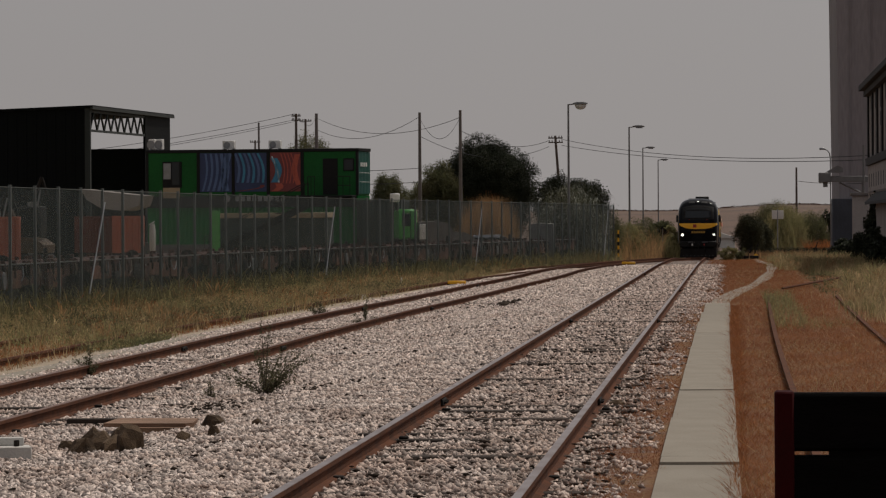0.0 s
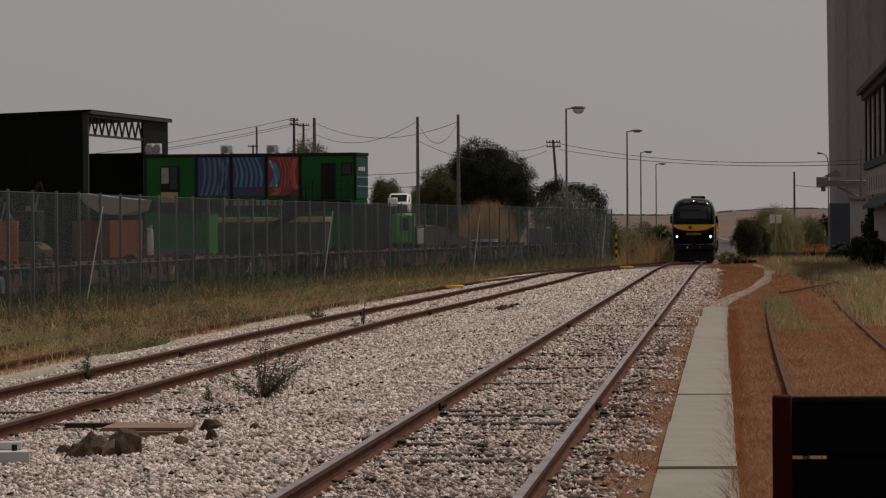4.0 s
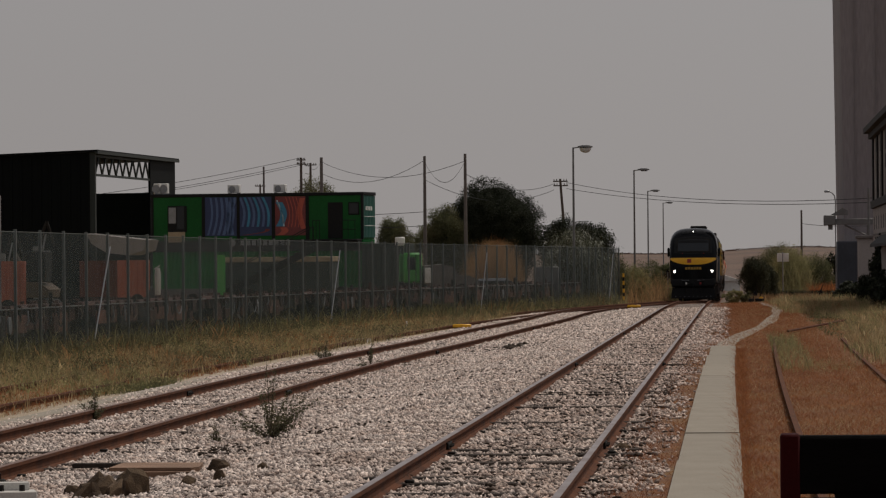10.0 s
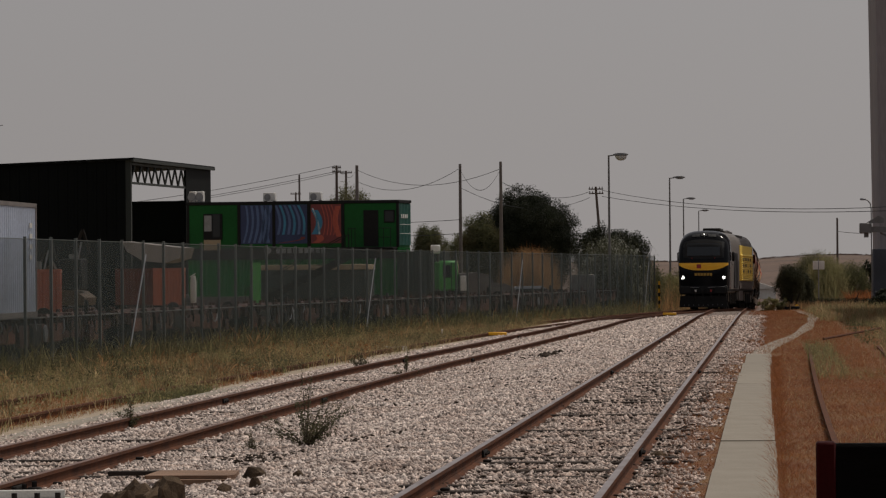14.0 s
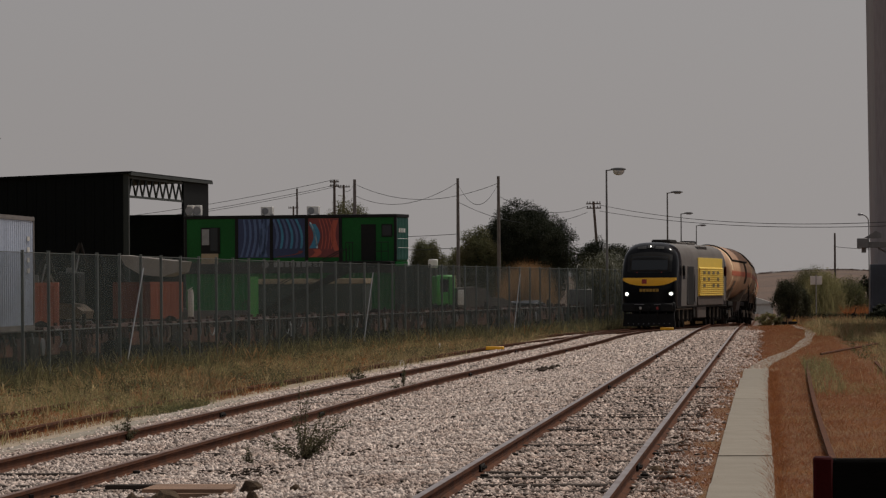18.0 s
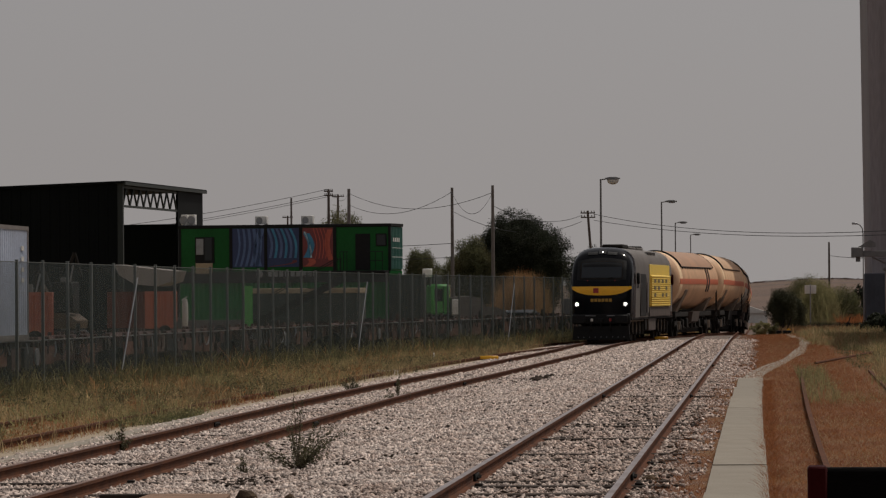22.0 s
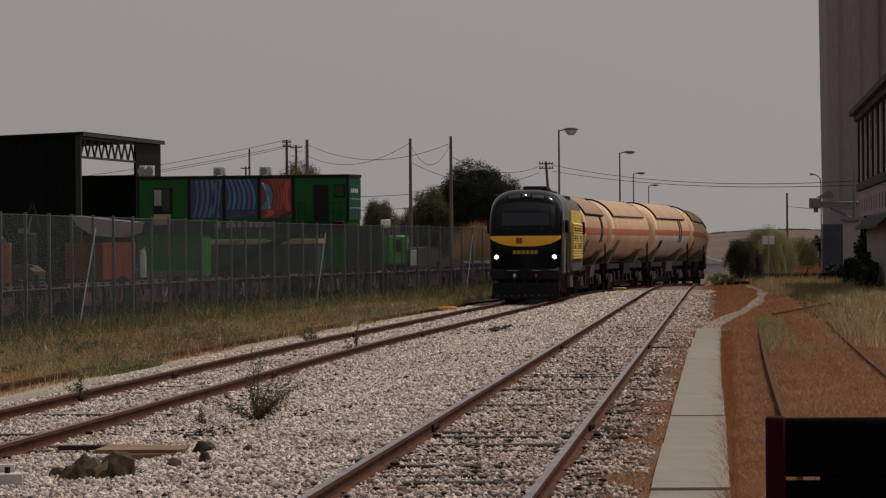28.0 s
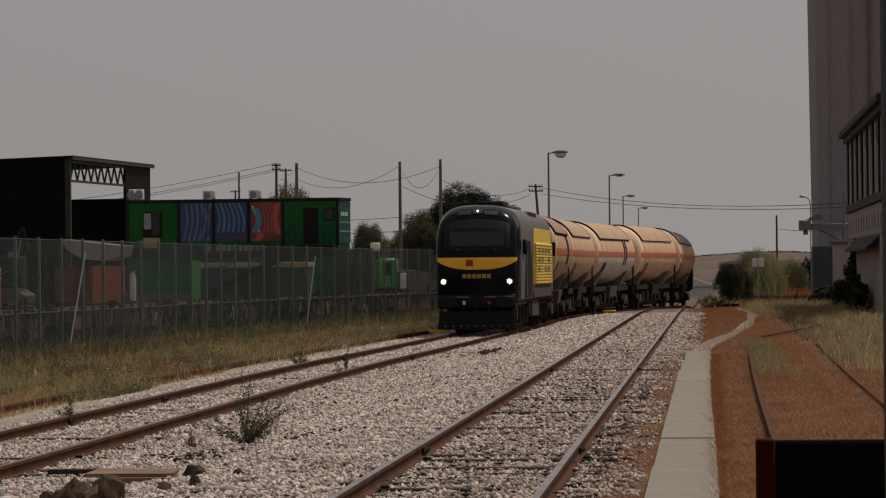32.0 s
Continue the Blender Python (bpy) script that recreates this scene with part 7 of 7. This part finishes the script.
blades("straw_flecks", -0.95, 6, 14, 110, 34000, 0.07, 0.003, STRAW, "loose pale straw lying on the soil", lambda x, y, r: (x > 0.1) | (x < -0.66), 45, ybias=1.6, lean=1.6, thin=True)
blades("rust_fence_weeds", -20, -6, 44, 150, 9000, 0.75, 0.007, REDGRASS, "rust-brown dead weeds along the fence foot", lambda x, y, r: (np.abs(x - np.interp(along(x, y), TY, FX) - 0.5) < 0.8) & patchy(0.5, 0.3, 3.0)(x, y, r), 46)
blades("ramp_scrub", -33, -15, 182, 204, 9000, 1.1, 0.02, LEAF_D, "dark scrub on the earth ramp", None, 47, "scrub", 0.4)
blades("tall_dry_reeds", -17.1, -13.9, 166, 174, 24000, 3.45, 0.010, REED, "tall clump of dry tan reeds behind the fence", None, 8, "reeds", 0.13, dome=(-15.45, 1.75))
blades("reed_plumes", -16.6, -14.2, 167, 173, 1500, 3.75, 0.012, REDGRASS, "feathery dry plumes above the tan reeds", patchy(1.9, 0.1), 48, "reeds", 0.07, dome=(-15.4, 1.8))
blades("weeds_under_wagons", -23, -7, 46, 150, 30000, 0.5, 0.014, WEED, "dark weeds under the parked wagons", lambda x, y, r: np.abs(x - np.interp(along(x, y), TY, FX) + 2.3) < 1.9, 18)
# the pale share of the green canes: glints put into leaf colour
canes("silver_canes", 170, 9, LEAF_GLINT, "tall cane reeds behind the fence end, sun glint painted as pale leaves", 0.35)
canes("green_canes", 620, 10, LEAF_M, "tall dark green cane reeds behind the fence end", 1.0)
blades("brown_scrub", -8.6, -4.9, 178, 215, 1500, 2.0, 0.012, REED, "brown dry scrub beside the lamp posts", None, 10, "scrub", 0.4)
blades("green_scrub", -7.4, -3.9, 196, 222, 2500, 1.8, 0.014, STRAW_G, "green and straw scrub beside the line", None, 25, "scrub", 0.45)
blades("far_right_scrub", 1.0, 14, 150, 200, 12000, 0.5, 0.02, REED, "rust-coloured dry scrub by the silo", patchy(0.6, -0.2), 11, "scrub", 0.3)
blades("olive_canes", 1.9, 6.6, 221, 226, 520, 4.3, 0.011, STRAW_G, "tall olive and straw canes beside the line", None, 14, "canes", 0.45, dome=(4.2, 2.5))
blades("rail_weeds", 0.8, 1.45, 50, 70, 480, 0.33, 0.006, STRAW_G, "grey-green weeds round the stub rail", None, 12)
blades("green_patch", 0.5, 2.6, 49, 55, 1500, 0.08, 0.006, STRAW_G, "low green patch across the stub track", lambda x, y, r: ((x - 1.5) / 1.0) ** 2 + ((y - 52) / 3.0) ** 2 < r.uniform(0.1, 1.1, len(x)), 13, lean=0.8)
blades("path_edge_grass", -0.02, 0.14, 14, 64, 9000, 0.12, 0.0035, REDGRASS, "dry grass hanging over the path edge", None, 15, lean=1.0, thin=True)
blades("path_side_grass", -0.72, -0.58, 22, 64, 3500, 0.07, 0.0035, REDGRASS, "dry grass along the ballast side of the path", patchy(1.3, 0.1, 1.0), 49, lean=1.0, thin=True)
blades("rust_scrub", 5.6, 9.5, 196, 206, 1900, 1.3, 0.02, REDGRASS, "rust-coloured dry scrub beside the silo", None, 16, "scrub", 0.5)
blades("dark_hedge", 2.6, 8.5, 186, 192, 5000, 0.75, 0.025, LEAF_D, "low dark hedge beyond the stub track", None, 17, "hedge", 0.5)


def leafy_verge(name, n, seed, m, label, size, zmax, keep):
    """Low bushy weeds: clumps of small leaves on the verge."""
    r = np.random.default_rng(seed)
    y = 36 + 110 * r.uniform(0, 1, n) ** 1.2
    x = r.uniform(-20, -5, n)
    k = keep(x, y, r)
    x, y = x[k], y[k]
    h = zmax * r.uniform(0.15, 1.0, len(x)) ** 1.5
    y = along(x, y)
    c = np.stack([x, y, ground_z(x, y) + h * 0.5], 1)
    out = np.concatenate([leaf_cards(c, size, 12, np.array([0.09, 0.14, 0.07]), r), leaf_cards(c + np.array([0, 0, 0.1]), size * 0.7, 7, np.array([0.05, 0.08, 0.1]), r)])
    bulk(name, out, [(0, 1, 2, 3)], m, label, "weeds")


leafy_verge("bushy_verge_weeds", 9000, 31, STRAW_G, "bushy olive weeds on the verge by the fence", 0.035, 0.35, lambda x, y, r: left_verge(x, y, r) & patchy(0.7, 0.0, 1.0)(x, y, r))
leafy_verge("dry_seed_weeds", 9000, 32, STRAW, "dry seeding weeds on the verge by the fence", 0.025, 0.40, lambda x, y, r: left_verge(x, y, r) & patchy(1.1, 0.2, 4.0)(x, y, r))
leafy_verge("dark_verge_weeds", 14000, 34, WEED, "dark grey-green weeds in clumps on the verge", 0.032, 0.5, lambda x, y, r: left_verge(x, y, r) & patchy(0.62, 0.3, 2.0)(x, y, r) & (y > 52))
leafy_verge("rust_verge_weeds", 6000, 35, REDGRASS, "rust-brown dead weeds in clumps on the verge", 0.028, 0.4, lambda x, y, r: left_verge(x, y, r) & patchy(0.8, 0.5, 5.5)(x, y, r))
leafy_verge("fence_foot_weeds", 14000, 33, WEED, "dark leafy weeds at the fence foot", 0.04, 0.8, lambda x, y, r: np.abs(x - np.interp(along(x, y), TY, FX) - 0.4) < 0.9)


def tufts(name, x0, x1, c0, c1, n, per, h, m, label, keep, seed, bias=1.0, w=0.005, plume=0.0):
    """Separate tufts of grass: blades that fan out from one root, each tuft of its own height; some end in a seed head."""
    r = np.random.default_rng(seed)
    x, c = r.uniform(x0, x1, n), c0 + (c1 - c0) * r.uniform(0, 1, n) ** bias
    k = keep(x, c, r)
    x, y = x[k], along(x, c)[k]
    n = len(x)
    th = h * r.uniform(0.35, 1.0, n) ** 1.3
    X, Y, H = np.repeat(x, per), np.repeat(y, per), np.repeat(th, per) * r.uniform(0.45, 1.15, n * per)
    q = n * per
    X, Y = X + r.normal(0, 0.05, q), Y + r.normal(0, 0.07, q)
    Z = ground_z(X, Y) - 0.02
    lx, ly = r.normal(0, 0.38, q) * H, r.normal(0, 0.38, q) * H
    a = r.uniform(0, math.tau, q)
    ww = w * r.uniform(0.6, 1.4, q)
    dx, dy = np.cos(a) * ww, np.sin(a) * ww
    head = (r.random(q) < plume) * r.uniform(1.0, 2.2, q)
    lev = []
    for u, k_ in ((0, 1.0), (0.55, 0.75), (0.82, 0.35), (0.92, 0.3), (1.0, 0.05)):
        f = k_ + (head * 1.6 if u in (0.82, 0.92) else 0)
        bx, by, bz = X + lx * u * u, Y + ly * u * u, Z + H * u
        lev += [np.stack([bx - dx * f, by - dy * f, bz], 1), np.stack([bx + dx * f, by + dy * f, bz], 1)]
    bulk(name, np.stack(lev, 1), [(0, 1, 3, 2), (2, 3, 5, 4), (4, 5, 7, 6), (6, 7, 9, 8)], m, label, "grass")


def right_bank(x, c, r):
    return (x > right_edge(c) + r.normal(0.3, 0.35, len(x))) & patchy(0.7, -0.3, 1.7)(x, c, r)


tufts("straw_tufts", 2.0, 8.5, 56, 146, 2600, 26, 0.55, STRAW, "tall straw-coloured grass tufts by the warehouse", right_bank, 71, 1.2, w=0.004, plume=0.15)
tufts("green_tufts", 2.0, 8.5, 60, 146, 1700, 26, 0.6, STRAW_G, "green and olive grass tufts by the warehouse", right_bank, 72, 1.2, w=0.0045, plume=0.1)
tufts("brown_tufts", 1.8, 8.5, 54, 146, 900, 20, 0.45, REED, "brown dead grass tufts by the warehouse", right_bank, 73, 1.2, plume=0.3)
tufts("verge_straw_tufts", -20, -5, 40, 148, 2600, 18, 0.42, STRAW, "pale seeding grass tufts on the fence verge", lambda x, c, r: left_verge(x, c, r) & patchy(0.8, 0.1, 0.7)(x, c, r), 74, 1.25, w=0.0035, plume=0.15)
tufts("verge_green_tufts", -20, -5, 40, 148, 5200, 18, 0.55, WEED, "dark green weed tufts on the fence verge", lambda x, c, r: left_verge(x, c, r) & patchy(0.65, 0.0, 3.1)(x, c, r), 75, 1.25, w=0.005)
tufts("fence_tall_tufts", -20, -6, 46, 148, 4200, 18, 1.0, WEED, "tall dark weeds rising against the fence", lambda x, c, r: np.abs(x - np.interp(along(x, c), TY, FX) - 0.55) < 0.7, 76, 1.1, w=0.006, plume=0.08)
tufts("verge_rust_tufts", -20, -5, 42, 148, 2200, 16, 0.6, REED, "rust-brown seeding stalks on the fence verge", lambda x, c, r: left_verge(x, c, r) & patchy(0.9, 0.2, 5.0)(x, c, r), 77, 1.2, w=0.004, plume=0.25)


def crest_scrub():
    """Low dark scrub along the crest of the far field."""
    r = np.random.default_rng(81)
    n = 2600
    x, y = r.uniform(-150, 260, n), r.uniform(1560, 1680, n)
    far = np.clip((y - 500) / 1165, 0, 1)
    z = ground_z(x, y) + far * far * (3 - 2 * far) * (7.6 + 0.9 * np.sin(x / 37.0 + 0.6) + 0.6 * np.sin(x / 13.0))
    c = np.stack([x, y, z + r.uniform(-0.1, 0.2, n)], 1)
    bulk("crest_scrub", leaf_cards(c, 0.3, 6, np.array([1.3, 1.3, 0.14]), r), [(0, 1, 2, 3)], SCRUB_F, "dark reddish scrub along the far field crest", "scrub")


crest_scrub()


def low_clump(name, x0, x1, y0, y1, n, size, zmax, m, label, seed):
    r = np.random.default_rng(seed)
    x, y = r.uniform(x0, x1, n), r.uniform(y0, y1, n)
    y = along(x, y)
    c = np.stack([x, y, ground_z(x, y) + zmax * r.uniform(0.05, 0.8, n)], 1)
    bulk(name, leaf_cards(c, size, 9, np.array([0.05, 0.12, 0.05]), r), [(0, 1, 2, 3)], m, label, "weeds")


low_clump("rail_clump", 0.85, 1.45, 51, 70, 190, 0.02, 0.28, STRAW_G, "grey-green leafy weeds round the stub rail", 51)
low_clump("far_clump", 2.4, 4.2, 68, 95, 200, 0.03, 0.22, LEAF_O, "low green weeds beyond the stub track", 52)
low_clump("near_green_clump", -12.0, -11.0, 46.5, 52.5, 160, 0.025, 0.14, STRAW_G, "low green leafy patch by the siding", 53)


def weed(x, y, h, seed, label, n=26, leaf=0.018):
    r = np.random.default_rng(seed)
    T = thing("weed", label, "weed", site(x, y, gp(x, y)))
    st = Shape()
    pts = []
    for k in range(n):
        a = r.uniform(0, math.tau)
        up = h * r.uniform(0.15, 0.75) if k > 2 else h * (1.2 - 0.2 * k)
        out = h * r.uniform(0.25, 0.7) if k > 2 else 0.06
        p0 = Vector((0, 0, 0))
        for j in range(1, 5):
            t = j / 4
            p1 = Vector((math.cos(a) * out * t ** 1.3, math.sin(a) * out * t ** 1.3, up * t))
            st.rod(p0, p1, 0.008 * (1.2 - t) + 0.002, 0.008 * (1.2 - t - 0.2) + 0.002, n=4)
            if j > 1:
                pts += [p0.lerp(p1, q) for q in (0.2, 0.5, 0.8, 1.0)]
            p0 = p1
    part("stalk", st, BARK, T)
    bulk("leaves", leaf_cards(np.array([tuple(p) for p in pts]), leaf, 9, 0.026, r), [(0, 1, 2, 3)], WEED, "", "", "", T)


weed(-6.1, 34.4, 0.92, 1, "grey-green leafy weed growing in the ballast", 28, 0.017)
weed(-6.75, 34.0, 0.22, 2, "small dry weed in the ballast", 7, 0.01)
weed(-8.05, 58, 0.5, 3, "thin weed between the rails", 8)
weed(-9.7, 62, 0.45, 4, "thin dry weed beside the rail", 10)
weed(-9.6, 39, 0.35, 5, "small weed at the ballast edge", 9)

# ---- ballast stones ----


def stones(name, y0, y1, dens, size, seed):
    r = np.random.default_rng(seed)
    n = int((y1 - y0) * 10.5 * dens)
    y = r.uniform(y0, y1, n)
    x = r.uniform(-10.9, -0.25, n)
    bend = np.interp(along(x, y), TY, BX) + 8.75
    x = np.where(x < -5, x + bend * (-5 - x) / 5.9, x)
    rail_x = [A_X - 0.87, A_X + 0.87]
    bx = np.interp(along(x, y), TY, BX)
    ok = np.ones(n, bool)
    for q in (A_X - 0.87, A_X + 0.87):
        ok &= np.abs(x - q) > 0.075
    for q in (-0.87, 0.87):
        ok &= np.abs(x - bx - q) > 0.075
    ragged = 0.35 * np.sin(y * 0.9) * np.sin(y * 0.37 + 1) + 0.25 * np.sin(y * 2.7 + x * 3)
    ok &= r.random(n) < np.clip((np.where(y > 64, -0.35, -0.72) - x + ragged) / 0.85, 0.05, 1) * np.where((y < 66) & (x > -0.7), 0, 1)
    ok &= (np.abs(x - A_X) > 0.82) | (r.random(n) < 0.8)
    # sleepers show through here and there
    k = np.round((along(x, y) - 20.0) / 0.63)
    on_a = (np.abs(x - A_X) < 1.25) & (np.abs(along(x, y) - 20.0 - 0.63 * k) < 0.13) & np.isin(k % 5, (0, 2)) & (y < 60)
    ok &= ~on_a | (r.random(n) < np.where(k % 10 == 0, 0.12, 0.5))
    x, y = x[ok], along(x, y)[ok]
    n = len(x)
    z = ground_z(x, y) + r.uniform(-0.01, 0.018, n)
    base = np.array([(1, 0, 0), (-1, 0, 0), (0, 1, 0), (0, -1, 0), (0, 0, 1), (0, 0, -1)], float)
    v = base[None] * r.uniform(0.65, 1.2, (n, 6, 1)) + r.normal(0, 0.22, (n, 6, 3))
    a = r.uniform(0, math.tau, n)
    c, s = np.cos(a)[:, None], np.sin(a)[:, None]
    t = r.normal(0, 0.6, n)[:, None]
    vx, vy, vz = v[..., 0], v[..., 1], v[..., 2] * 0.8
    vy, vz = vy * np.cos(t) - vz * np.sin(t), vy * np.sin(t) + vz * np.cos(t)
    vx, vy = vx * c - vy * s, vx * s + vy * c
    k = size * r.uniform(0.55, 1.5, (n, 1))
    out = np.stack([vx * k + x[:, None], vy * k + y[:, None], vz * k + z[:, None]], -1)
    bulk(name, out, [(0, 2, 4), (2, 1, 4), (1, 3, 4), (3, 0, 4), (2, 0, 5), (1, 2, 5), (3, 1, 5), (0, 3, 5)], STONES, "loose pale limestone ballast stones", "ballast")


def debris(name, spots, seed):
    """Dark bits of bark, clinker and rust lying in loose patches on the ballast."""
    r = np.random.default_rng(seed)
    out = []
    for x, y, sx, sy, n in spots:
        px_, py_ = r.normal(x, sx, n), r.normal(along(x, y), 1.66 * sy, n)
        pz = ground_z(px_, py_) + r.uniform(0.02, 0.045, n)
        base = np.array([(1, 0, 0), (-1, 0, 0), (0, 1, 0), (0, -1, 0), (0, 0, 1), (0, 0, -1)], float)
        v = (base[None] * r.uniform(0.5, 1.3, (n, 6, 1)) + r.normal(0, 0.2, (n, 6, 3))) * np.array([1.3, 1.0, 0.5]) * r.uniform(0.012, 0.038, (n, 1, 1))
        out.append(v + np.stack([px_, py_, pz], 1)[:, None])
    bulk(name, np.concatenate(out), [(0, 2, 4), (2, 1, 4), (1, 3, 4), (3, 0, 4), (2, 0, 5), (1, 2, 5), (3, 1, 5), (0, 3, 5)], CLOD, "dark clinker and bark bits on the ballast", "debris")


debris("ballast_debris", [(-6.3, 32.3, 0.3, 0.6, 170), (-5.2, 34.6, 0.35, 0.5, 60), (-6.2, 71, 0.5, 1.6, 220), (-4.6, 52, 0.6, 3, 70), (-6.9, 44, 0.5, 3, 80), (-5.0, 84, 1.0, 6, 160), (-2.4, 24, 0.4, 6, 260), (-2.4, 45, 0.45, 12, 420), (-2.4, 80, 0.5, 16, 420), (-1.2, 22, 0.15, 5, 120), (-1.15, 38, 0.15, 9, 160), (-7.2, 58, 0.5, 12, 160), (-4.9, 22, 0.8, 4, 110)], 61)
stones("ballast_near", 12, 36, 520, 0.029, 21)
stones("ballast_mid", 36, 72, 300, 0.034, 22)
stones("ballast_far", 72, 125, 100, 0.05, 23)

motions()
